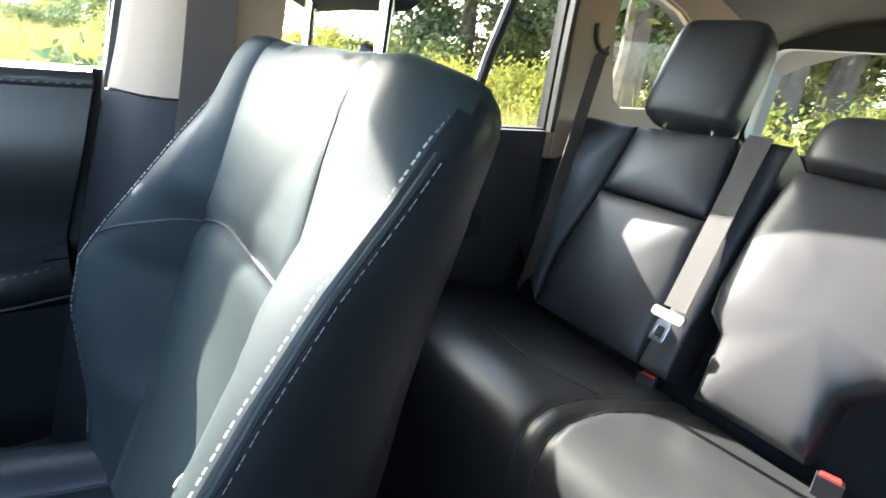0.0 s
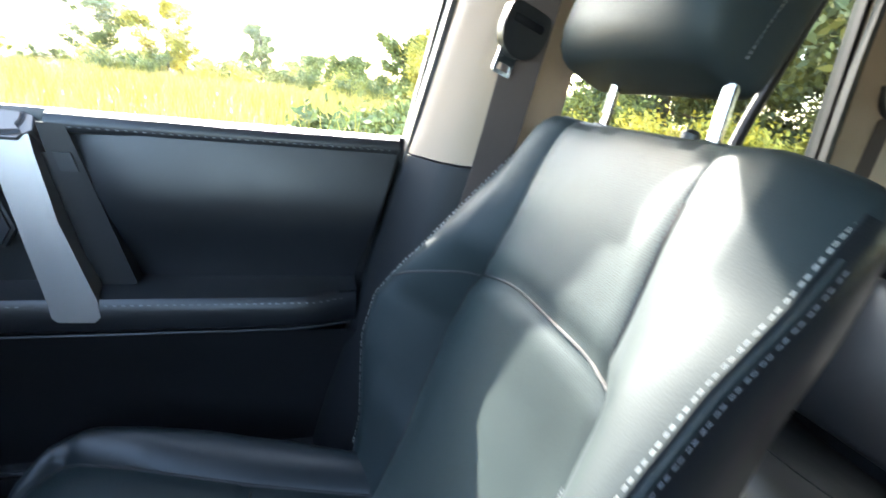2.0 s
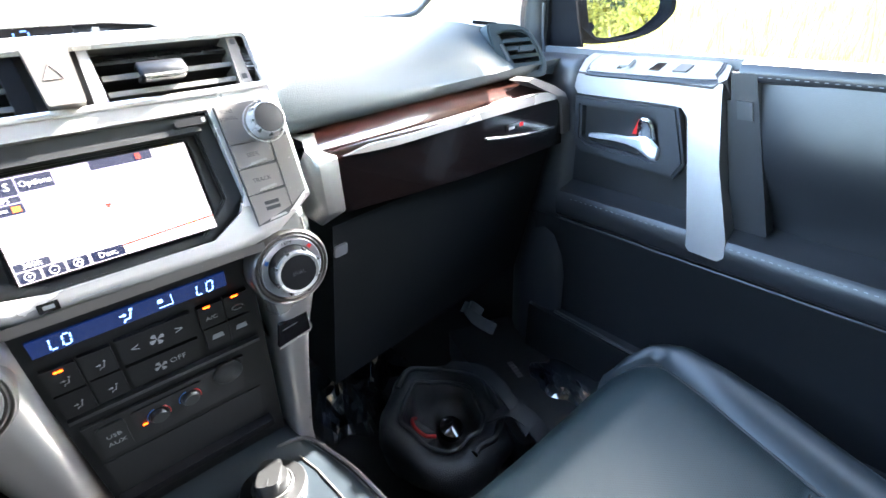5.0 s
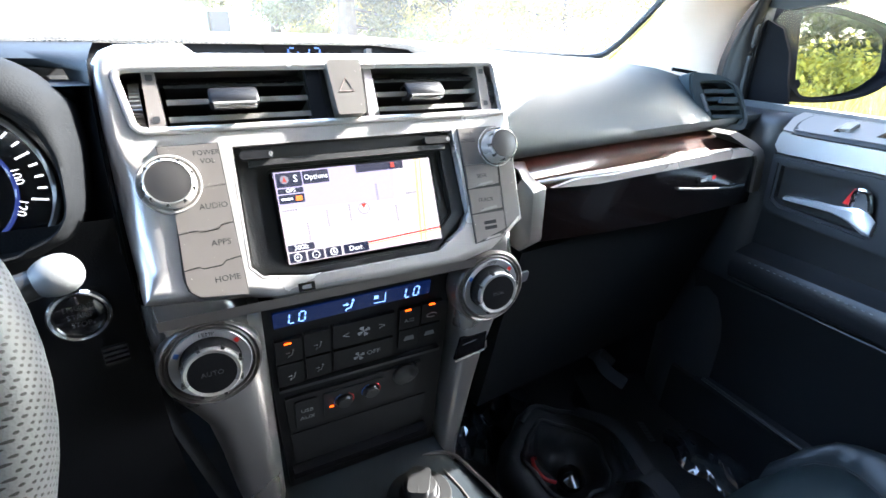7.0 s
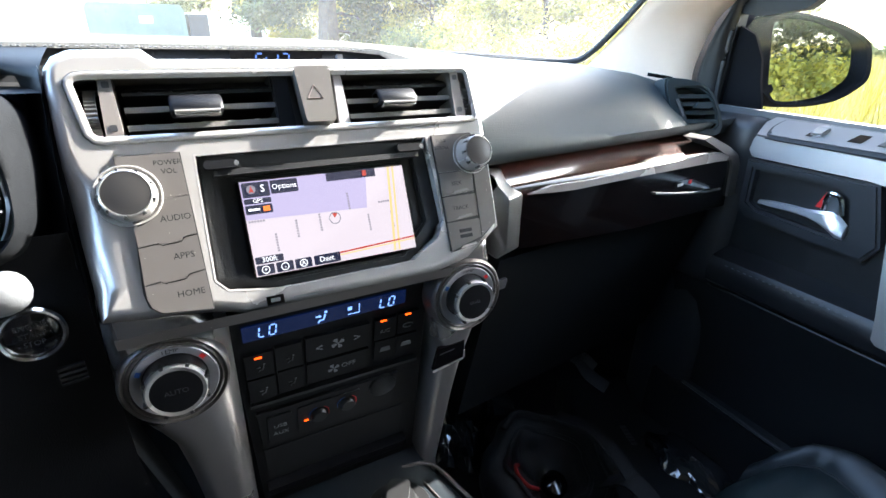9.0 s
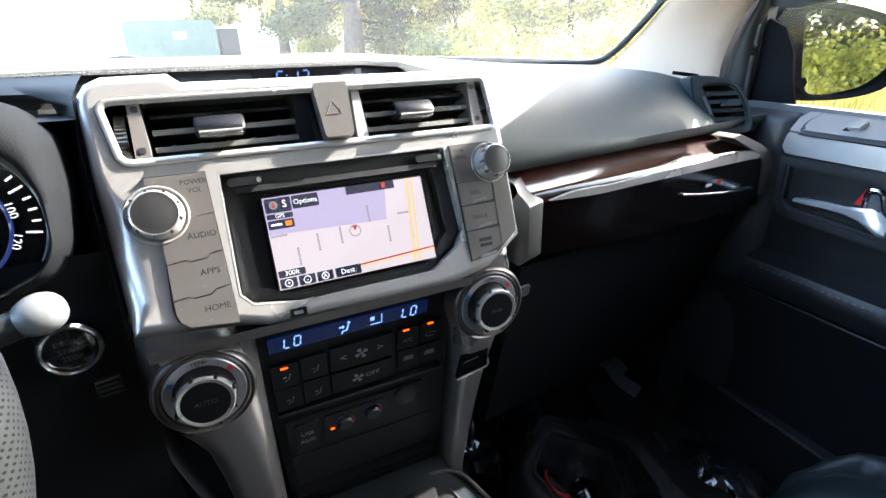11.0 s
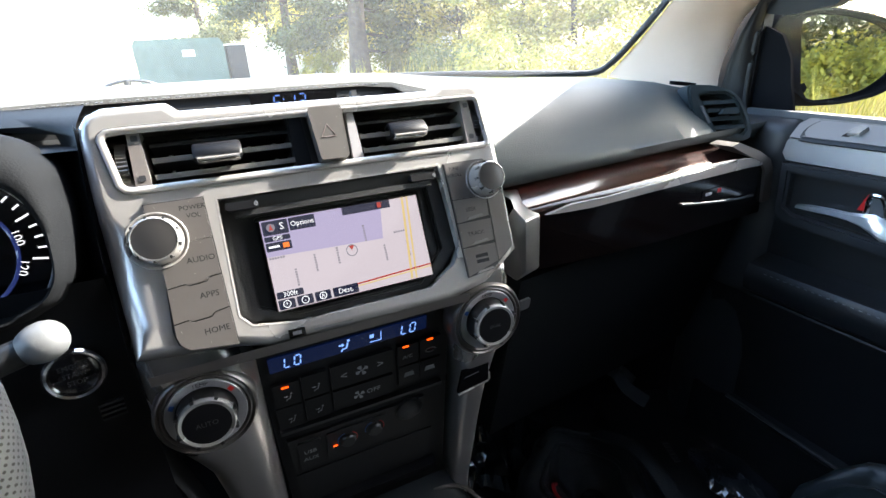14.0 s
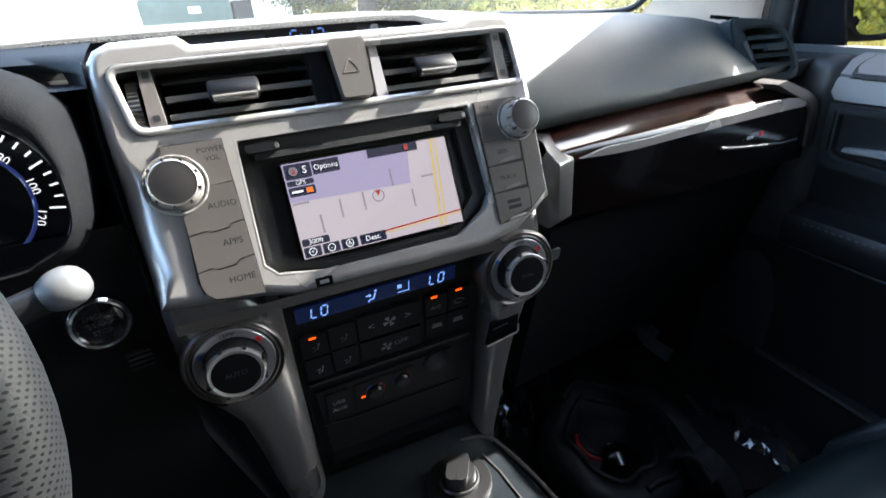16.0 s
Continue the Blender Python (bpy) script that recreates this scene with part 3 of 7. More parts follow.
for z in (1.109, 1.16, 1.24, 1.32, 1.42, 1.56):
    dy, dx = -(z - 1.108) * 0.235 - 0.0025 * ease((z - 1.11) / 0.04), -(z - 1.108) * 0.02 - max(0, z - 1.35) * 0.25
    rows.append([(0.72 + dx, -0.636 + dy, z), (0.668 + dx, -0.634 + dy, z), (0.653 + dx, -0.644 + dy, z), (0.61 + dx, -0.662 + dy, z), (0.589 + dx, -0.684 + dy, z), (0.58 + dx, -0.742 + dy, z), (0.588 + dx, -0.80 + dy * 0.6, z), (0.72 + dx, -0.817 + dy * 0.4, z)])
tagged(part("b_pillar_upper_trim", skin(rows, True, None, True), BEIGE, angle=50), "beige plastic upper cover of the middle pillar", "trim", kind="structure")

# C pillar and rear side trim, beige, round the quarter window
s = Plane((0.70, 0, 0), (0, -1, 0), (0, 0, 1))
b = plate(s, [(1.464, 1.00), (2.395, 1.00), (2.395, 1.36), (2.1, 1.42), (1.6, 1.53), (1.464, 1.55)], [[(-y, z) for y, z in QUARTER]], -0.021, 0.0, 0.006)
tagged(part("c_pillar_trim", b, BEIGE), "beige plastic rear side trim round the quarter window", "trim", kind="structure")
strip("rear_door_seal", [(0.706, -1.458, 1.06), (0.706, -1.458, 1.2), (0.706, -1.460, 1.32), (0.70, -1.462, 1.50)], (0.0, 0.007, 0.0), 0.014, RUBBER, "black rubber seal at the rear door opening")

# rear door of the passenger side
door = thing("door_2", (0.70, -1.1, 0.42), "closed rear door with black lining and split window", "door", kind="structure")
part("lining", side(0.700, [(-0.84, 0.45), (-0.84, 1.072), (-1.440, 1.062), (-1.440, 0.85), (-1.30, 0.45)], 0.021, 0.006), LEATHER_SOFT, door)
part("window_bar", tube([(0.722, -1.225, 1.07), (0.722, -1.262, 1.20), (0.722, -1.30, 1.30), (0.722, -1.38, 1.50)], 0.011, 8), RUBBER, door, "black upright bar that splits the rear window")
part("inner_bar", tube([(0.718, -1.232, 1.10), (0.718, -1.269, 1.20), (0.718, -1.307, 1.30), (0.718, -1.36, 1.44)], 0.004, 6), SILVER, door, "thin bright line on the window bar")
part("armrest", side(0.660, rounded(-1.25, -0.90, 0.85, 0.90, 0.02), 0.045, 0.008), LEATHER, door)

# front door of the passenger side
door = thing("door_1", (0.70, -0.2, 0.42), "closed front door with black leather lining and silver pull frame", "door", kind="structure")
part("sill_strip", box(0.713, 0.7225, -0.195, 0.14, 1.10, 1.1265, 0.003), GREY, door, "narrow grey strip under the window glass")
part("sill_cap", skin([[(0.722, y, 1.122), (0.706, y, 1.126), (0.696, y, 1.1225), (0.6910, y, 1.115), (0.6905, y, 1.107), (0.6935, y, 1.102), (0.70, y, 1.10)]
                      for y in (-0.19, -0.30, -0.45, -0.60, -0.622)]), DOOR_LEATHER, door, "stitched leather cap along the window sill")
rows = []
for z in [0.905 + k * (1.105 - 0.905) / 20 for k in range(21)]:
    t = (z - 0.905) / 0.2
    yf, yr = -0.268 + 0.058 * t, -0.568 - 0.052 * t
    x = interp(t, [(0.0, 0.713), (0.1, 0.709), (0.2, 0.702), (0.3, 0.694), (0.4, 0.6870), (0.5, 0.6825), (0.6, 0.6810), (0.7, 0.6825), (0.8, 0.6855), (0.9, 0.6890), (1.0, 0.6930)])
    rows.append([(x + 0.012 * (1 - min(1, 6 * s) ** 0.5), yf + (yr - yf) * s, z) for s in [k / 16 for k in range(17)]])
part("upper_panel", skin(rows), DOOR_LEATHER, door, "padded black leather panel")
part("panel_edge", side(0.690, [(-0.182, 1.112), (-0.212, 1.112), (-0.274, 0.905), (-0.232, 0.862)], 0.025, 0.004), DOOR_LEATHER, door, "smooth black upright band")
part("reflector_cover", side(0.687, [(-0.197, 1.078), (-0.216, 1.078), (-0.222, 1.055), (-0.203, 1.055)], 0.006, 0.002), DARK, door)
# armrest with its padded face
rows = []
for y in [0.05 - k * (0.62) / 24 for k in range(25)]:
    top = 0.895
    xi = 0.652 + 0.02 * ease((-y - 0.50) / 0.07)
    rows.append([(0.722, y, top + 0.012), (0.70, y, top + 0.010), (0.672, y, top + 0.004), (xi + 0.006, y, top), (xi, y, top - 0.008), (xi - 0.002, y, top - 0.025), (xi + 0.003, y, top - 0.043), (xi + 0.014, y, top - 0.052)])
part("armrest", skin(rows), DOOR_LEATHER, door, "black leather armrest with pale stitching")
rows = []
for y in [0.12 - k * 0.70 / 14 for k in range(15)]:
    rows.append([(0.668, y, 0.836), (0.672, y, 0.822), (0.684, y, 0.80), (0.700, y, 0.70), (0.700, y, 0.615), (0.678, y, 0.606), (0.672, y, 0.50), (0.70, y, 0.42)])
part("lower_panel", skin(rows), DULL, door, "black plastic lower door panel with a map pocket")
part("lower_trim_line", tube([(0.6655, 0.05, 0.8395), (0.6655, -0.25, 0.8395), (0.667, -0.48, 0.8395), (0.685, -0.565, 0.8395)], 0.0018, 6), DARK, door)
part("pocket_rim", tube([(0.676, 0.05, 0.622), (0.676, -0.15, 0.616), (0.676, -0.32, 0.60)], 0.0035, 6), DARK, door)
part("pocket_back", side(0.700, [(0.07, 0.855), (0.07, 1.075), (-0.20, 1.075), (-0.235, 0.855)], 0.02, 0.003), BLACK, door)
rows = []
for z, k in ((0.42, 1.0), (0.70, 1.0), (0.95, 1.0), (1.06, 1.0), (1.095, 0.95), (1.108, 0.8), (1.116, 0.5), (1.1185, 0.1)):
    rows.append([(0.724 - (0.724 - x) * k, y, z) for x, y in ((0.722, 0.205), (0.703, 0.180), (0.692, 0.150), (0.686, 0.120), (0.684, 0.095), (0.686, 0.072), (0.693, 0.056), (0.706, 0.048), (0.722, 0.046))])
part("front_corner", skin(rows), DARK, door, "dark grey rounded front corner of the door lining", angle=70)

# silver pull frame
DS = Plane((0.676, 0, 0), (0, -1, 0), (0, 0, 1))
LEG = Plane((0.684, 0, 1.06), (0, -1, 0), (0.165, 0, 1))
outer = [(-0.0506, 0.0280), (-0.0513, 0.0107), (-0.0440, 0.0018), (-0.0281, 0.0010), (0.1100, 0.0020), (0.1300, 0.0005), (0.1420, -0.0110), (0.1527, -0.0523), (0.1823, -0.1648), (0.1873, -0.1895), (0.1939, -0.1955), (0.2340, -0.1968), (0.2405, -0.1900), (0.2376, -0.1668), (0.2002, -0.0667), (0.1790, 0.0204), (0.1760, 0.0370), (0.150, 0.0370), (-0.0460, 0.0350)]
part("pull_frame", prism(LEG, outer, -0.03, 0.004, 0.0120, segments=5), SILVER_P, door, "satin silver pull frame")
SW = Plane((0.683, 0, 1.092), (0, -1, 0), (0.030, 0, 0.030))
part("frame_top", prism(SW, [(-0.0470, 0.002), (0.165, -0.001), (0.1785, 0.012), (0.1755, 0.033), (0.160, 0.0385), (-0.038, 0.0385), (-0.0468, 0.027)], -0.03, 0.003, 0.004), SILVER_P, door, "silver upper face of the pull frame")
part("switch_rim", prism(SW, [(q.x, q.y) for q in smooth_line([(-0.0330, 0.004, 0), (-0.0325, 0.019, 0), (-0.0225, 0.0335, 0), (-0.010, 0.036, 0), (0.150, 0.0365, 0), (0.168, 0.034, 0), (0.1655, 0.014, 0), (0.155, 0.001, 0), (-0.016, -0.003, 0), (-0.028, -0.001, 0)], 3)], 0.002, 0.0044, 0.001), DARK, door, "dark rim of the switch plate")
part("switch_plate", prism(SW, [(q.x, q.y) for q in smooth_line([(-0.0290, 0.010, 0), (-0.0285, 0.020, 0), (-0.020, 0.0318, 0), (-0.008, 0.034, 0), (0.148, 0.0345, 0), (0.164, 0.032, 0), (0.1620, 0.016, 0), (0.152, 0.007, 0), (-0.014, 0.003, 0), (-0.025, 0.005, 0)], 3)], 0.004, 0.0065, 0.0015), SILVER_P, door, "satin silver window switch plate")
part("window_switch", prism(SW, [(0.0240, 0.013), (0.0380, 0.014), (0.0430, 0.026), (0.0300, 0.026)], 0.006, 0.013, 0.003), SILVER, door)
part("switch_shadow_gap", prism(SW, [(0.0180, 0.011), (0.0260, 0.011), (0.0320, 0.027), (0.0260, 0.027)], 0.006, 0.0072, 0.0), GLOSSB, door)
part("switch_recess", prism(SW, [(0.0690, 0.0130), (0.0850, 0.0135), (0.0910, 0.0270), (0.0780, 0.0268)], 0.006, 0.0072, 0.0), GLOSSB, door)
part("lock_button", prism(SW, [(0.1040, 0.0140), (0.1240, 0.0145), (0.1300, 0.0270), (0.1120, 0.0270)], 0.006, 0.0085, 0.002), SILVER_D, door)
# pocket with the lever
part("handle_rim", plate(DS, [(-0.050, 1.058), (0.124, 1.061), (0.149, 0.981), (0.135, 0.956), (-0.030, 0.966), (-0.045, 0.980)], [[(-0.034, 1.043), (0.082, 1.044), (0.098, 1.034), (0.110, 0.986), (0.100, 0.977), (-0.018, 0.984), (-0.031, 0.992)]], -0.020, -0.004, 0.004), DARK, door, "dark grey rim of the handle recess")
part("handle_recess", prism(DS, [(-0.040, 1.050), (0.114, 1.052), (0.124, 0.968), (-0.034, 0.976)], -0.026, -0.019, 0.0), BLACK, door)
b = skin([[(x, y, z + h), (x - 0.004, y, z + h * 0.6), (x - 0.005, y, z - h * 0.6), (x, y, z - h), (x + 0.006, y, z - h * 0.7), (x + 0.006, y, z + h * 0.7)]
          for y, z, x, h in ((0.018, 0.995, 0.690, 0.003), (0.0, 0.997, 0.688, 0.005), (-0.03, 1.000, 0.684, 0.0055), (-0.055, 1.001, 0.680, 0.006), (-0.072, 1.001, 0.678, 0.009), (-0.085, 1.000, 0.676, 0.013), (-0.098, 0.994, 0.677, 0.015), (-0.107, 0.989, 0.680, 0.011))], True, None, True)
part("lever", b, POLISH, door, "chrome door lever")
part("lock_lever", tube(smooth_line([(0.682, -0.072, 1.012), (0.679, -0.074, 1.033), (0.678, -0.080, 1.037), (0.679, -0.089, 1.033), (0.682, -0.096, 1.010)], 5), 0.0036, 8), CHROME, door, "small chrome lock lever")
part("lock_pad", side(0.681, [(-0.074, 1.012), (-0.077, 1.033), (-0.087, 1.031), (-0.093, 1.010)], 0.006, 0.001), GREY, door)
part("red_mark", side(0.680, [(-0.062, 1.013), (-0.070, 1.036), (-0.075, 1.036), (-0.070, 1.013)], 0.006, 0.001), RED, door)

def stitches(path, length, gap, r, step_out=(0, 0, 0)):
    """Short threads laid end to end along a line."""
    bm = bmesh.new()
    pts = [Vector(p) for p in path]
    left, k, out = 0.0, 0, []
    run = 0.0
    for a, c in zip(pts, pts[1:]):
        d = (c - a).length
        t = (c - a) / d if d else Vector()
        s = -run
        while s + length + gap < d + 1e-9 or s < 0:
            s0 = max(s, 0)
            if s + length > 0 and s + length < d:
                p, q = a + t * s0, a + t * (s + length)
                o = Vector(step_out)
                up = t.orthogonal().normalized()
                w = t.cross(up)
                vs0 = [bm.verts.new(p + o + (up * math.cos(x) + w * math.sin(x)) * r) for x in (0, 2.1, 4.2)]
                vs1 = [bm.verts.new(q + o + (up * math.cos(x) + w * math.sin(x)) * r) for x in (0, 2.1, 4.2)]
                for j in range(3):
                    bm.faces.new((vs0[j], vs0[(j + 1) % 3], vs1[(j + 1) % 3], vs1[j]))
                bm.faces.new(vs0[::-1])
                bm.faces.new(vs1)
            s += length + gap
        run = d - s if s > d else 0.0
        run = 0.0
    return bm


part("sill_stitching", stitches([(0.6898, y, 1.1085) for y in [-0.215 - 0.01 * k for k in range(41)]], 0.0042, 0.0022, 0.0006), THREAD_D, door)
part("armrest_stitching", stitches([(0.6505 + 0.02 * ease((-y - 0.50) / 0.07), y, 0.889) for y in [-0.245 - 0.01 * k for k in range(32)]], 0.0042, 0.0022, 0.0006), THREAD_D, door)
part("pocket_stitching", stitches([(0.651, y, 0.889) for y in [0.02 - 0.01 * k for k in range(19)]], 0.0042, 0.0022, 0.0006), THREAD_D, door)
part("window_frame", side(0.690, [(-0.627, 1.09), (-0.640, 1.09), (-0.747, 1.55), (-0.730, 1.55)], 0.05, 0.004), DARK, door, "narrow dark grey window frame")
pane("window_pane", [(0.734, y, z) for y, z in FRONT_WIN], "", door)

# door mirror outside the front window
mir = thing("door_mirror", (0.85, 0.13, 1.10), "black door mirror housing outside the front window", "mirror")
MP = Plane((0.905, 0.105, 1.19), (0.965, -0.26, 0), (0.0, 0.05, 1.0))
shape = [(-0.166, 0.050), (-0.140, 0.073), (-0.093, 0.082), (-0.025, 0.077), (0.043, 0.063), (0.093, 0.045), (0.110, 0.024), (0.121, -0.020), (0.098, -0.045), (0.055, -0.063), (-0.015, -0.071), (-0.076, -0.068), (-0.110, -0.056), (-0.150, -0.030), (-0.168, 0.010)]
face = [(-0.114, 0.058), (-0.105, 0.068), (-0.085, 0.072), (-0.025, 0.068), (0.040, 0.055), (0.083, 0.038), (0.098, 0.020), (0.108, -0.018), (0.088, -0.038), (0.050, -0.055), (-0.015, -0.063), (-0.072, -0.060), (-0.090, -0.046), (-0.098, -0.030), (-0.108, 0.020)]
shape, face = closed_line(shape), closed_line(face)
rws = [[MP(u, v, -0.006) for u, v in face], [MP(u, v, 0.008) for u, v in face], [MP(u * 0.5 + p * 0.5, v * 0.5 + q * 0.5, 0.012) for (u, v), (p, q) in zip(face, shape)]]
for d, k in ((0.004, 1.0), (-0.02, 1.03), (-0.05, 0.99), (-0.08, 0.87), (-0.105, 0.6), (-0.115, 0.3)):
    rws.append([MP(u * k, v * k, d) for u, v in shape])
part("housing", skin(rws, True, None, False), MATT, mir, "grained black housing")
MG = Plane(MP(0, 0, -0.004), MP.u - MP.n * 0.045, MP.v + MP.n * 0.03)
part("mirror_glass", prism(MG, [(u * 0.985, v * 0.985) for u, v in face], -0.004, 0.002, 0.001), MIRROR, mir, "mirror glass that shows trees")
part("foot", tube([(0.735, 0.15, 1.13), (0.78, 0.155, 1.13), (0.83, 0.15, 1.15)], 0.03, 10, flat=0.7), MATT, mir)
tagged(part("mirror_sail", side(0.730, [(0.150, 1.112), (0.076, 1.114), (0.080, 1.135), (0.090, 1.165), (0.098, 1.20), (0.118, 1.235), (0.150, 1.250)], 0.006, 0.002), MATT), "black triangular cover in front of the side window", "trim", kind="structure")

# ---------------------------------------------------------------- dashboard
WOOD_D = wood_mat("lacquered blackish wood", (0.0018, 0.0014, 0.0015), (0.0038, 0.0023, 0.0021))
dash = thing("dashboard", (0.0, 0.3, 0.62), "dark grey soft dashboard with wood trim, top washed out by sun", "dashboard")


def crest(x):
    return interp(x, [(-0.72, 1.204), (-0.2, 1.2165), (0.05, 1.2155), (0.12, 1.2125), (0.30, 1.196), (0.45, 1.188), (0.58, 1.172), (0.66, 1.155), (0.72, 1.13)])


def nose(x):
    return interp(x, [(0.15, 0.026), (0.187, 0.028), (0.607, 0.076), (0.72, 0.090)])


rows = []
for x in [0.158 + 0.557 * k / 36 for k in range(37)]:
    c, f = crest(x), nose(x)
    e = ease((x - 0.60) / 0.11)
    rows.append([(x, 0.66, 1.10), (x, 0.50, 1.160), (x, 0.38, c - 0.012), (x, 0.28, c - 0.002), (x, 0.215, c), (x, f + 0.115, c - 0.004), (x, f + 0.085, c - 0.014), (x, f + 0.058, c - 0.031), (x, f + 0.034, c - 0.053 + 0.01 * e), (x, f + 0.016, c - 0.076 + 0.02 * e),
                 (x, f + 0.006, 1.112), (x, f + 0.008, 1.104), (x, f + 0.012, 1.098), (x, f + 0.022, 1.0945), (x, f + 0.04, 1.094)])
part("dash_pad", skin(rows), PAD, dash, "soft grained pad over the glove box", angle=80)
rows = []
for x in [-0.72 + 0.885 * k / 24 for k in range(25)]:
    c, e = crest(x), ease((x - 0.085) / 0.035)
    rows.append([(x, 0.66, 1.10), (x, 0.50, 1.165), (x, 0.38, c - 0.010), (x, 0.28, c), (x, 0.20, c), (x, 0.13, c), (x, 0.112 - 0.027 * e, c - 0.003 - 0.009 * e), (x, 0.110 - 0.04 * e, c - 0.007 - 0.023 * e)])
part("top_cover", skin(rows), SUNPAD, dash, "grained top of the dashboard under the windscreen")
# dark recess with the clock behind the centre vents
part("clock_recess", skin([[(x, 0.114, crest(x) - 0.004), (x, 0.106, 1.195), (x, 0.10, 1.186), (x, 0.04, 1.184)] for x in [-0.23 + 0.36 * k / 18 for k in range(19)]]), DULL, dash, "black recess behind the centre vents")
part("recess_seam", stitches([(x, 0.1095, crest(x) - 0.0055) for x in [-0.22 + 0.31 * k / 31 for k in range(32)]], 0.0022, 0.0014, 0.0007), GREY, dash)
CK = Plane((0, 0.098, 1.192), (1, 0, 0), (0, 0.25, 0.968))
ck = part("clock_window", prism(CK, rect(-0.050, 0.030, -0.004, 0.0165), -0.002, 0.002, 0.001), GLOSSB, dash)
segment_digits("5:12", Plane(CK(0, 0, 0.0024), CK.u, CK.v), -0.030, 0.0015, 0.0125, CLOCK, ck, "clock_digits")
part("sensor_clip", prism(CK, [(0.042, -0.004), (0.052, -0.004), (0.052, 0.008), (0.049, 0.008), (0.049, 0.013), (0.044, 0.013)], -0.002, 0.006, 0.001), GREY, dash)

# wood band, silver blade and glove box under the pad
n = Vector((0.42, 0.049, 0)).normalized()
WP = Plane((0.187, 0.010, 0), (n.x, n.y, 0), (0, 0, 1))
WT = [(0.004, 1.0935, 1.0845), (0.06, 1.096, 1.0835), (0.13, 1.0965, 1.0815), (0.23, 1.0955, 1.0795), (0.33, 1.093, 1.0785), (0.45, 1.089, 1.0775)]
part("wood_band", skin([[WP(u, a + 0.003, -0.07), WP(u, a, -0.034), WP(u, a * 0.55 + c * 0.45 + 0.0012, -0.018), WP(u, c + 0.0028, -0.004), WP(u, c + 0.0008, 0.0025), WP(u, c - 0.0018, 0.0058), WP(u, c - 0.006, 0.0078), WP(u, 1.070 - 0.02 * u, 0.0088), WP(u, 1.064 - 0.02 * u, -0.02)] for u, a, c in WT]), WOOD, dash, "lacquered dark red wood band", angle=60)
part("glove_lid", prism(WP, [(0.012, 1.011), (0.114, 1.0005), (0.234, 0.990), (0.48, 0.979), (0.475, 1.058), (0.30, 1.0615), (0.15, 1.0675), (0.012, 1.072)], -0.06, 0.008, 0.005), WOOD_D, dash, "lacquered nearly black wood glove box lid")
WOOD_D.node_tree.nodes["Principled BSDF"].inputs["Coat Weight"].default_value = 0.25
BP = Plane(WP(0, 0, 0.0115), WP.u, (0, 0, 1))
part("silver_blade", prism(BP, [(0.0250, 1.0730), (0.0600, 1.0695), (0.0986, 1.0667), (0.2361, 1.0645), (0.4120, 1.0605), (0.4600, 1.0580), (0.4520, 1.0690), (0.4067, 1.0750), (0.3328, 1.0750), (0.2344, 1.0745), (0.1228, 1.0745), (0.0619, 1.0775)], -0.02, 0.0, 0.0018), SILVER, dash, "satin silver blade that tapers towards the centre")
part("end_bracket", prism(WP, [(0.3608, 1.0985), (0.3796, 1.1010), (0.4381, 1.0815), (0.4740, 1.0650), (0.4900, 1.0462), (0.4975, 0.9960), (0.4760, 0.9960), (0.4650, 1.0480), (0.4520, 1.0620), (0.4220, 1.0740)], -0.02, 0.012, 0.004, segments=3), SILVER_D, dash, "silver end bracket beside the door")
part("lid_latch", tube([WP(u, z, 0.0095) for u, z in ((0.268, 1.034), (0.31, 1.027), (0.36, 1.020), (0.41, 1.015), (0.448, 1.013))], 0.0022, 8), CHROME, dash, "thin chrome latch line")
ml = part("passenger_lamp", prism(WP, rect(0.315, 0.365, 1.031, 1.043), 0.006, 0.0090, 0.001), GLOSSB, dash)
part("lamp_mark", prism(WP, rect(0.350, 0.358, 1.035, 1.041), 0.0088, 0.0096, 0.0), RED, ml)
part("lamp_print", prism(WP, rect(0.322, 0.336, 1.035, 1.039), 0.0088, 0.0096, 0.0), WHITE, ml)
GB = Plane(WP(0, 0.70, -0.085), WP.u, (0, -0.075, 0.29))
part("glove_box", prism(GB, rect(0.02, 0.49, 0.0, 0.30), -0.10, 0.0, 0.012), FOOTM, dash, "black glove box front")
latch = Plane(GB(0.030, 0.262, 0.0), GB.u, GB.v)
part("glove_switch", prism(latch, rounded(-0.009, 0.009, -0.008, 0.008, 0.003), -0.004, 0.003, 0.001), GREY, dash, "small grey switch under the shoulder")
# silver shoulder between centre stack and wood band
A, B, C, D = [Vector(q) for q in ((0.176, 0.014, 1.0940), (0.204, 0.042, 1.0930), (0.2060, 0.002, 1.0745), (0.2070, 0.002, 1.0135))]
E, F, G, H, I = [Vector(q) for q in ((0.1745, -0.0176, 1.0790), (0.1690, -0.004, 1.0905), (0.1762, -0.0175, 1.0240), (0.1735, -0.004, 1.0080), (0.155, 0.004, 1.030))]
bm = bmesh.new()
low = Vector((0.160, 0.000, 1.075))
bk = Vector((0.0, 0.05, 0.0))
vs = {k: bm.verts.new(q) for k, q in dict(A=A, B=B, C=C, D=D, E=E, F=F, G=G, H=H, I=I, L=low, BB=B + bk, CC=C + bk, DD=D + bk, HH=H + bk, II=I + bk, AA=A + bk).items()}
for f in ("A B C E F", "E C D G", "F E G L", "L G H I", "D H G", "C CC DD D", "B BB CC C", "D DD HH H", "A AA BB B", "H HH II I"):
    bm.faces.new([vs[k] for k in f.split()])
bmesh.ops.bevel(bm, geom=[e for e in bm.edges if len(e.link_faces) == 2], offset=0.0016, segments=2, affect="EDGES", profile=0.5)
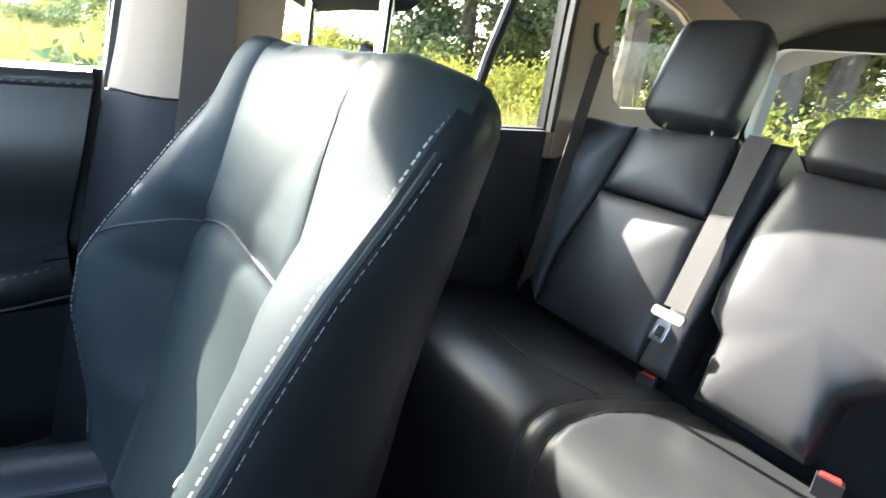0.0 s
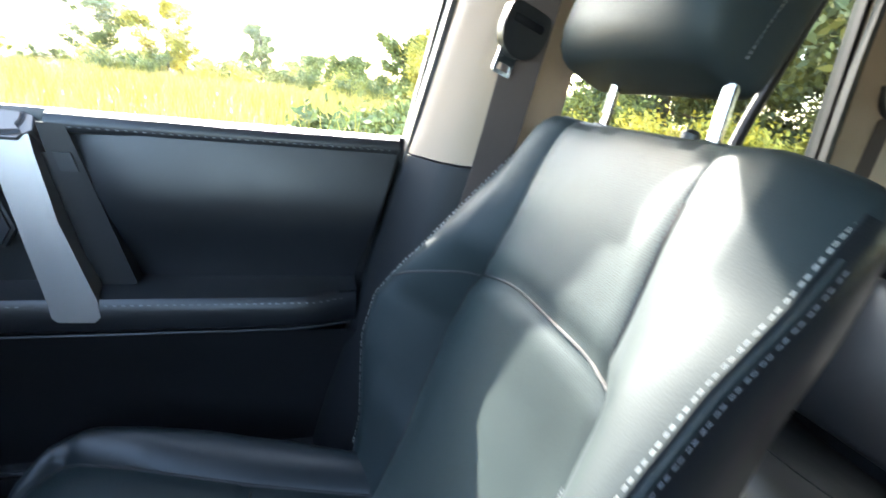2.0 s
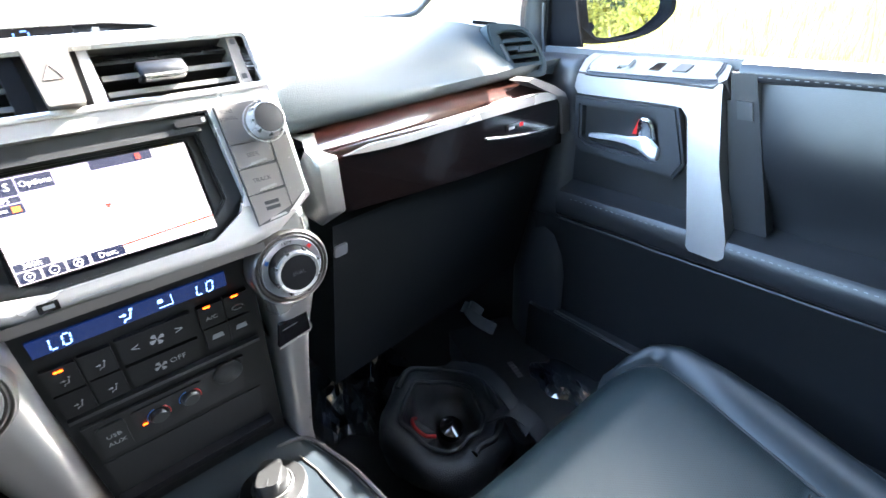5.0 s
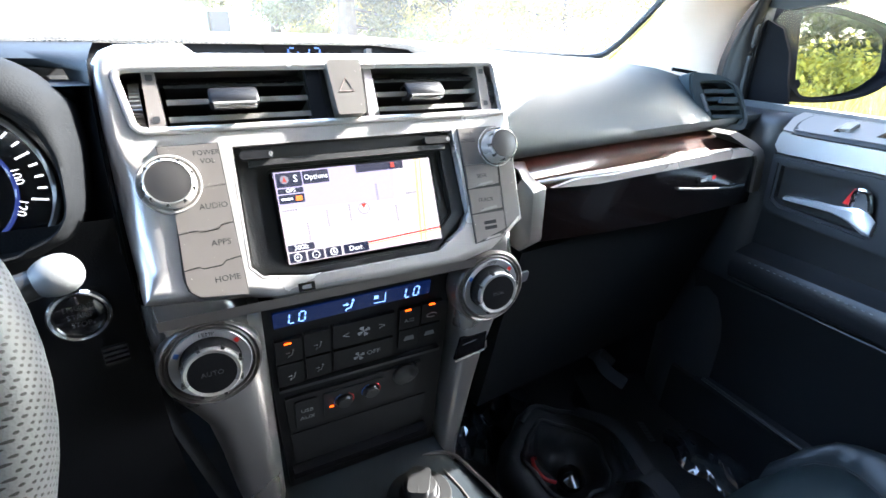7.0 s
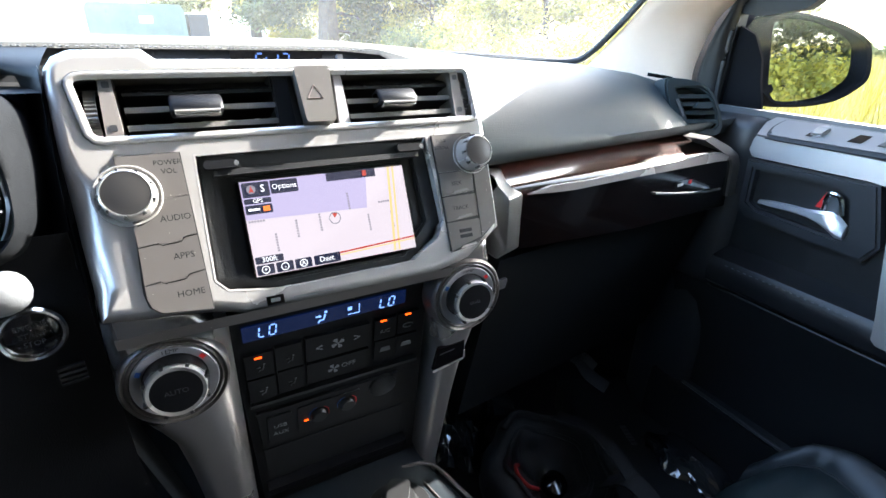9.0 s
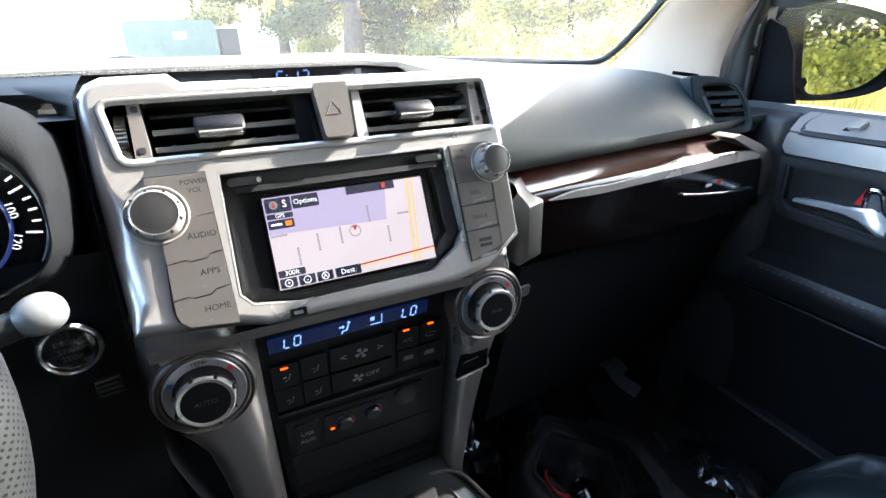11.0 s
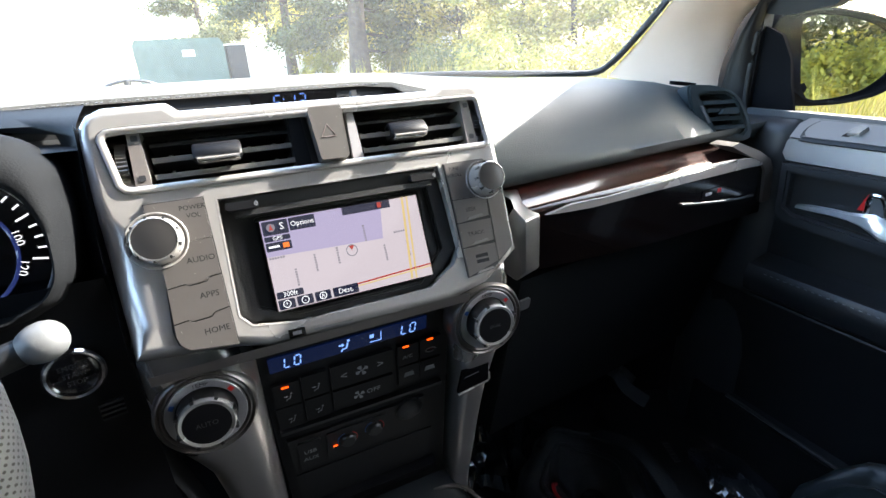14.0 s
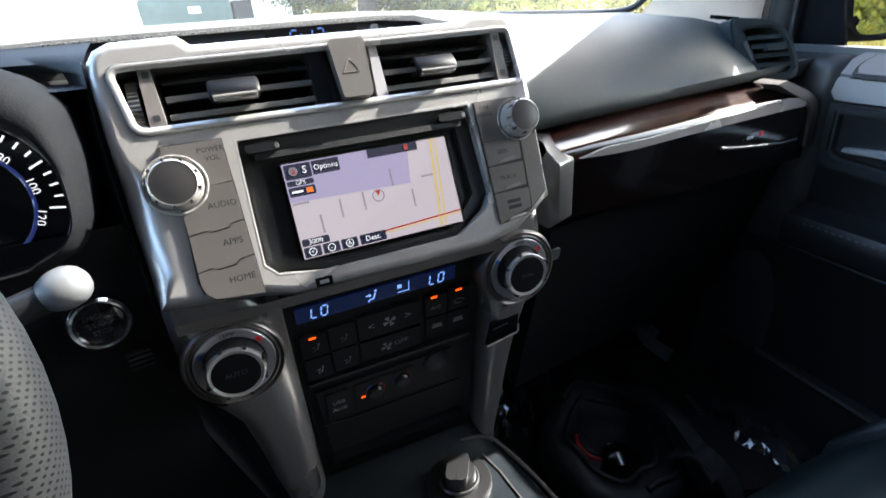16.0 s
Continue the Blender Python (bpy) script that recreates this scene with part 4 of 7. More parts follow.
part("shoulder", bm, GUNMETAL, dash, "dull silver faceted shoulder beside the centre stack", angle=40)

# round-ended side vent
VP = Plane((0.612, 0.098, 1.131), (0.82, -0.40, 0), (0.10, 0.18, 1))
OUTV = closed_line([(-0.0656, 0.0400), (-0.045, 0.0415), (-0.0269, 0.0398), (-0.0077, 0.0345), (0.0096, 0.0227), (0.0218, 0.0039), (0.0305, -0.0167), (0.0320, -0.0300), (0.0245, -0.0400), (-0.0149, -0.0410), (-0.0358, -0.0394), (-0.0496, -0.0184), (-0.0600, 0.0104)], 3)
INV = [(-0.0480, 0.0265), (-0.036, 0.0285), (-0.0113, 0.0280), (-0.001, 0.0223), (0.0099, 0.0083), (0.0187, -0.0098), (0.0225, -0.0240), (0.0185, -0.0300), (-0.0154, -0.0325), (-0.0229, -0.0192), (-0.0344, 0.0032)]
vent = part("side_vent", plate(VP, OUTV, [INV], -0.03, 0.006, 0.004), PAD, dash, "soft grey rounded side air vent")
part("vent_mouth", prism(VP, [(u * 1.05, v * 1.05) for u, v in INV], -0.030, -0.026, 0.0), RUBBER, vent)
for p, q in (((-0.0405, 0.0160), (0.0035, 0.0170)), ((-0.0340, 0.0047), (0.0120, 0.0060)), ((-0.0280, -0.0075), (0.0175, -0.0065)), ((-0.0215, -0.0200), (0.0220, -0.0195))):
    part("slat", prism(VP, [(p[0] - 0.001, p[1] - 0.0030), (q[0] + 0.001, q[1] - 0.0030), (q[0] + 0.001, q[1] + 0.0024), (p[0] - 0.001, p[1] + 0.0024)], -0.022, 0.0035, 0.0012), PAD, vent, "grey vent slat")
part("vent_tab", prism(VP, [(-0.0180, -0.0015), (0.0060, -0.0015), (0.0085, 0.0045), (-0.0140, 0.0065)], 0.002, 0.012, 0.002), PAD, vent, "grey sliding tab")
part("vent_wheel", prism(VP, [(-0.0475, 0.011), (-0.0440, 0.012), (-0.0310, -0.0125), (-0.0345, -0.0140)], 0.004, 0.0085, 0.001), GREY, vent, "thin ribbed thumb wheel")
part("top_vent", prism(Plane((0.585, 0.165, 1.1710), (0.9, -0.15, -0.12), (0.15, 0.9, 0.05)), rounded(-0.022, 0.022, -0.007, 0.007, 0.006), -0.002, 0.003, 0.001), MATT, dash)
lettering("AIR BAG", 0.010, Plane((0.53, 0.078, 1.1135), (0.985, 0.12, 0), (0, 0.25, 0.95)).matrix(0, 0, 0.003), DARK, dash)

# ---------------------------------------------------------------- centre stack
stack = thing("centre_stack", (0, 0.05, 0.72), "silver centre stack with vents, screen and control knobs", "dashboard panel")
OUT = [(-0.1765, 0.080), (-0.1750, 0.090), (-0.1690, 0.0985), (-0.158, 0.1035), (-0.1145, 0.1042), (-0.1065, 0.0972), (0.104, 0.0962), (0.112, 0.1015), (0.146, 0.1005), (0.157, 0.0945), (0.160, 0.086),
       (0.162, 0.03), (0.160, -0.07), (0.120, -0.094), (0.08, -0.102), (-0.08, -0.100), (-0.10, -0.094), (-0.1716, -0.086), (-0.1728, -0.062), (-0.1740, -0.03), (-0.1750, 0.0), (-0.1757, 0.02), (-0.1760, 0.034)]
VENT = [(q[0], q[1]) for q in [(-0.1640, 0.076), (-0.1625, 0.0810), (-0.1575, 0.0845), (-0.150, 0.0852), (0.142, 0.0858), (0.1475, 0.0845), (0.1505, 0.0805), (0.153, 0.040), (0.1515, 0.0355), (0.1465, 0.033), (-0.147, 0.034), (-0.1535, 0.0355), (-0.1580, 0.0410)]]
UNIT = [(-0.0935, 0.0222), (0.0935, 0.0222), (0.0975, -0.055), (0.090, -0.068), (0.062, -0.0842), (-0.055, -0.0842), (-0.088, -0.0785), (-0.0955, -0.070)]
def inset(pts, w):
    out = []
    for k in range(len(pts)):
        a, b, c = (Vector(pts[(k + j) % len(pts)]) for j in (-1, 0, 1))
        p, q = (b - a).normalized(), (c - b).normalized()
        n = Vector((p.y + q.y, -p.x - q.x)).normalized()
        out.append(tuple(b + n * w / max(0.5, n.dot(Vector((p.y, -p.x))))))
    return out


def border(w):
    """The outline drawn in by w, and much further along the plain left flank below the vents."""
    one = inset(OUT, 1.0)
    out = []
    for (u, v), (p, q) in zip(OUT, one):
        k = w * (1.0 + 1.5 * ease((0.026 - v) / 0.02) * (1 - ease((-0.060 - v) / 0.03)) if u < -0.15 else 1.0)
        out.append((u + (p - u) * k, v + (q - v) * k))
    return out


RIM = 0.0098
bm = plate(STACK, border(RIM), [VENT, UNIT], -0.030, 0.001, 0.0)
skin([[STACK(u, v, 0.001 - 0.016 * (1 - math.sqrt(max(0.0, 1 - k * k)))) for u, v in border(RIM * (1 - k))] for k in (0.0, 0.15, 0.3, 0.45, 0.6, 0.72, 0.82, 0.90, 0.96, 1.0)] + [[STACK(u, v, -0.035) for u, v in border(-0.0012)]], True, bm)
for hole, h, way in ((VENT, 1.0, 1.0), (UNIT, 0.3, -0.5)):
    skin([[STACK(u, v, 0.0006 + d * h) for u, v in inset(hole, w * way)] for w, d in ((0.0, -0.0020), (0.0003, 0.0002), (0.0010, 0.0014), (0.0022, 0.0019), (0.0036, 0.0016), (0.0050, 0.0008), (0.0060, 0.0003))], True, bm)
part("bezel", bm, SILVER, stack, "satin silver surround")
part("bezel_flank", skin([[STACK(-0.1755, 0.09, -0.002), STACK(-0.176, 0.0, -0.002), STACK(-0.1735, -0.085, -0.004)], [STACK(-0.180, 0.09, -0.05), STACK(-0.181, 0.0, -0.05), STACK(-0.179, -0.085, -0.05)]]), BLACK, stack)
# air vents
part("vent_back", prism(STACK, rect(-0.166, 0.158, 0.026, 0.092), -0.062, -0.055, 0.0), GLOSSB, stack)
part("vent_roof", prism(STACK, rect(-0.166, 0.158, 0.086, 0.089), -0.055, -0.010, 0.0), BLACK, stack)
part("vent_floor", prism(STACK, rect(-0.166, 0.158, 0.030, 0.033), -0.055, -0.012, 0.0), BLACK, stack)
for u0, u1 in ((-0.132, -0.029), (0.030, 0.1295)):
    v = part("air_vent", prism(STACK, rect(u0, u1, 0.0345, 0.0365), -0.05, -0.004, 0.0008), BLACK, stack, "black louvred air vent")
    for k, w in enumerate((0.044, 0.057, 0.070)):
        part("slat", prism(STACK, [(u0, w), (u1, w), (u1, w + 0.0045 - 0.001 * k), (u0, w + 0.0045 - 0.001 * k)], -0.035, -0.006 - 0.001 * k, 0.0010), DULL, v)
        if k < 2:
            part("slat_edge", prism(STACK, [(u0, w + 0.0002), (u1, w + 0.0002), (u1, w + 0.0042), (u0, w + 0.0042)], -0.009 - 0.001 * k, -0.0045 - 0.001 * k, 0.0010), LOUVRE, v, "grey front edge of a louvre")
    mid = -0.086 if u0 < 0 else 0.072
    prof = [(0.0670, -0.012), (0.0670, 0.0005), (0.0655, 0.0040), (0.0575, 0.0090), (0.0535, 0.0095), (0.0520, 0.0080), (0.0515, 0.0040), (0.0530, -0.012)]
    bm = skin([[STACK(mid + e, 0.0595 + (q - 0.0595) * g, d * g) for q, d in prof] for e, g in ((-0.0178, 0.55), (-0.0172, 0.85), (-0.0155, 1.0), (0.0155, 1.0), (0.0172, 0.85), (0.0178, 0.55))], True)
    part("vent_tab", bm, TABM, v, "dark satin sliding tab")
    part("tab_lip", tube([STACK(mid + e, 0.0530, 0.0094) for e in (-0.0150, 0.0, 0.0150)], 0.0011, 6), SILVER, v, "bright lower lip of the tab")
    part("tab_lip", prism(STACK, rounded(mid - 0.015, mid + 0.015, 0.0505, 0.0525, 0.0008), 0.002, 0.0085, 0.0006), SILVER, v, "bright lower lip of the tab")
    for k in range(5):
        u = u0 + (u1 - u0) * (k + 0.5) / 5
        part("fin", prism(STACK, rect(u - 0.0012, u + 0.0012, 0.037, 0.085), -0.048, -0.036, 0.0), BLACK, v)
for s, u in ((-1, -0.140), (1, 0.1355)):
    pl_ = part("vent_side", prism(STACK, [(u - 0.0055, 0.0345), (u + 0.0055, 0.0345), (u + 0.0035, 0.0845), (u - 0.0045, 0.0845)], -0.03, -0.001, 0.0015), STRIPM, stack, "warm grey strip with airflow marks")
    for vv in (0.046, 0.076):
        part("mark", prism(STACK, rounded(u - 0.0023, u + 0.0023, vv - 0.0022, vv + 0.0022, 0.0008), -0.001, -0.0006, 0.0), DARK, pl_)
    wu = u - 0.0112 if s < 0 else u + 0.0088
    bm = skin([[STACK(wu + e, 0.0595 + (0.0165 + (0.0012 if k % 2 else 0.0)) * math.cos(math.pi * k / 38) * f, -0.0185 + (0.0165 + (0.0012 if k % 2 else 0.0)) * math.sin(math.pi * k / 38) * f) for e, f in ((-0.0034, 0.8), (-0.0034, 1.0), (0.0034, 1.0), (0.0034, 0.8))] for k in range(39)])
    part("thumb_wheel", bm, GUNMETAL, stack, "ribbed grey thumb wheel")
part("vent_divider", prism(STACK, [(-0.030, 0.033), (0.029, 0.033), (0.028, 0.0865), (-0.030, 0.0865)], -0.04, -0.006, 0.002), BLACK, stack)
# right strip in pale paint to look sunlit, unlike its dark left twin
part("divider_strip", prism(STACK, [(0.0185, 0.034), (0.0285, 0.034), (0.0265, 0.086), (0.0205, 0.086)], -0.01, -0.001, 0.0015), SCALE, stack)
hz = part("hazard_button", prism(STACK, [(-0.0080, 0.0400), (0.0115, 0.0400), (0.0130, 0.0410), (0.0138, 0.0430), (0.0150, 0.0810), (0.0143, 0.0832), (0.0123, 0.0842), (-0.0100, 0.0842), (-0.0122, 0.0832), (-0.0130, 0.0810), (-0.0102, 0.0430), (-0.0095, 0.0410)], -0.01, 0.0095, 0.0026, segments=3), HAZ, stack, "warm grey hazard button with a faint triangle")
part("divider_strip", prism(STACK, [(-0.0290, 0.034), (-0.0165, 0.034), (-0.0185, 0.086), (-0.0290, 0.086)], -0.01, -0.001, 0.0015), TABM, stack)
bm = tube([STACK(0.0 + 0.007 * math.sin(2 * math.pi * k / 3 + 0.0), 0.062 + 0.007 * math.cos(2 * math.pi * k / 3), 0.0095) for k in (0, 1, 2, 0)], 0.0004, 5)
part("triangle", bm, mat("faded red print", (0.22, 0.165, 0.152), 0.45), hz)

# head unit
unit = part("head_unit", plate(STACK, UNIT, [rounded(-0.070, 0.070, -0.0765, 0.003, 0.003)], -0.022, -0.010, 0.002), BLACK, stack, "black screen unit with a disc slot")
bm = plate(STACK, [(-0.0935, 0.0222), (0.0935, 0.0222), (0.0975, -0.055), (0.062, -0.0842), (-0.055, -0.0842), (-0.0955, -0.070)], [[(-0.079, 0.006), (0.079, 0.006), (0.0815, -0.052), (0.056, -0.0775), (-0.052, -0.0775), (-0.080, -0.066)]], -0.012, -0.006, 0.002)
part("unit_rim", bm, BLACK, unit)
part("disc_slot", prism(STACK, rect(-0.086, 0.086, 0.0120, 0.0218), -0.012, -0.0055, 0.0), RUBBER, unit)
part("slot_ledge", prism(STACK, [(-0.084, 0.0062), (0.084, 0.0062), (0.084, 0.0108), (-0.084, 0.0108)], -0.012, 0.0004, 0.0014), BLACK, unit, "dark ledge under the disc slot")
for u in (-0.0770, 0.0775):
    sb = part("slot_button", prism(STACK, rounded(u - 0.0125, u + 0.0125, 0.0115, 0.0178, 0.003), -0.010, 0.0020, 0.0016), TABM, unit, "small dark slot button")
    # paler end piece drawn as the glint on the dark button
    part("button_glint", prism(STACK, rounded(u + 0.0085, u + 0.0120, 0.0125, 0.0168, 0.002), 0.0012, 0.0022, 0.0004), GREY, sb)
scr = part("screen", prism(STACK, rounded(-0.0685, 0.0685, -0.0745, 0.001, 0.002), -0.010, -0.0022, 0.0008), GLOSSB, unit, "lit navigation screen with a lilac map")
SC = -0.0019


def ui(name, pts, material, lift=0.0, words=None, size=0.006, ink=None, at=None):
    p = part(name, prism(STACK, pts, SC + lift - 0.0003, SC + lift + 0.0002, 0.0), material, scr, smooth=False)
    if words:
        u, v = at or (sum(q[0] for q in pts) / len(pts), sum(q[1] for q in pts) / len(pts))
        lettering(words, size, STACK.matrix(u, v, SC + lift + 0.0004), ink or MAP_WHITE, p, depth=0.0001)
    return p


ui("map", rect(-0.0675, 0.0675, -0.0734, 0.0), MAP_PINK)
ui("map_area", [(-0.0675, -0.0295), (0.0292, -0.0325), (0.0335, 0.0), (-0.0675, 0.0)], MAP_LILAC, 0.0003)
ui("status_bar", rect(-0.001, 0.0415, -0.0068, 0.0), MAP_NAVY, 0.0006)
ui("red_mark", rect(0.030, 0.0335, -0.0055, -0.0008), MAP_RED, 0.0009)
ui("compass_key", rounded(-0.0665, -0.0465, -0.0125, -0.001, 0.001), MAP_NAVY, 0.0006, "S", 0.008, at=(-0.0515, -0.0065))
bm = lathe(STACK, -0.060, -0.0065, [(0.0034, SC + 0.0008), (0.0034, SC + 0.0011)], 20)
part("compass_rose", bm, MAP_GREY, scr, smooth=False)
ui("compass_needle", [(-0.0600, -0.0036), (-0.0618, -0.0092), (-0.0600, -0.0080), (-0.0582, -0.0092)], MAP_RED, 0.0012)
ui("options_key", rounded(-0.0455, -0.0245, -0.0115, -0.001, 0.001), MAP_NAVY, 0.0006, "Options", 0.0058)
ui("gps_key", rounded(-0.0665, -0.0465, -0.0175, -0.0135, 0.001), MAP_NAVY, 0.0006, "GPS", 0.0045)
ui("traffic_key", rounded(-0.0665, -0.0465, -0.0255, -0.0185, 0.001), MAP_NAVY, 0.0006)
ui("traffic_mark", rect(-0.0535, -0.0485, -0.0240, -0.0200), glow("lit amber", (0.9, 0.2, 0.03), 0.09), 0.0009)
ui("traffic_bar", rect(-0.0645, -0.0560, -0.0228, -0.0212), MAP_WHITE, 0.0009)
ui("scale_key", rounded(-0.0665, -0.0455, -0.0640, -0.0585, 0.001), MAP_NAVY, 0.0006, "300ft", 0.0056)
for k, w in enumerate(("+", "-", "A")):
    u = -0.0600 + 0.0145 * k
    q = ui("zoom_key", rounded(u - 0.0065, u + 0.0065, -0.0728, -0.0650, 0.001), MAP_NAVY, 0.0006)
    part("ring", tube([STACK(u + 0.0028 * math.cos(2 * math.pi * j / 16), -0.0689 + 0.0028 * math.sin(2 * math.pi * j / 16), SC + 0.001) for j in range(17)], 0.0004, 4), MAP_WHITE, q)
    lettering(w, 0.0048, STACK.matrix(u, -0.0689, SC + 0.001), MAP_WHITE, q, depth=0.0001)
ui("dest_key", rounded(-0.0225, -0.0010, -0.0728, -0.0650, 0.001), MAP_NAVY, 0.0006, "Dest.", 0.0060)
ui("yellow_road", [(0.0530, 0.0), (0.0550, 0.0), (0.0485, -0.0728), (0.0465, -0.0728)], MAP_YELLOW, 0.0005)
ui("yellow_road", [(0.0575, 0.0), (0.0590, 0.0), (0.0525, -0.0728), (0.0510, -0.0728)], MAP_YELLOW, 0.0005)
ui("red_road", [(-0.002, -0.0655), (0.0675, -0.0625), (0.0675, -0.0638), (-0.002, -0.0668)], MAP_RED, 0.0005)
ui("orange_road", [(-0.002, -0.0675), (0.0675, -0.0645), (0.0675, -0.0655), (-0.002, -0.0685)], MAP_YELLOW, 0.0005)
for u0, v0, w in ((-0.048, -0.0565, 0.0), (-0.031, -0.048, 0.0), (-0.012, -0.046, 0.0), (0.014, -0.032, 0.0), (0.029, -0.052, 0.0), (0.050, -0.052, 0.0)):
    for k in range(7):
        ui("street_name", rect(u0 - 0.0007, u0 + 0.0009, v0 + 0.0021 * k, v0 + 0.0021 * k + 0.0014), MAP_GREY, 0.0004)
for u0, v0 in ((-0.066, -0.0318), (0.040, -0.0300)):
    for k in range(6):
        ui("street_name", rect(u0 + 0.0021 * k, u0 + 0.0021 * k + 0.0014, v0, v0 + 0.0016), MAP_GREY, 0.0004)

part("position_ring", tube([STACK(0.0004 + 0.0046 * math.cos(2 * math.pi * j / 24), -0.0372 + 0.0046 * math.sin(2 * math.pi * j / 24), SC + 0.0006) for j in range(25)], 0.0005, 4), MAP_GREY, scr)
ui("position_arrow", [(0.0004, -0.0372), (-0.0015, -0.0332), (0.0030, -0.0332)], MAP_RED, 0.0006)

# knobs and keys of the audio system
def knob(u, v, r, tall, label):
    k = part("knob", lathe(STACK, u, v, [(r * 1.06, 0.0), (r * 1.06, 0.003), (r * 1.02, 0.0045), (r, 0.006), (r * 0.985, tall - 0.003), (r * 0.94, tall - 0.0006), (r * 0.88, tall), (r * 0.84, tall - 0.0012)], 48), SILVER, stack, label)
    part("well", lathe(STACK, u, v, [(r * 1.26, -0.001), (r * 1.26, 0.0026), (r * 1.22, 0.0036), (r * 1.17, 0.0034), (r * 1.12, 0.0018), (r * 1.06, 0.0010)], 48), SILVER, k, "raised silver ring round the knob")
    part("cap", lathe(STACK, u, v, [(r * 0.85, tall - 0.002), (r * 0.84, tall - 0.0001), (r * 0.78, tall - 0.0001), (r * 0.6, tall + 0.0003), (r * 0.4, tall + 0.0006), (r * 0.2, tall + 0.0008), (0.0005, tall + 0.0008)], 40), CAPM, k, "dark brushed metal cap, slightly domed")
    for j in range(9):
        a = 2 * math.pi * (j + 0.5) / 9
        part("grip", prism(Plane(STACK(u + r * 0.965 * math.cos(a), v + r * 0.965 * math.sin(a), tall - 0.0022), STACK.u * -math.sin(a) + STACK.v * math.cos(a), STACK.n), [(-0.0016, -0.003), (0.0016, -0.003), (0.0008, 0.002), (-0.0008, 0.002)], -0.001, 0.0008, 0.0003), BLACK, k)
    return k


def silver_key(pts, words, size, at):
    """A flush key with a thin dark joint all round and dark print."""
    k = part("key", prism(STACK, pts, -0.001, 0.0030, 0.0007), SILVER_D, stack, "flush silver key")
    for j, w in enumerate(words):
        lettering(w, size, STACK.matrix(at[0], at[1] - 0.0062 * j, 0.00304), PRINT, k, depth=0.00003)
    return k


part("key_bed", prism(STACK, [(-0.1440, 0.0262), (-0.1028, 0.0262), (-0.1002, -0.0902), (-0.134, -0.0862), (-0.1405, -0.080), (-0.1425, -0.070), (-0.1395, -0.02)], -0.004, 0.0014, 0.0004), RUBBER, stack, "dark joint bed of the keys")
silver_key([(-0.1432, 0.0255), (-0.1035, 0.0255), (-0.1028, -0.0050), (-0.1150, -0.0060), (-0.1432, -0.0060)], ("POWER", "VOL"), 0.0052, (-0.1120, 0.0190))
silver_key([(-0.1400, -0.0070), (-0.1028, -0.0058), (-0.1022, -0.0335), (-0.1110, -0.0345), (-0.1130, -0.0372), (-0.1250, -0.0382), (-0.1275, -0.0365), (-0.1398, -0.0378)], ("AUDIO",), 0.0062, (-0.1135, -0.0205))
silver_key([(-0.1398, -0.0388), (-0.1272, -0.0375), (-0.1248, -0.0392), (-0.1128, -0.0382), (-0.1108, -0.0355), (-0.1022, -0.0345), (-0.1015, -0.0598), (-0.1120, -0.0612), (-0.1150, -0.0642), (-0.1280, -0.0650), (-0.1305, -0.0632), (-0.1405, -0.0645)], ("APPS",), 0.0064, (-0.1130, -0.0480))
silver_key([(-0.1405, -0.0655), (-0.1302, -0.0642), (-0.1278, -0.0660), (-0.1148, -0.0652), (-0.1118, -0.0622), (-0.1015, -0.0608), (-0.1008, -0.0895), (-0.1330, -0.0855), (-0.1385, -0.0808), (-0.1405, -0.0745)], ("HOME",), 0.0064, (-0.1130, -0.0750))
knob(-0.1392, -0.0015, 0.0170, 0.0155, "large silver volume knob")
knob(0.1365, 0.0030, 0.0150, 0.0190, "small silver tuning knob")
part("key_bed", prism(STACK, [(0.0985, 0.0232), (0.1400, 0.0232), (0.1545, 0.006), (0.1520, -0.064), (0.1280, -0.0815), (0.0995, -0.0845)], -0.004, 0.0014, 0.0004), RUBBER, stack, "dark joint bed of the keys")
silver_key([(0.0992, 0.0225), (0.1396, 0.0225), (0.1535, 0.0060), (0.1500, -0.0110), (0.1000, -0.0112)], ("TUNE", "SCROLL"), 0.0042, (0.1075, 0.0172))
part("side_strip", prism(STACK, [(0.1362, -0.0120), (0.1530, -0.0118), (0.1512, -0.0635), (0.1340, -0.0745)], -0.001, 0.0034, 0.0010), SILVER_D, stack, "plain silver strip beside the keys")
for top, bot, words in ((-0.0120, -0.0330, ("SEEK",)), (-0.0340, -0.0565, ("TRACK",)), (-0.0575, -0.0835, ())):
    low = bot + (0.002 if words else 0.009)
    kb = silver_key([(0.1002, bot), (0.1335, low), (0.1352, top), (0.1002, top)], words, 0.0052, (0.1165, (top + bot) / 2))
    part("finger_lip", prism(STACK, [(0.1090, bot + 0.0010), (0.1270, bot + 0.0030), (0.1255, bot + 0.0050), (0.1120, bot + 0.0034)], 0.0028, 0.0050, 0.0008), SILVER, kb, "small raised finger lip")
    if not words:
        for w in (-0.0665, -0.0715):
            part("print_bar", prism(STACK, rect(0.111, 0.124, w - 0.0016, w + 0.0016), 0.0029, 0.0032, 0.0), PRINT, kb)
ab = part("badge", prism(STACK, rect(-0.0640, -0.0510, -0.0965, -0.0895), -0.001, 0.0012, 0.0004), GLOSSB, stack, "small black maker's badge")
part("badge_bar", prism(STACK, rect(-0.0610, -0.0540, -0.0945, -0.0915), 0.001, 0.0016, 0.0), GREY, ab)
part("print_bar", prism(STACK, rect(-0.044, -0.012, -0.0948, -0.0928), -0.001, 0.0004, 0.0), GREY, stack)

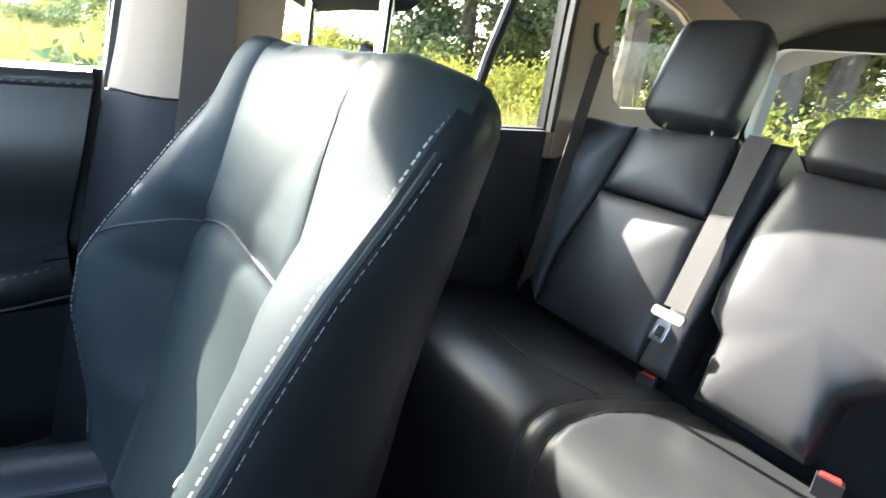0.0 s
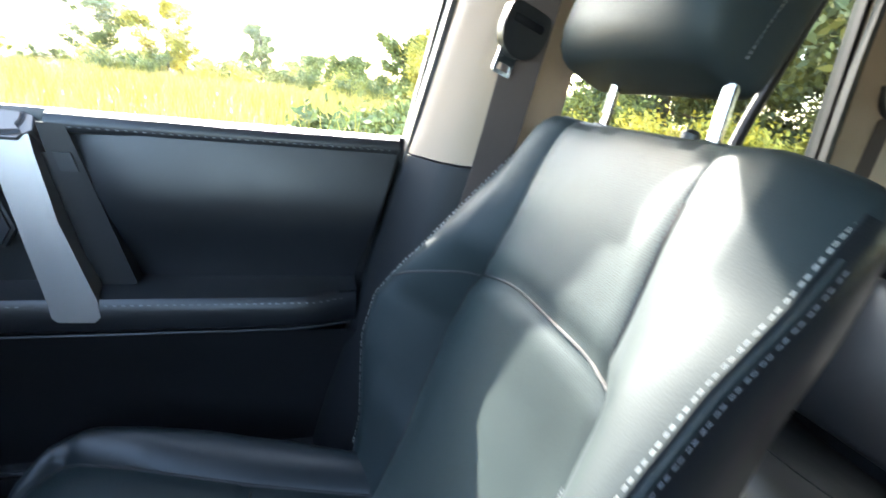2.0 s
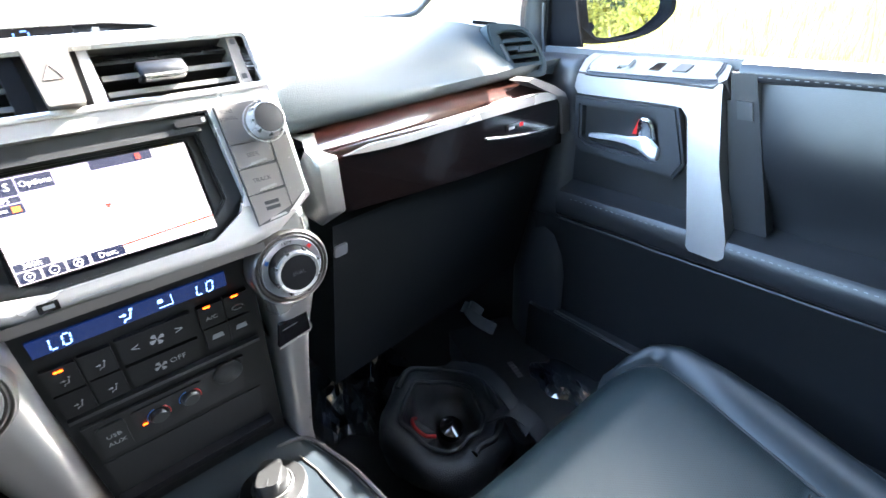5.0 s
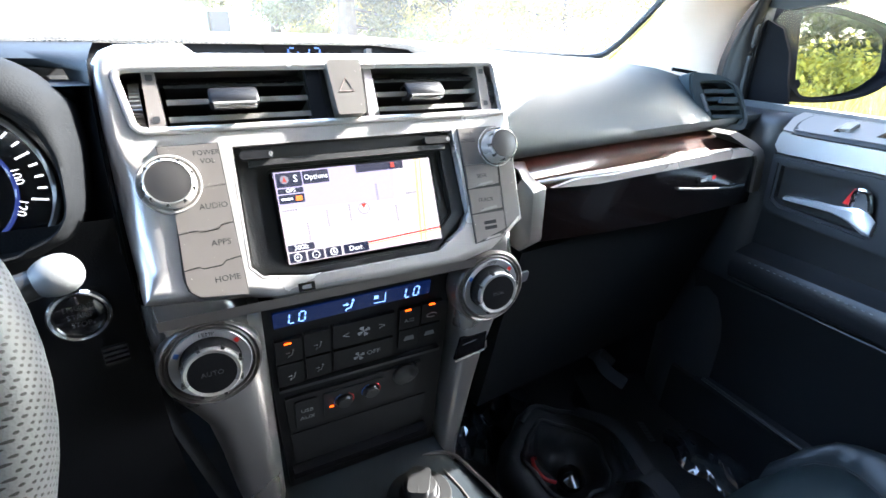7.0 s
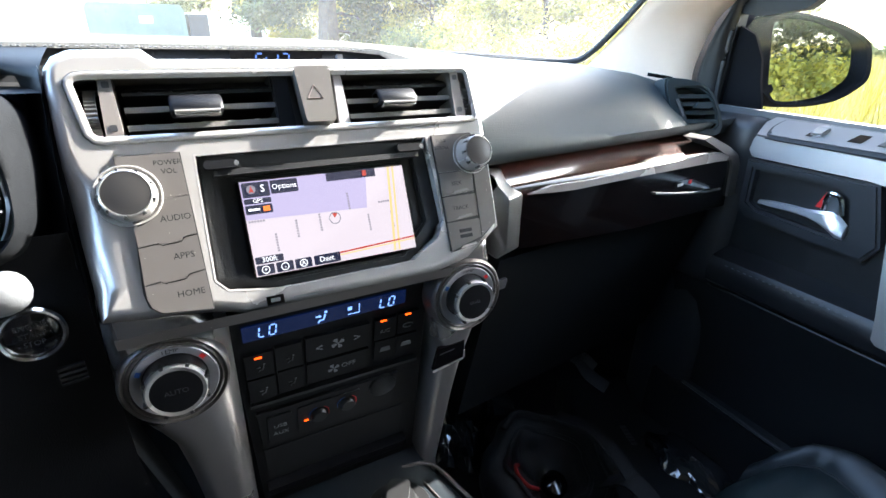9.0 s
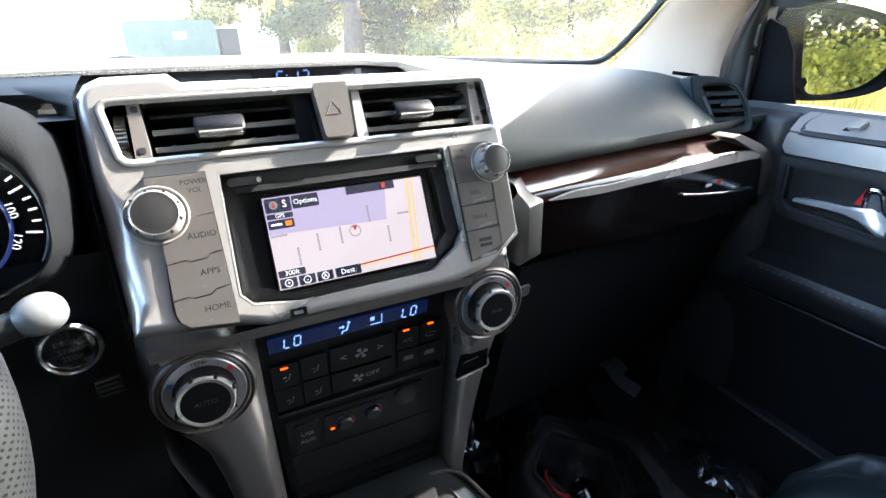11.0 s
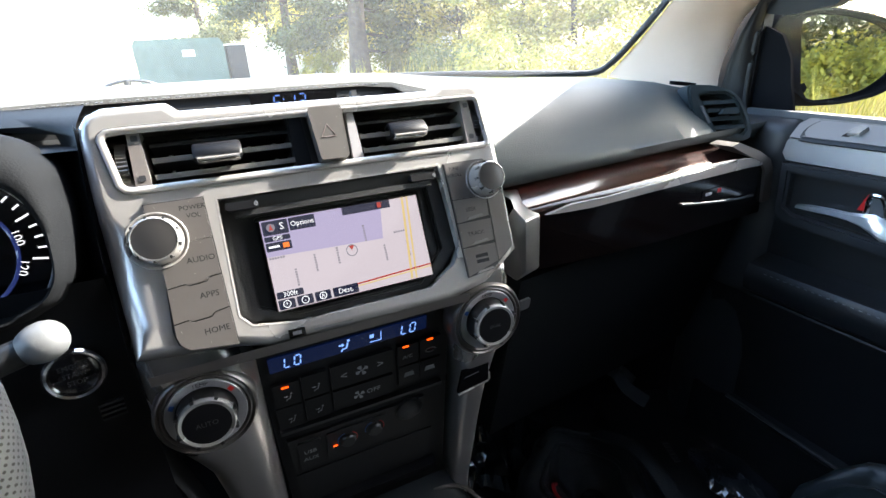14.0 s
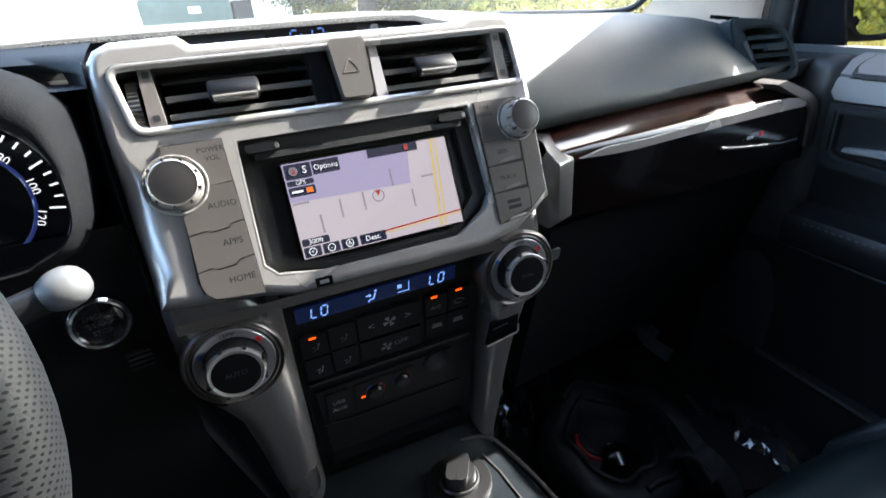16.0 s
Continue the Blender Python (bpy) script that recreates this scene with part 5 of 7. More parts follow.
# ---------------------------------------------------------------- climate panel
clim = thing("climate_panel", (0, 0.06, 0.72), "black climate control panel with lit blue display and silver cheeks", "control panel")
part("panel", prism(CLIM, [(-0.0945, 0.046), (0.0900, 0.046), (0.0930, -0.02), (0.0980, -0.26), (-0.0850, -0.26), (-0.0930, -0.02)], -0.03, -0.002, 0.002), PANELM, clim, "black plastic panel")
part("overhang", skin([[STACK(u, -0.098, -0.002) for u in (-0.165, -0.08, 0.08, 0.10)], [STACK(u, -0.106, -0.008) for u in (-0.165, -0.08, 0.08, 0.10)], [CLIM(u, 0.052, -0.002) for u in (-0.165, -0.08, 0.08, 0.10)], [CLIM(u, 0.040, -0.012) for u in (-0.165, -0.08, 0.08, 0.10)]]), SILVER_D, clim)
disp = part("display", prism(CLIM, [(-0.0840, 0.0190), (0.0670, 0.0210), (0.0670, 0.0370), (-0.0840, 0.0360)], -0.003, 0.0, 0.0006), LCD_BLUE, clim, "blue lit display strip")
for u in (-0.0710, 0.0400):
    segment_digits("LO", Plane(CLIM(0, 0, 0.0003), CLIM.u, CLIM.v), u, 0.0222, 0.0112, LCD_TEXT, disp)


def seat_icon(u, v, s, material, parent, d):
    bm = bmesh.new()
    for path in (((0.62, 0.55), (0.30, -0.55), (-0.35, -0.62), (-0.55, -1.05)), ((-0.95, 0.30), (-0.10, 0.30)), ((-0.40, 0.52), (-0.10, 0.30), (-0.40, 0.08))):
        tube([CLIM(u + p * s, v + q * s, d + 0.0002) for p, q in path], 0.13 * s, 4, bm)
    lathe(CLIM, u + 0.72 * s, v + 0.98 * s, [(0.25 * s, d), (0.25 * s, d + 0.0003)], 10, bm)
    return part("icon", bm, material, parent, smooth=False)


def fan_icon(u, v, s, parent, d):
    bm = bmesh.new()
    for k in range(4):
        a = math.pi / 2 * k + 0.5
        prism(CLIM, [(u, v), (u + s * math.cos(a - 0.45), v + s * math.sin(a - 0.45)), (u + 1.1 * s * math.cos(a), v + 1.1 * s * math.sin(a)), (u + s * math.cos(a + 0.35), v + s * math.sin(a + 0.35))], d, d + 0.0003, 0.0, bm)
    return part("icon", bm, WHITE, parent, smooth=False)


seat_icon(-0.0161, 0.0280, 0.0056, LCD_TEXT, disp, 0.0002)
part("icon", prism(CLIM, [(0.0085, 0.0232), (0.0200, 0.0232), (0.0200, 0.034), (0.0193, 0.034), (0.0193, 0.0239), (0.0085, 0.0239)], 0.0, 0.0005, 0.0), LCD_TEXT, disp)
part("icon", prism(CLIM, rect(0.0085, 0.0125, 0.0285, 0.0325), 0.0, 0.0005, 0.0), LCD_TEXT, disp)


def key(u, v, w, h, label="black key"):
    return part("key", prism(CLIM, rect(u - w, u + w, v - h, v + h), -0.003, 0.0022, 0.0012), PANELM, clim, label)


for u, v in ((-0.0735, -0.0105), (-0.0475, -0.0090), (-0.0735, -0.0420), (-0.0470, -0.0405)):
    k = key(u, v, 0.0120, 0.0145)
    seat_icon(u + 0.001, v - 0.003, 0.0040, ICON, k, 0.0023)
k = key(-0.0010, -0.0080, 0.0310, 0.0150, "wide black fan key")
fan_icon(-0.0018, -0.0078, 0.0062, k, 0.0023)
lettering("<", 0.013, CLIM.matrix(-0.0196, -0.0085, 0.0024), WHITE, k)
lettering(">", 0.013, CLIM.matrix(0.0171, -0.0070, 0.0024), WHITE, k)
k = key(-0.0010, -0.0400, 0.0310, 0.0130, "wide black key")
fan_icon(-0.0062, -0.0412, 0.0056, k, 0.0023)
lettering("OFF", 0.0085, CLIM.matrix(0.0090, -0.0405, 0.0024), WHITE, k)
k = key(0.0470, -0.0060, 0.0115, 0.0135)
lettering("A/C", 0.0066, CLIM.matrix(0.0465, -0.0085, 0.0024), WHITE, k)
k = key(0.0715, -0.0050, 0.0115, 0.0135)
part("icon", tube([CLIM(0.0715 + 0.0055 * math.cos(2 * math.pi * j / 14), -0.008 + 0.0028 * math.sin(2 * math.pi * j / 14), 0.0024) for j in range(13)], 0.0006, 4), WHITE, k)
for u in (0.0480, 0.0715):
    k = key(u, -0.0345, 0.0115, 0.0130)
    part("icon", prism(CLIM, [(u - 0.006, -0.037), (u + 0.006, -0.037), (u + 0.0045, -0.031), (u - 0.0045, -0.031)], 0.0022, 0.0025, 0.0), ICON, k)
for u, v in ((-0.0740, 0.0000), (0.0442, 0.0062), (0.0705, 0.0070)):
    part("lamp", prism(CLIM, rounded(u - 0.0033, u + 0.0033, v - 0.0009, v + 0.0009, 0.0007), 0.0018, 0.0030, 0.0004), LED_ORANGE, clim, "lit orange lamp")
part("shelf_edge", prism(CLIM, rect(-0.086, 0.086, -0.0640, -0.0600), -0.004, 0.004, 0.0015), BLACK, clim)
part("switch_strip", prism(CLIM, [(-0.080, -0.130), (0.060, -0.128), (0.066, -0.078), (-0.082, -0.078)], -0.004, 0.0015, 0.0015), DULL, clim, "dark strip of sockets and seat heater wheels")
k = part("socket_cover", prism(CLIM, rounded(-0.0735, -0.0500, -0.1255, -0.0840, 0.003), 0.001, 0.0040, 0.0012), DULL, clim, "black socket cover")
lettering("USB", 0.0075, CLIM.matrix(-0.0617, -0.1000, 0.0042), WHITE, k)
lettering("AUX", 0.0075, CLIM.matrix(-0.0617, -0.1110, 0.0042), WHITE, k)
part("heater_plate", prism(CLIM, rounded(-0.044, 0.022, -0.122, -0.084, 0.003), 0.001, 0.0032, 0.001), DULL, clim)
for u, v in ((-0.0225, -0.1020), (0.0075, -0.0990)):
    w = part("heater_wheel", lathe(CLIM, u, v, [(0.0088, 0.002), (0.0088, 0.006), (0.0070, 0.0085)], 24), BLACK, clim, "small black heater wheel")
    part("blue_arc", tube([CLIM(u + 0.0105 * math.cos(a), v + 0.0105 * math.sin(a), 0.0034) for a in [1.8 + 0.18 * j for j in range(10)]], 0.0005, 4), BLUE, w)
    part("red_arc", tube([CLIM(u + 0.0105 * math.cos(a), v + 0.0105 * math.sin(a), 0.0034) for a in [-0.4 + 0.18 * j for j in range(9)]], 0.0005, 4), RED, w)
part("lamp", prism(CLIM, rounded(-0.0382, -0.0338, -0.1066, -0.1049, 0.0007), 0.003, 0.0042, 0.0004), LED_ORANGE, clim, "lit orange lamp")
part("power_socket", lathe(CLIM, 0.0480, -0.0900, [(0.0150, 0.0), (0.0150, 0.004), (0.0120, 0.006)], 28), BLACK, clim)
part("shelf_mouth", prism(CLIM, [(-0.078, -0.195), (0.074, -0.195), (0.078, -0.140), (-0.080, -0.140)], -0.002, -0.001, 0.0), DULL, clim)
part("shelf_lip", prism(CLIM, rect(-0.082, 0.082, -0.207, -0.197), -0.004, 0.010, 0.004), MATT, clim)

# silver cheeks with the two temperature dials
CH = Plane(CLIM(0, 0, 0.014), CLIM.u, CLIM.v)
for s in (-1, 1):
    outer_edge = [(-0.285, 0.132), (-0.20, 0.141), (-0.13, 0.146), (-0.08, 0.152), (-0.055, 0.163), (-0.03, 0.176), (0.0, 0.180), (0.079, 0.174)]
    if s > 0:
        outer_edge = [(-0.285, 0.132), (-0.20, 0.136), (-0.13, 0.139), (-0.075, 0.1435), (-0.045, 0.150), (0.0, 0.160), (0.055, 0.157), (0.0865, 0.146)]
    rows = []
    for k in range(81):
        v = -0.285 + 0.357 * k / 80
        a, b_ = (0.0925 if s < 0 else 0.0925 + 0.010 * ease((0.02 - v) / 0.08)) + 0.016 * ease((v - 0.045) / 0.03) + 0.022 * ease((-0.25 - v) / 0.035), interp(v, outer_edge)
        lift = -0.006 * ease((v - 0.05) / 0.025)
        rows.append([CH(s * a, v, -0.05)] + [CH(s * (a + (b_ - a) * t), v + 0.012 * t * ease((v - 0.04) / 0.03), 0.002 - 0.018 * abs(2 * t - 1) ** 4.5 + lift) for t in [j / 24 for j in range(25)]] + [CH(s * b_, v + 0.012 * ease((v - 0.04) / 0.03), -0.05)])
    top = rows[-1]
    rows.append([p + CH.n * -0.012 + CH.v * 0.004 for p in top])
    part("cheek", skin(rows), CHEEKM, clim, "satin silver side cheek of the stack", angle=70)
    u, v = (-0.1360, 0.0200) if s < 0 else (0.1230, 0.0318)
    DP = Plane(CH(u, v, 0.0065), CH.u, (0, 0.052, 0.9986))
    part("dial_ring", lathe(DP, 0, 0, [(0.0395, -0.018), (0.0392, 0.0010), (0.0380, 0.0040), (0.0365, 0.0052), (0.0352, 0.0042), (0.0346, 0.0030), (0.0338, 0.0042), (0.0328, 0.0046), (0.0318, 0.0036), (0.0314, 0.0010)], 64), SILVER_D, clim, "stepped satin metal dial ring")
    part("dial_gap", lathe(DP, 0, 0, [(0.0318, -0.001), (0.0318, 0.0016), (0.0200, 0.0016)], 48), RUBBER, clim)
    part("dial_scale", lathe(DP, 0, 0, [(0.0308, 0.001), (0.0306, 0.0040), (0.0300, 0.0046), (0.0236, 0.0030), (0.0230, 0.0012)], 64), SCALE, clim, "bright silver scale ring with temperature marks")
    dm = part("dial", lathe(DP, 0, 0, [(0.0224, 0.001), (0.0222, 0.0150), (0.0210, 0.0165)], 56), BLACK, clim, "temperature dial with a silver rim and dark cap")
    part("dial_rim", lathe(DP, 0, 0, [(0.0220, 0.0110), (0.0218, 0.0168), (0.0212, 0.0184), (0.0202, 0.0190), (0.0193, 0.0184)], 56), SILVER, dm, "notched silver rim")
    part("cap", lathe(DP, 0, 0, [(0.0194, 0.0165), (0.0192, 0.0183), (0.0140, 0.0187), (0.0005, 0.0189)], 40), TABM, dm, "dark satin cap")
    lettering("AUTO" if s < 0 else "DUAL", 0.0060 if s < 0 else 0.0048, DP.matrix(0, 0, 0.0191), DARK, dm)
    for j in range(8):
        a = 2 * math.pi * j / 8 + 0.3
        part("grip", prism(Plane(DP(0.0214 * math.cos(a), 0.0214 * math.sin(a), 0.0150), DP.u * -math.sin(a) + DP.v * math.cos(a), DP.n), rect(-0.0013, 0.0013, -0.003, 0.0034), -0.002, 0.0024, 0.0004), RUBBER, dm)
    for a, m in ((150, BLUE), (38, RED)):
        c, q = math.cos(radians(a)), math.sin(radians(a))
        part("mark", prism(Plane(DP(0.0268 * c, 0.0268 * q, 0.0038), DP.u * -q + DP.v * c, DP.u * c + DP.v * q), rect(-0.0020, 0.0020, -0.0018, 0.0018), -0.0006, 0.0010, 0.0), m, dm)
    lettering("TEMP", 0.0052, DP.matrix(0, 0.0268, 0.0042), PRINT, dm)
cs = part("coin_slot", prism(CH, [(0.1005, -0.0740), (0.1380, -0.0665), (0.1360, -0.0400), (0.1040, -0.0420)], -0.001, 0.0030, 0.0006), GLOSSB, clim, "black coin slot with a bright lower lip")
part("slot_lip", tube([CH(0.1010, -0.0758, 0.0030), CH(0.1200, -0.0720, 0.0032), CH(0.1375, -0.0685, 0.0030), CH(0.1395, -0.0655, 0.0026), CH(0.1380, -0.0560, 0.0024)], 0.0013, 8), SILVER, cs, "bright silver lip")
part("slot_print", prism(CH, [(0.1070, -0.0520), (0.1240, -0.0490), (0.1240, -0.0478), (0.1070, -0.0508)], 0.0028, 0.0033, 0.0), GREY, cs)

# ---------------------------------------------------------------- centre console
cons = thing("centre_console", (0.0, -0.15, 0.42), "black centre console between the seats with drive selector", "console")
rows = []
for y, z, w in ((0.06, 0.735, 0.108), (0.03, 0.712, 0.118), (-0.01, 0.713, 0.128), (-0.05, 0.7155, 0.135), (-0.12, 0.722, 0.139), (-0.22, 0.73, 0.141), (-0.34, 0.735, 0.142)):
    rows.append([(-w, y, 0.42), (-w, y, z - 0.02), (-w + 0.008, y, z - 0.006), (-w + 0.022, y, z), (0.0, y, z), (w - 0.022, y, z), (w - 0.008, y, z - 0.003), (w, y, z - 0.016), (w + 0.003, y, 0.42)])
part("body", skin(rows), CONSM, cons, angle=50)
part("edge_strip", tube(smooth_line([(0.078, 0.036, 0.714), (0.104, 0.030, 0.7135), (0.118, 0.016, 0.7135), (0.127, -0.02, 0.7150), (0.1335, -0.06, 0.7185), (0.136, -0.12, 0.7240), (0.137, -0.24, 0.733)], 5), 0.0024, 8), SILVER_D, cons, "thin silver edge line")
part("panel_line", tube([(0.094, 0.004, 0.7135), (0.1005, -0.03, 0.7150), (0.103, -0.083, 0.7195), (0.104, -0.16, 0.726)], 0.0012, 6), SILVER_D, cons)
KP = Plane(SELECTOR, (1, 0, 0), (0, 1, -0.08))
ds = part("drive_selector", lathe(KP, 0, 0, [(0.0385, -0.004), (0.0385, 0.002), (0.0372, 0.0036), (0.0255, 0.0036), (0.0250, 0.001)], 48), SELM, cons, "round satin drive selector")
part("selector_groove", lathe(KP, 0, 0, [(0.0256, 0.0030), (0.0215, 0.0030)], 40), RUBBER, ds)
part("selector_ring", lathe(KP, 0, 0, [(0.0240, 0.002), (0.0240, 0.0065), (0.0232, 0.0075), (0.0222, 0.0075), (0.0215, 0.004)], 40), GUNMETAL, ds, "bright thin ring")
part("selector_knob", lathe(KP, 0, 0, [(0.0212, 0.002), (0.0205, 0.014), (0.0190, 0.018), (0.001, 0.019)], 40), SELM, ds)
GP = Plane(KP(0, 0, 0), (0.86, -0.5, 0.04), (0.5, 0.86, -0.07))
part("selector_grip", prism(GP, rounded(-0.0125, 0.0125, -0.0200, 0.0200, 0.007), 0.010, 0.025, 0.0022), SELM, ds, "flat-sided silver grip")
part("selector_line", prism(GP, rect(-0.0009, 0.0009, -0.0196, -0.010), 0.0248, 0.0255, 0.0), BLACK, ds)
part("selector_segment", prism(KP, [(-0.036, 0.010), (-0.0265, 0.005), (-0.0262, -0.006), (-0.0372, -0.008)], 0.0030, 0.0041, 0.0), DARK, ds, "dark segment on the left of the plate")

# ---------------------------------------------------------------- driver's side: cluster, start button, stalk, wheel
HOODMAT = mat("soft dark hood foam", (0.0040, 0.0046, 0.0056), 0.8, spec=0.10, bump=0.15, grain=700)
HOODIN = mat("matt black hood lining", (0.0035, 0.0038, 0.0044), 0.8, spec=0.08, bump=0.05)
LOWM = mat("black lower dash plastic", (0.0045, 0.0048, 0.0058), 0.6, bump=0.2, grain=800, spec=0.15)
SIDEM = mat("dark blue-black side plastic", (0.0055, 0.0068, 0.0085), 0.6, spec=0.25, bump=0.1, grain=800)
clus = thing("instrument_cluster", (-0.36, 0.09, 0.95), "round lit speedometer in a dark hooded cluster", "instrument")
HP = Plane((-0.355, -0.02, 1.145), (1, 0, 0), (0, 0.25, 0.97))
def closed(pts):
    return [(q.x, q.y) for q in smooth_line([(u, v, 0) for u, v in pts], 9)]


lip = closed([(-0.165, -0.055), (0.09, -0.056), (0.135, -0.050), (0.154, -0.036), (0.158, -0.013), (0.155, 0.010), (0.141, 0.031), (0.09, 0.056), (-0.10, 0.060), (-0.15, 0.045), (-0.17, 0.0)])
brow = closed([(-0.175, -0.060), (0.09, -0.061), (0.142, -0.054), (0.159, -0.038), (0.165, -0.010), (0.166, 0.020), (0.157, 0.050), (0.11, 0.073), (-0.10, 0.080), (-0.16, 0.062), (-0.18, 0.0)])


def hood_row(k, d):
    return [HP(u + (p - u) * k, v + (q - v) * k, d) for (u, v), (p, q) in zip(lip, brow)]


rws = [hood_row(0.95, -0.10), hood_row(1.03, -0.055), hood_row(1.0, -0.025), hood_row(0.80, -0.010), hood_row(0.5, -0.002), hood_row(0.22, 0.0008), hood_row(0.0, 0.0)]
inner = [[HP(u * 0.985 - 0.002, v * 0.985, -0.04) for u, v in lip], [HP(u * 0.95 - 0.010, v * 0.96, -0.105) for u, v in lip]]
part("hood", skin(rws, True), HOODMAT, clus, "soft dark hood round the dials, its top in the sun", angle=70)
part("hood_lining", skin([[HP(u, v, -0.0005) for u, v in lip]] + inner, True), HOODIN, clus, "black inner wall of the hood")
FP = Plane((-0.355, 0.112, 1.135), (1, 0, 0), (0, 0.30, 0.954))
part("face", prism(FP, rect(-0.17, 0.17, -0.085, 0.08), -0.01, 0.0, 0.0), GLOSSB, clus)
su, sv = 0.055, -0.037
part("dial_rim", tube([FP(su + 0.072 * math.cos(2 * math.pi * j / 48), sv + 0.072 * math.sin(2 * math.pi * j / 48), 0.002) for j in range(49)], 0.003, 6), SILVER_D, clus)
part("blue_ring", tube([FP(su + 0.046 * math.cos(2 * math.pi * j / 48), sv + 0.046 * math.sin(2 * math.pi * j / 48), 0.001) for j in range(49)], 0.0016, 6), glow("lit blue ring", (0.05, 0.08, 0.35), 0.03), clus)
for j in range(25):
    a = radians(200 - 8.72 * j)
    c, q = math.cos(a), math.sin(a)
    r0 = 0.055 if j % 4 == 0 else 0.060
    part("tick", prism(Plane(FP(su, sv, 0.0008), FP.u * -q + FP.v * c, FP.u * c + FP.v * q), rect(-0.0008, 0.0008, r0, 0.066), 0.0, 0.0006, 0.0), MAP_WHITE, clus, smooth=False)
for words, a in (("60", 78), ("80", 44), ("100", 12), ("120", -18)):
    lettering(words, 0.0095, FP.matrix(su + 0.049 * math.cos(radians(a)), sv + 0.049 * math.sin(radians(a)), 0.001) @ Matrix.Rotation(radians(a - 90), 4, "Z"), MAP_WHITE, clus, "numeral")
part("needle", prism(FP, [(su - 0.002, sv), (su - 0.05, sv - 0.035), (su - 0.051, sv - 0.034), (su, sv + 0.003)], 0.003, 0.0045, 0.0), RED, clus)
part("hub", lathe(FP, su, sv, [(0.012, 0.0), (0.012, 0.006), (0.009, 0.008)], 24), BLACK, clus)
tagged(part("lower_dash_cover", skin([[(x, -0.005, z) for x in (-0.72, -0.5, -0.3, -0.24, -0.178)] for z in (1.10, 1.05, 0.98, 0.90)] + [[(x, 0.05, 0.75) for x in (-0.72, -0.5, -0.3, -0.24, -0.178)], [(x, 0.12, 0.60) for x in (-0.72, -0.5, -0.3, -0.24, -0.178)]]), LOWM, dash), "black lower dash cover under the cluster")
part("side_filler", skin([[(-0.178, -0.004, 1.10), (-0.176, 0.03, 1.10)], [(-0.178, -0.004, 0.90), (-0.176, 0.03, 0.9)], [(-0.150, 0.05, 0.70), (-0.14, 0.06, 0.70)]]), DULL, dash)
rows = []
for z, back in ((1.075, 0.0), (1.10, 0.0), (1.13, 0.0), (1.16, 0.0), (1.18, 0.02), (1.192, 0.08), (1.200, 0.22), (1.205, 0.5), (1.2085, 0.8), (1.2105, 1.0)):
    row = []
    for t in [k / 14 for k in range(15)]:
        y = (z - 1.123) * 0.448 + 0.010 + 0.035 * t ** 0.8
        row.append((-0.1775 - (0.015 + 0.085 * ease((z - 1.19) / 0.015)) * t, y + (0.112 - y) * back, z))
    rows.append(row)
part("side_panel", skin(rows), SIDEM, dash, "smooth dark panel between cluster and centre stack", angle=80)

SP = Plane((-0.212, -0.012, 1.035), (0.98, 0.15, 0), (0, 0.10, 0.995))
st = thing("start_button", (-0.213, -0.01, 1.0), "black round engine start button with a chrome ring", "button")
part("ring", lathe(SP, 0, 0, [(0.0195, -0.01), (0.0195, 0.004), (0.0180, 0.0060), (0.0163, 0.0052), (0.0160, 0.002)], 48), CHROME, st, "bright chrome ring")
cp = part("cap", lathe(SP, 0, 0, [(0.0160, -0.004), (0.0160, 0.0030), (0.0145, 0.0040), (0.001, 0.0044)], 40), GLOSSB, st)
for words, v in (("ENGINE", 0.0062), ("START", 0.0), ("STOP", -0.0062)):
    lettering(words, 0.0052, SP.matrix(0, v, 0.0047), DARK, cp)
for k in range(4):
    part("air_grille", prism(SP, rect(0.006, 0.022, -0.034 - 0.004 * k, -0.032 - 0.004 * k), -0.004, 0.0, 0.0004), DULL, st)

stalk = thing("wiper_stalk", (-0.30, -0.08, 1.06), "black wiper stalk with a pale rounded end", "stalk")
part("arm", tube(smooth_line([(-0.34, -0.10, 1.06), (-0.27, -0.085, 1.078), (-0.2110, -0.0750, 1.0905)], 5), 0.0085, 14), BLACK, stalk)
rws = []
SD = Vector((0.95, 0.20, 0.22)).normalized()
base = Vector((-0.2115, -0.0755, 1.0905))
sx = SD.orthogonal().normalized()
sy = SD.cross(sx)
for t, r in ((0, 0.0076), (0.002, 0.0094), (0.006, 0.0112), (0.010, 0.0121), (0.015, 0.0119), (0.019, 0.0104), (0.022, 0.0078), (0.0238, 0.0045), (0.0245, 0.001)):
    rws.append([base + SD * t + (sx * math.cos(2 * math.pi * j / 24) + sy * math.sin(2 * math.pi * j / 24)) * r for j in range(24)])
part("end_knob", skin(rws, True, None, True), GREY, stalk, "pale grey rounded end")
lettering("REAR", 0.0075, Plane((-0.252, -0.0935, 1.088), (0.93, 0.12, 0.25), (-0.2, 0.3, 0.93)).matrix(0, 0, 0.001), WHITE, stalk)

wheel = thing("steering_wheel", (-0.36, -0.2, 0.95), "grey leather steering wheel rim with perforated grip", "steering wheel")
WHP = Plane((-0.388, -0.163, 1.080), (1, 0, 0), (0, 0.40, 0.916))
RIML = leather("perforated grey rim leather", (0.060, 0.063, 0.066), 0.5, ("Y", "Z"))
part("rim", skin([[WHP((0.180 + 0.0165 * math.cos(b_)) * math.cos(a_), (0.180 + 0.0165 * math.cos(b_)) * math.sin(a_), 0.018 * math.sin(b_)) for b_ in [2 * math.pi * k / 16 for k in range(16)]] for a_ in [2 * math.pi * k / 72 for k in range(73)]], True), RIML, wheel, "perforated grey leather rim")
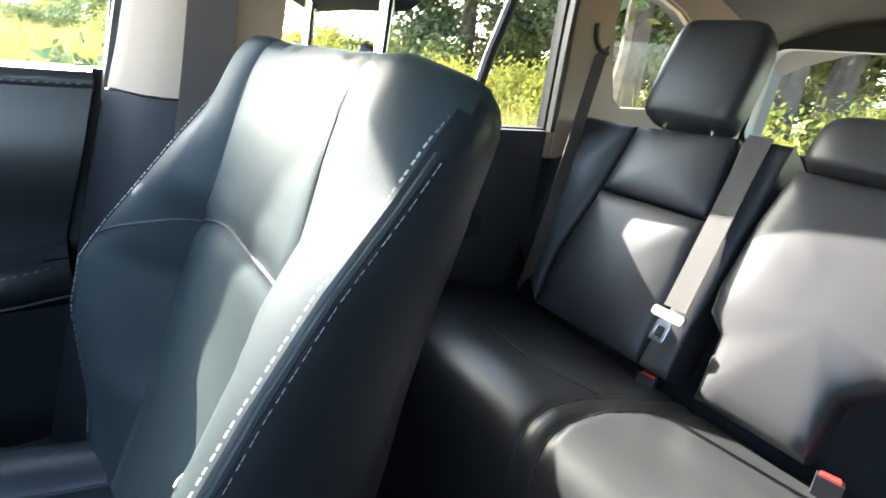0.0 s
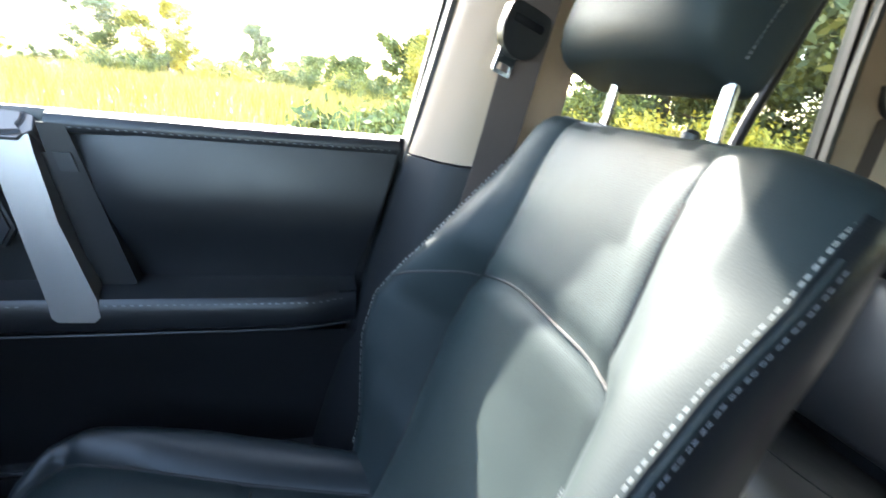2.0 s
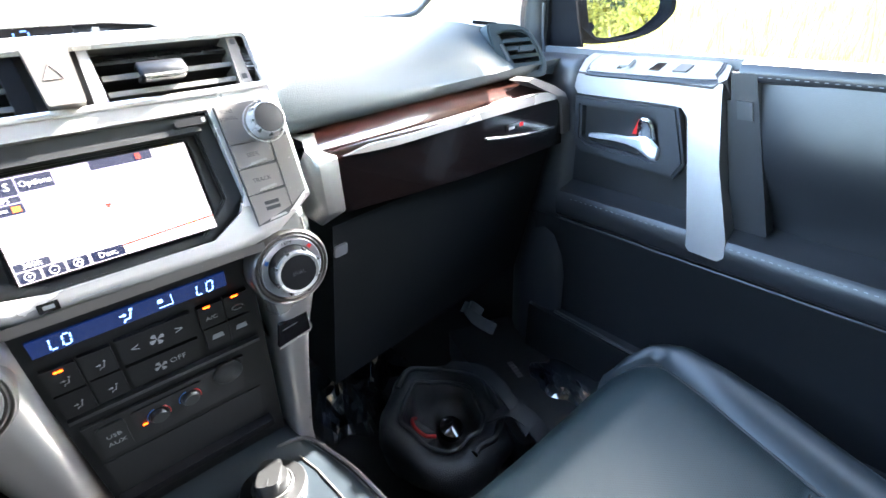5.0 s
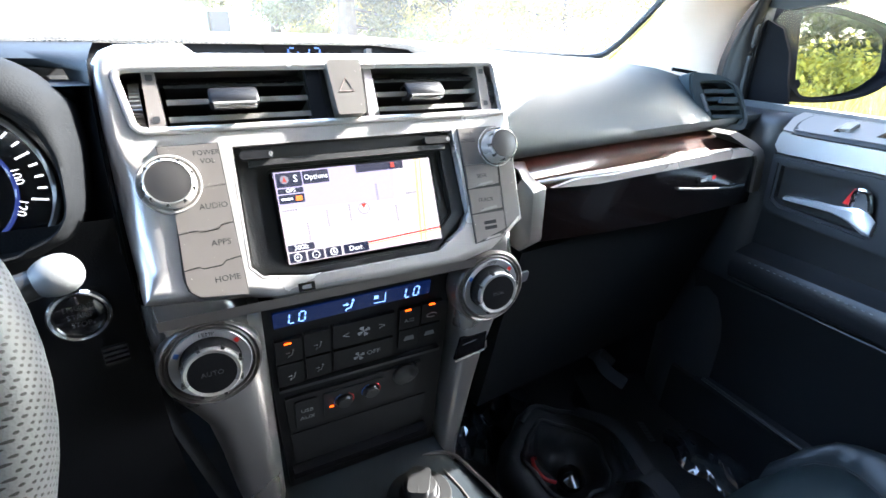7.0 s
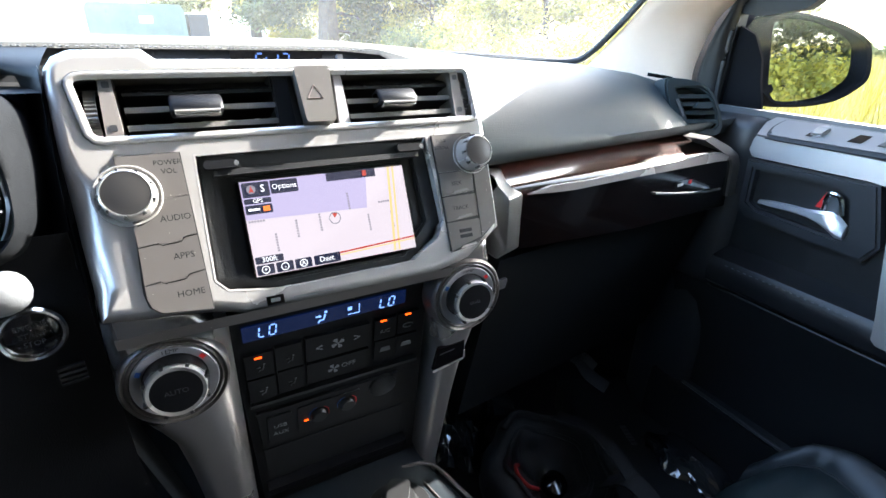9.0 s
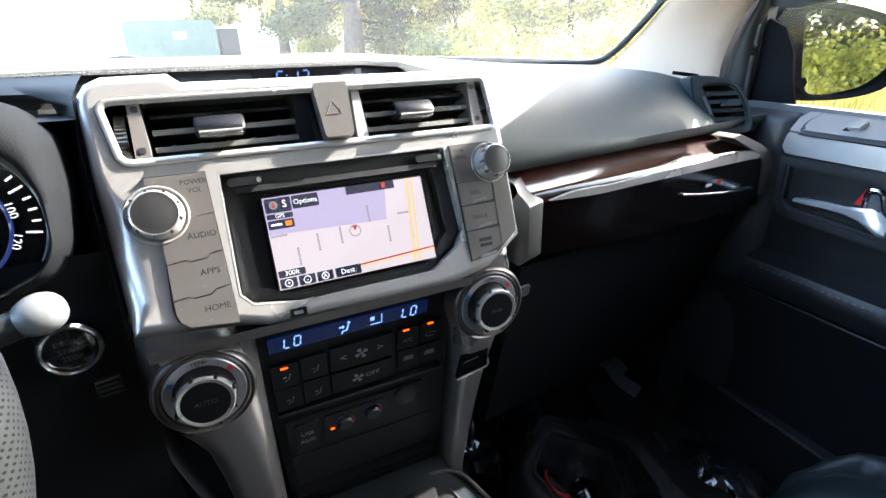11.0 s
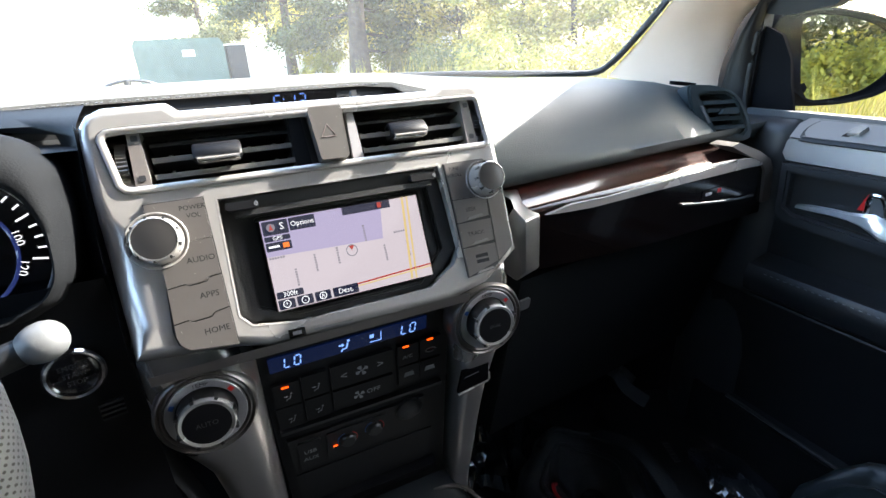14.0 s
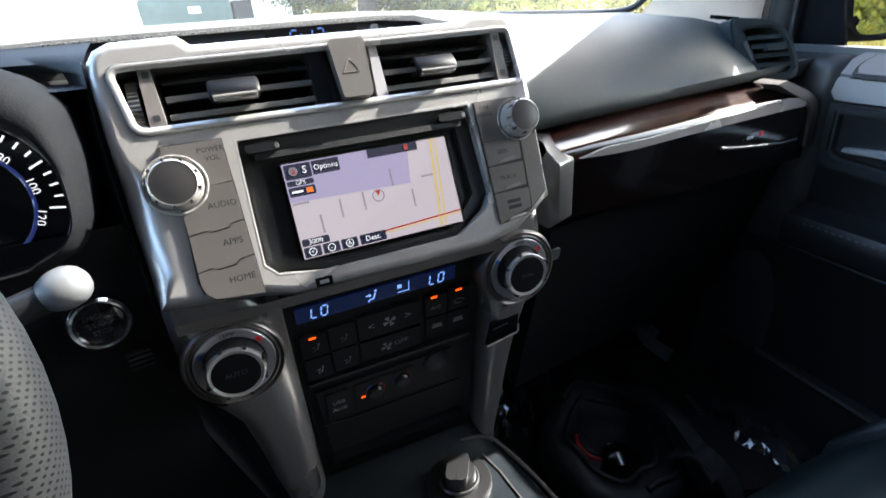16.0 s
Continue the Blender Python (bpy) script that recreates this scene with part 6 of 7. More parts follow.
part("hub", lathe(WHP, 0, 0, [(0.075, -0.05), (0.08, -0.02), (0.07, 0.0), (0.05, 0.012), (0.001, 0.016)], 32), BLACK, wheel)
for a_ in (0, 180, 270):
    c, q = math.cos(radians(a_)), math.sin(radians(a_))
    part("spoke", prism(Plane(WHP(0, 0, -0.012), WHP.u * c + WHP.v * q, WHP.u * -q + WHP.v * c), [(0.06, -0.03), (0.168, -0.018), (0.168, 0.018), (0.06, 0.03)], -0.012, 0.004, 0.004), DARK, wheel)
part("column", tube([WHP(0, 0, -0.04), (-0.388, 0.05, 0.98)], 0.04, 16), BLACK, wheel)

# ---------------------------------------------------------------- front passenger seat
SEAT = Plane((0.352, -0.687, 1.0), (-1, 0, 0), (0, -0.4313, 0.9022))   # u towards the driver, d towards the windscreen


def edge_depth(v):
    return interp(v, [(-0.34, -0.02), (-0.27, 0.0), (-0.21, 0.030), (-0.16, 0.054), (-0.10, 0.066), (-0.05, 0.058), (0.06, 0.034), (0.18, 0.002), (0.22, -0.01)])


def half_width(v):
    return interp(v, [(-0.34, 0.20), (-0.24, 0.212), (-0.17, 0.222), (-0.11, 0.226), (-0.06, 0.218), (0.0, 0.206), (0.06, 0.199), (0.12, 0.196), (0.18, 0.189), (0.22, 0.175)])


SEAT_MID = -0.012


def seam_u(v):
    return interp(v, [(-0.34, 0.100), (-0.218, 0.118), (-0.178, 0.136), (-0.08, 0.158), (-0.003, 0.136), (0.03, 0.116), (0.065, 0.113), (0.12, 0.107), (0.19, 0.105)])


def panel_depth(u, v):
    """The padded centre: lumbar bulge below, hollow in the middle, forward again at the top."""
    d = interp(v, [(-0.34, -0.030), (-0.20, -0.026), (-0.12, -0.021), (-0.06, -0.015), (-0.02, -0.008), (0.02, -0.001), (0.06, 0.003), (0.12, 0.012), (0.16, 0.016), (0.20, 0.016)])
    return d - 0.004 * (u / 0.12) ** 2


def front_depth(u, v):
    """How far the front of the backrest stands out at (u, v)."""
    a, w, s = abs(u - SEAT_MID), half_width(v) + (SEAT_MID if u < SEAT_MID else -SEAT_MID), seam_u(v)
    if a <= s:
        groove = 0.006 * math.exp(-((v - arch(u)) / 0.012) ** 2)
        return panel_depth(u, v) - groove + 0.008 * ease((a - s + 0.035) / 0.035) - 0.005 * math.exp(-((s - a) / 0.006) ** 2)
    t = (a - s) / (w - s)
    base, top = panel_depth(s, v) + 0.008, edge_depth(v)
    rise = max(top, base + 0.006)
    return base - 0.005 * math.exp(-(t / 0.08) ** 2) + (rise - base) * math.sin(math.pi / 2 * min(1.0, t)) ** 0.9 + 0.006 * math.sin(math.pi * t) - max(0.0, rise - top) * t ** 2.5


def arch(u):
    return 0.019 - 1.6 * max(0.0, abs(u - 0.01) - 0.04) ** 2


def backrest_ring(v, shrink=1.0, sink=0.0):
    w, e, s = half_width(v), edge_depth(v), seam_u(v)
    k = interp(v, [(-0.34, -0.112), (-0.05, -0.100), (0.10, -0.080), (0.20, -0.062)])
    us = [-w * q for q in (1.0, 0.985, 0.95, 0.91, 0.87, 0.83, 0.79)] + [SEAT_MID - s - 0.004, SEAT_MID - s, SEAT_MID - s + 0.004]
    us = us + [SEAT_MID - s + (2 * s) * q / 10 for q in range(1, 10)] + [SEAT_MID + s - 0.004, SEAT_MID + s, SEAT_MID + s + 0.004] + [w * q for q in (0.76, 0.80, 0.84, 0.90, 0.95, 0.985, 1.0)]
    us = sorted(us)
    ring = [(u, front_depth(u, v)) for u in us]
    ring += [(w + 0.004, e - 0.008), (w + 0.005, e - 0.3 * (e - k)), (w - 0.004, e - 0.62 * (e - k)), (w - 0.026, e - 0.86 * (e - k)), (w - 0.07, k + 0.004), (0.06, k), (-0.06, k), (-w + 0.07, k + 0.004), (-w + 0.026, e - 0.86 * (e - k)), (-w + 0.004, e - 0.62 * (e - k)), (-w - 0.005, e - 0.3 * (e - k)), (-w - 0.004, e - 0.008)]
    return [SEAT(u * shrink, v, -0.035 + (d + 0.035) * (shrink if sink == 0 else sink)) for u, d in ring], len(us)


def front_seat():
    seat = thing("car_seat", (0.352, -0.45, 0.42), "black leather front passenger seat with perforated centre and pale stitching", "seat")
    vs = [-0.33 + 0.48 * k / 44 for k in range(45)]
    rows, n = [], 0
    for v in vs:
        r, n = backrest_ring(v)
        rows.append(r)
    for v, sh, sk in ((0.165, 0.999, 0.99), (0.178, 0.995, 0.975), (0.188, 0.985, 0.94), (0.196, 0.965, 0.87), (0.2015, 0.93, 0.72), (0.204, 0.86, 0.5), (0.2045, 0.75, 0.3)):
        r, n = backrest_ring(v, sh, sk)
        rows.append(r)
    bm = skin(rows, True, None, True)
    bm.faces.ensure_lookup_table()
    # faces of the perforated centre
    inner = []
    for f in bm.faces:
        c = f.calc_center_median() - SEAT.o
        u, v, d = c.dot(SEAT.u), c.dot(SEAT.v), c.dot(SEAT.n)
        if abs(u - SEAT_MID) < seam_u(v) and d > -0.045 and v < 0.192 and len(f.verts) == 4:
            inner.append(f)
    b2 = bmesh.new()
    vm = {}
    for f in inner:
        b2.faces.new([vm.setdefault(x, b2.verts.new(x.co)) if x not in vm else vm[x] for x in f.verts])
    bmesh.ops.delete(bm, geom=inner, context="FACES")
    outer = []
    for f in bm.faces:
        c = f.calc_center_median() - SEAT.o
        u, v, d = c.dot(SEAT.u), c.dot(SEAT.v), c.dot(SEAT.n)
        if v < 0.19 and (abs(u) > half_width(v) * 1.006 or d < -0.055 or d < edge_depth(v) - 0.028 and abs(u) > half_width(v) * 0.90):
            outer.append(f)
    b3 = bmesh.new()
    vm = {}
    for f in outer:
        for x in f.verts:
            if x not in vm:
                vm[x] = b3.verts.new(x.co)
        b3.faces.new([vm[x] for x in f.verts])
    bmesh.ops.delete(bm, geom=outer, context="FACES")
    back = part("backrest", bm, LEATHER, seat, "black leather backrest with raised side bolsters", angle=60)
    part("centre_panel", b2, PERF_BACK, back, "perforated dark leather panel", angle=60)
    part("side_cover", b3, SHELL, back, "plain black vinyl on sides and back", angle=60)
    for s in (-1, 1):
        part("seam", tube([SEAT(SEAT_MID + s * seam_u(v), v, front_depth(SEAT_MID + s * seam_u(v), v) + 0.0005) for v in vs[4:]], 0.0016, 6), RUBBER, back)
        up = [0.16, 0.17, 0.18, 0.19]
        line = [SEAT(s * half_width(v) * 0.995, v, edge_depth(v) + 0.0022) for v in vs[2:]] + [SEAT(s * half_width(v) * (0.995 - 12 * (v - 0.15) ** 2), v, edge_depth(v) + 0.0022 - 6 * (v - 0.15) ** 2) for v in up]
        part("edge_stitching", stitches(line, 0.0032, 0.0016, 0.0008), THREAD, back, "pale thread along the edge")
        part("piping", tube([SEAT(s * (half_width(v) + 0.003), v, edge_depth(v) - 0.0045) for v in vs], 0.0024, 6), LEATHER, back)
        # second row in darker thread, dimmed because it lies on the side face
        line = [SEAT(s * (half_width(v) + 0.0058), v, edge_depth(v) - 0.0080) for v in vs[2:]]
        part("edge_stitching", stitches(line, 0.0034, 0.0011, 0.0005), THREAD_D, back)
    part("cross_seam", tube([SEAT(u, arch(u), front_depth(u, arch(u)) + 0.001) for u in [SEAT_MID - 0.135 + 0.262 * k / 30 for k in range(31)]], 0.0016, 6), RUBBER, back)
    part("bolster_seam", tube([SEAT(-u, -0.003 - 1.0 * (u - 0.148), front_depth(-u, -0.003 - 1.0 * (u - 0.148)) + 0.0008) for u in [0.148 + 0.068 * k / 10 for k in range(11)]], 0.0014, 6), RUBBER, back)
    loop = smooth_line([(0.196, -0.0500, 0), (0.186, -0.0550, 0), (0.1750, -0.0556, 0), (0.1685, -0.0520, 0), (0.1665, -0.0444, 0), (0.1690, -0.0343, 0)], 1)
    part("tag_stitching", stitches([SEAT(q.x, q.y, front_depth(q.x, q.y) + 0.0012) for q in loop], 0.0026, 0.0010, 0.0007), THREAD, back, "pale thread round the air bag tab")
    # head rest on its two posts
    hr = []
    for v, k, front, rear in ((0.2600, 0.84, 0.30, 0.62), (0.2615, 0.90, 0.46, 0.80), (0.2660, 0.955, 0.62, 0.93), (0.2740, 0.985, 0.78, 1.0), (0.290, 1.0, 0.92, 1.0), (0.315, 1.0, 1.0, 1.0), (0.37, 0.99, 0.98, 0.98), (0.42, 0.96, 0.92, 0.95), (0.442, 0.91, 0.78, 0.85), (0.452, 0.78, 0.5, 0.6)):
        ring = []
        for a in range(48):
            t = 2 * math.pi * a / 48
            cu, cd = math.cos(t), math.sin(t)
            u = math.copysign(abs(cu) ** 0.30, cu) * 0.111 * k
            d = math.copysign(abs(cd) ** 0.42, cd) * 0.052 * (front if cd > 0 else rear)
            ring.append(SEAT(u - 0.050, v - 0.015, 0.025 + d - 0.010 * (u / 0.12) ** 2))
        hr.append(ring)
    head = part("head_rest", skin(hr, True, None, True), LEATHER, seat, "black leather head rest raised on steel posts", angle=60)
    for s in (-1, 1):
        part("seam", tube(smooth_line([SEAT(s * 0.086 - 0.050, 0.2478, 0.036), SEAT(s * 0.096 - 0.050, 0.262, 0.0525), SEAT(s * 0.0980 - 0.050, 0.30, 0.0630), SEAT(s * 0.0970 - 0.050, 0.355, 0.0620), SEAT(s * 0.093 - 0.050, 0.405, 0.057)], 5), 0.0018, 6), RUBBER, head, "raised seam between front and side of the head rest")
        part("stitching", stitches([SEAT(s * 0.1108 - 0.050, 0.262 + 0.004 * k, 0.0125) for k in range(25)], 0.0026, 0.0012, 0.0006), THREAD_D, head)
        part("post", tube([SEAT(s * 0.0755 - 0.0255, 0.190, -0.022), SEAT(s * 0.0725 - 0.0255, 0.28, 0.010)], 0.0058, 12), STEEL, seat, "polished steel head rest post")
        part("post_sleeve", lathe(Plane(SEAT(s * 0.0755 - 0.0255, 0.2055, -0.018), (1, 0, 0), (0, 1, 0.35)), 0, 0, [(0.016, -0.010), (0.016, -0.002), (0.012, 0.002), (0.008, 0.002)], 20), BLACK, seat)
    part("release_button", lathe(Plane(SEAT(0.022, 0.2055, -0.018), (1, 0, 0), (0, 1, 0.35)), 0, 0, [(0.008, -0.004), (0.008, 0.007), (0.005, 0.011)], 14), BLACK, seat)
    # cushion
    def cush_half(y):
        return interp(y, [(-0.68, 0.18), (-0.57, 0.20), (-0.48, 0.228), (-0.37, 0.252), (-0.25, 0.258), (-0.20, 0.235), (-0.165, 0.19)])

    def cush_seam(y):
        return interp(y, [(-0.68, 0.11), (-0.58, 0.118), (-0.434, 0.145), (-0.336, 0.168), (-0.22, 0.198), (-0.16, 0.15)])

    def cush_top(u, y):
        w, s, a = cush_half(y), cush_seam(y), abs(u)
        z = interp(y, [(-0.68, 0.705), (-0.55, 0.712), (-0.434, 0.724), (-0.30, 0.738), (-0.24, 0.738), (-0.20, 0.726), (-0.175, 0.70), (-0.165, 0.67)])
        z -= 0.007 * math.exp(-((y + 0.434) / 0.008) ** 2) * (1 if a < s else 0)
        if a <= s:
            return z - 0.006 * (1 - (a / s) ** 2) - 0.007 * math.exp(-((a - s) / 0.007) ** 2)
        t = (a - s) / (w - s)
        return z - 0.007 * math.exp(-(t / 0.09) ** 2) + 0.022 * math.sin(math.pi * min(1.0, t * 0.85 + 0.02)) ** 0.9 - 0.035 * t ** 4

    rows = []
    ys = [-0.68 + 0.52 * k / 52 for k in range(53)]
    for y in ys:
        w, s = cush_half(y), cush_seam(y)
        us = sorted([x * w for x in (-1, -0.99, -0.96, -0.92, -0.87, -0.82)] + [x * w for x in (1, 0.99, 0.96, 0.92, 0.87, 0.82)] + [-s - 0.005, -s, -s + 0.005, s - 0.005, s, s + 0.005] + [s * k / 6 for k in range(-5, 6)])
        ring = [(0.352 + u, y, cush_top(u, y)) for u in us]
        zb = 0.60
        ring += [(0.352 + w + 0.004, y, cush_top(w, y) - 0.03), (0.352 + w - 0.004, y, zb + 0.02), (0.352 + w - 0.03, y, zb), (0.352 - w + 0.03, y, zb), (0.352 - w + 0.004, y, zb + 0.02), (0.352 - w - 0.004, y, cush_top(-w, y) - 0.03)]
        rows.append(ring)
    bm = skin(rows, True, None, True)
    inner = [f for f in bm.faces if len(f.verts) == 4 and f.calc_center_median().z > 0.66 and abs(f.calc_center_median().x - 0.352) < cush_seam(f.calc_center_median().y)]
    b2 = bmesh.new()
    vm = {}
    for f in inner:
        for x in f.verts:
            if x not in vm:
                vm[x] = b2.verts.new(x.co)
        b2.faces.new([vm[x] for x in f.verts])
    bmesh.ops.delete(bm, geom=inner, context="FACES")
    cushion = part("cushion", bm, CUSHION, seat, "black leather seat cushion with side bolsters", angle=60)
    part("centre_panel", b2, PERF_SEAT, cushion, "perforated dark leather panel", angle=60)
    for s in (-1, 1):
        part("seam", tube([(0.352 + s * cush_seam(y), y, cush_top(s * cush_seam(y), y) + 0.0008) for y in ys[6:-3]], 0.0020, 6), RUBBER, cushion)
    part("cross_seam", tube([(0.352 + u, -0.434, cush_top(u, -0.434) + 0.001) for u in [-0.144 + 0.288 * k / 20 for k in range(21)]], 0.0016, 6), RUBBER, cushion)
    part("edge_stitching", stitches([(0.352 + cush_half(y) * 0.985, y, cush_top(cush_half(y) * 0.985, y) + 0.001) for y in ys[8:-4]], 0.005, 0.0024, 0.0008), THREAD, cushion)
    part("base", box(0.16, 0.56, -0.62, -0.22, 0.46, 0.602, 0.01), BLACK, seat, "black plastic seat base")
    for x in (0.20, 0.50):
        part("rail", box(x - 0.02, x + 0.02, -0.70, -0.15, 0.42, 0.462, 0.004), DARK, seat)
    bk = part("belt_buckle", box(0.562, 0.592, -0.605, -0.575, 0.66, 0.722, 0.006), BLACK, seat)
    part("latch_plate", box(0.566, 0.588, -0.60, -0.585, 0.722, 0.742, 0.003), STEEL, bk)
    return seat


front_seat()

# belt of the front seat: strap, guide loop and tongue on the middle pillar
belt = thing("seat_belt", (0.58, -0.72, 0.45), "brown-grey front seat belt hanging along the beige pillar", "seat belt")
pts = [(0.60, -0.60, 0.55), (0.588, -0.655, 0.80), (0.577, -0.70, 1.02), (0.568, -0.718, 1.12), (0.560, -0.735, 1.24), (0.558, -0.745, 1.30), (0.556, -0.762, 1.40)]
part("strap", ribbon(smooth_line(pts, 5), (-0.004, -0.0235, 0.0), 0.002), WEB, belt)
part("guide_loop", plate(Plane((0.553, -0.775, 1.415), (0.2, -1, 0.2), (0.0, 0.2, 1)), rounded(-0.038, 0.038, -0.03, 0.035, 0.015), [rounded(-0.027, 0.027, -0.019, -0.010, 0.004)], 0.0, 0.014, 0.004), BLACK, belt, "black plastic guide loop")
TP = Plane((0.563, -0.7270, 1.2690), (0.12, -0.94, -0.28), (0.0, -0.28, 0.94))
tg = part("tongue_grip", prism(TP, [(q.x, q.y) for q in smooth_line([(-0.029, 0.022, 0), (-0.022, 0.029, 0), (0.0, 0.030, 0), (0.022, 0.029, 0), (0.029, 0.022, 0), (0.030, 0.0, 0), (0.025, -0.014, 0), (0.013, -0.024, 0), (0.0, -0.027, 0), (-0.013, -0.024, 0), (-0.025, -0.014, 0), (-0.030, 0.0, 0)], 3)], 0.0, 0.014, 0.004, segments=3), BLACK, belt, "black plastic belt tongue grip")
part("slot", prism(TP, rounded(-0.021, 0.021, 0.008, 0.017, 0.003), 0.013, 0.0148, 0.0), GLOSSB, tg)
part("tongue", plate(Plane(TP(-0.006, -0.036, 0.004), TP.u, TP.v), rounded(-0.013, 0.013, -0.014, 0.016, 0.004), [rounded(-0.008, 0.008, -0.009, -0.001, 0.002)], 0.0, 0.003, 0.0006), STEEL, belt, "steel belt tongue")
part("strap_upper", ribbon([(0.556, -0.765, 1.415), (0.575, -0.785, 1.47), (0.59, -0.80, 1.53)], (-0.004, -0.0235, 0.0), 0.002), WEB, belt)

# ---------------------------------------------------------------- rear bench
REAR = Plane((0, -1.39, 0.731), (-1, 0, 0), (0, -0.447, 0.894))
R = lambda x, v, d=0.0: REAR(-x, v, d)


def padded(outline, thick, puff, name, material, parent, label="", inset=0.03):
    """A stuffed panel on the rear backrest: an outline in (x, v) that swells towards its middle."""
    cx, cv = sum(p[0] for p in outline) / len(outline), sum(p[1] for p in outline) / len(outline)
    pts = []
    n = len(outline)
    for k in range(n):
        a, c = Vector((*outline[k], 0)), Vector((*outline[(k + 1) % n], 0))
        m = max(1, int((c - a).length / 0.025))
        pts += [a.lerp(c, j / m) for j in range(m)]
    rows = []
    for k, d in ((1.0, -thick), (1.0, -0.012), (0.995, -0.004), (0.97, 0.002), (0.92, 0.007), (0.8, 0.011), (0.6, 0.015), (0.3, 0.017), (0.05, 0.018)):
        rows.append([R(cx + (p.x - cx) * k, cv + (p.y - cv) * k, d / 0.018 * puff if d > 0 else d) for p in pts])
    return part(name, skin(rows, True, None, True), material, parent, label, angle=60)


bench = thing("bench_seat", (0.0, -1.3, 0.42), "black leather rear bench seat lit by patches of sun", "seat")
padded([(0.585, -0.03), (0.735, 0.10), (0.765, 0.26), (0.745, 0.395), (0.70, 0.412), (0.568, 0.412), (0.575, 0.26), (0.595, 0.10)], 0.12, 0.02, "outer_bolster", LEATHER_SOFT, bench)
padded([(0.325, -0.03), (0.582, -0.03), (0.592, 0.10), (0.573, 0.258), (0.34, 0.262), (0.322, 0.12)], 0.12, 0.022, "lower_backrest", LEATHER_SOFT, bench)
padded([(0.342, 0.266), (0.572, 0.262), (0.565, 0.412), (0.36, 0.425)], 0.12, 0.018, "upper_backrest", LEATHER_SOFT, bench)
padded([(0.268, -0.03), (0.322, -0.03), (0.318, 0.12), (0.335, 0.26), (0.352, 0.43), (0.27, 0.43), (0.272, 0.28)], 0.12, 0.008, "belt_channel", LEATHER_SOFT, bench)
padded([(0.05, -0.03), (0.215, -0.03), (0.228, 0.085), (0.258, 0.115), (0.266, 0.16), (0.264, 0.29), (0.25, 0.392), (-0.08, 0.392), (-0.10, 0.28), (-0.10, 0.12), (0.01, 0.115), (0.05, 0.075)], 0.12, 0.022, "centre_backrest", LEATHER_SOFT, bench)
padded([(-0.70, -0.03), (-0.12, -0.03), (-0.12, 0.42), (-0.68, 0.42)], 0.12, 0.02, "left_backrest", LEATHER_SOFT, bench)
part("back_shell", prism(REAR, rect(-0.74, 0.70, -0.08, 0.40), -0.17, -0.115, 0.01), CARPET, bench)


def rear_head_rest(x0, x1, v0, v1, tilt, label):
    cx, w = (x0 + x1) / 2, (x1 - x0) / 2
    rows = []
    for t, k in ((0, 0.86), (0.04, 0.95), (0.15, 0.99), (0.5, 1.0), (0.8, 0.97), (0.93, 0.92), (0.98, 0.84), (1.0, 0.70)):
        v = v0 + (v1 - v0) * t
        ring = []
        for a in range(32):
            th = 2 * math.pi * a / 32
            c, s = math.cos(th), math.sin(th)
            ring.append(R(cx + math.copysign(abs(c) ** 0.4, c) * w * k, v, 0.0 + tilt * t + math.copysign(abs(s) ** 0.6, s) * 0.05 * k))
        rows.append(ring)
    h = part("head_rest", skin(rows, True, None, True), LEATHER_SOFT, bench, label, angle=60)
    for s in (-0.05, 0.05):
        part("post", tube([R(cx + s, v0 - 0.04, -0.02), R(cx + s, v0 + 0.02, -0.01)], 0.006, 8), STEEL, h)


rear_head_rest(0.372, 0.562, 0.432, 0.625, 0.02, "black leather rear head rest, raised")
rear_head_rest(-0.03, 0.245, 0.392, 0.478, 0.0, "black leather centre head rest, pushed down")
# cushion of the bench
def seam_b(y):
    return interp(-y, [(0.98, 0.256), (1.016, 0.273), (1.05, 0.281), (1.094, 0.281), (1.163, 0.270), (1.30, 0.250)])


def seam_c(y):
    return seam_b(y) - 0.034


def bench_top(x, y):
    yf = -1.0 - 0.03 * ease((abs(x) - 0.45) / 0.25)
    t = (yf - y)
    z = interp(t, [(0.0, 0.700), (0.012, 0.728), (0.035, 0.748), (0.075, 0.757), (0.14, 0.752), (0.22, 0.730), (0.30, 0.702), (0.40, 0.668)])
    return z - 0.004 * math.exp(-((x - seam_b(y)) / 0.006) ** 2) - 0.004 * math.exp(-((x - seam_c(y)) / 0.006) ** 2) + 0.004 * math.sin(x * 9.0) * math.sin(y * 14.0)


rows = []
for x in sorted([-0.70 + 1.42 * k / 60 for k in range(61)] + [0.215 + 0.0035 * k for k in range(22)]):
    yf = -1.0 - 0.03 * ease((abs(x) - 0.45) / 0.25)
    rows.append([(x, yf + 0.035, 0.48), (x, yf + 0.02, 0.60), (x, yf + 0.006, 0.67)] + [(x, yf - t, bench_top(x, yf - t)) for t in (0.0, 0.006, 0.012, 0.022, 0.035, 0.055, 0.075, 0.10, 0.14, 0.18, 0.22, 0.26, 0.30, 0.35, 0.40)] + [(x, yf - 0.41, 0.50)])
cu = part("cushion", skin(rows), BENCHM, bench, "black leather bench cushion, part in bright sun", angle=60)
on = lambda x, y: (x, y, bench_top(x, y) + 0.0008)
for fn in (seam_b, seam_c):
    part("seam", tube([on(fn(y), y) for y in [-1.002 - 0.006 * k for k in range(50)]], 0.0014, 6), RUBBER, cu)
part("seam", tube([on(q.x, q.y) for q in smooth_line([(0.56, -1.172, 0), (0.54, -1.166, 0), (0.438, -1.151, 0), (0.359, -1.152, 0), (0.302, -1.168, 0), (0.272, -1.18, 0)], 8)], 0.0014, 6), LEATHER, cu)
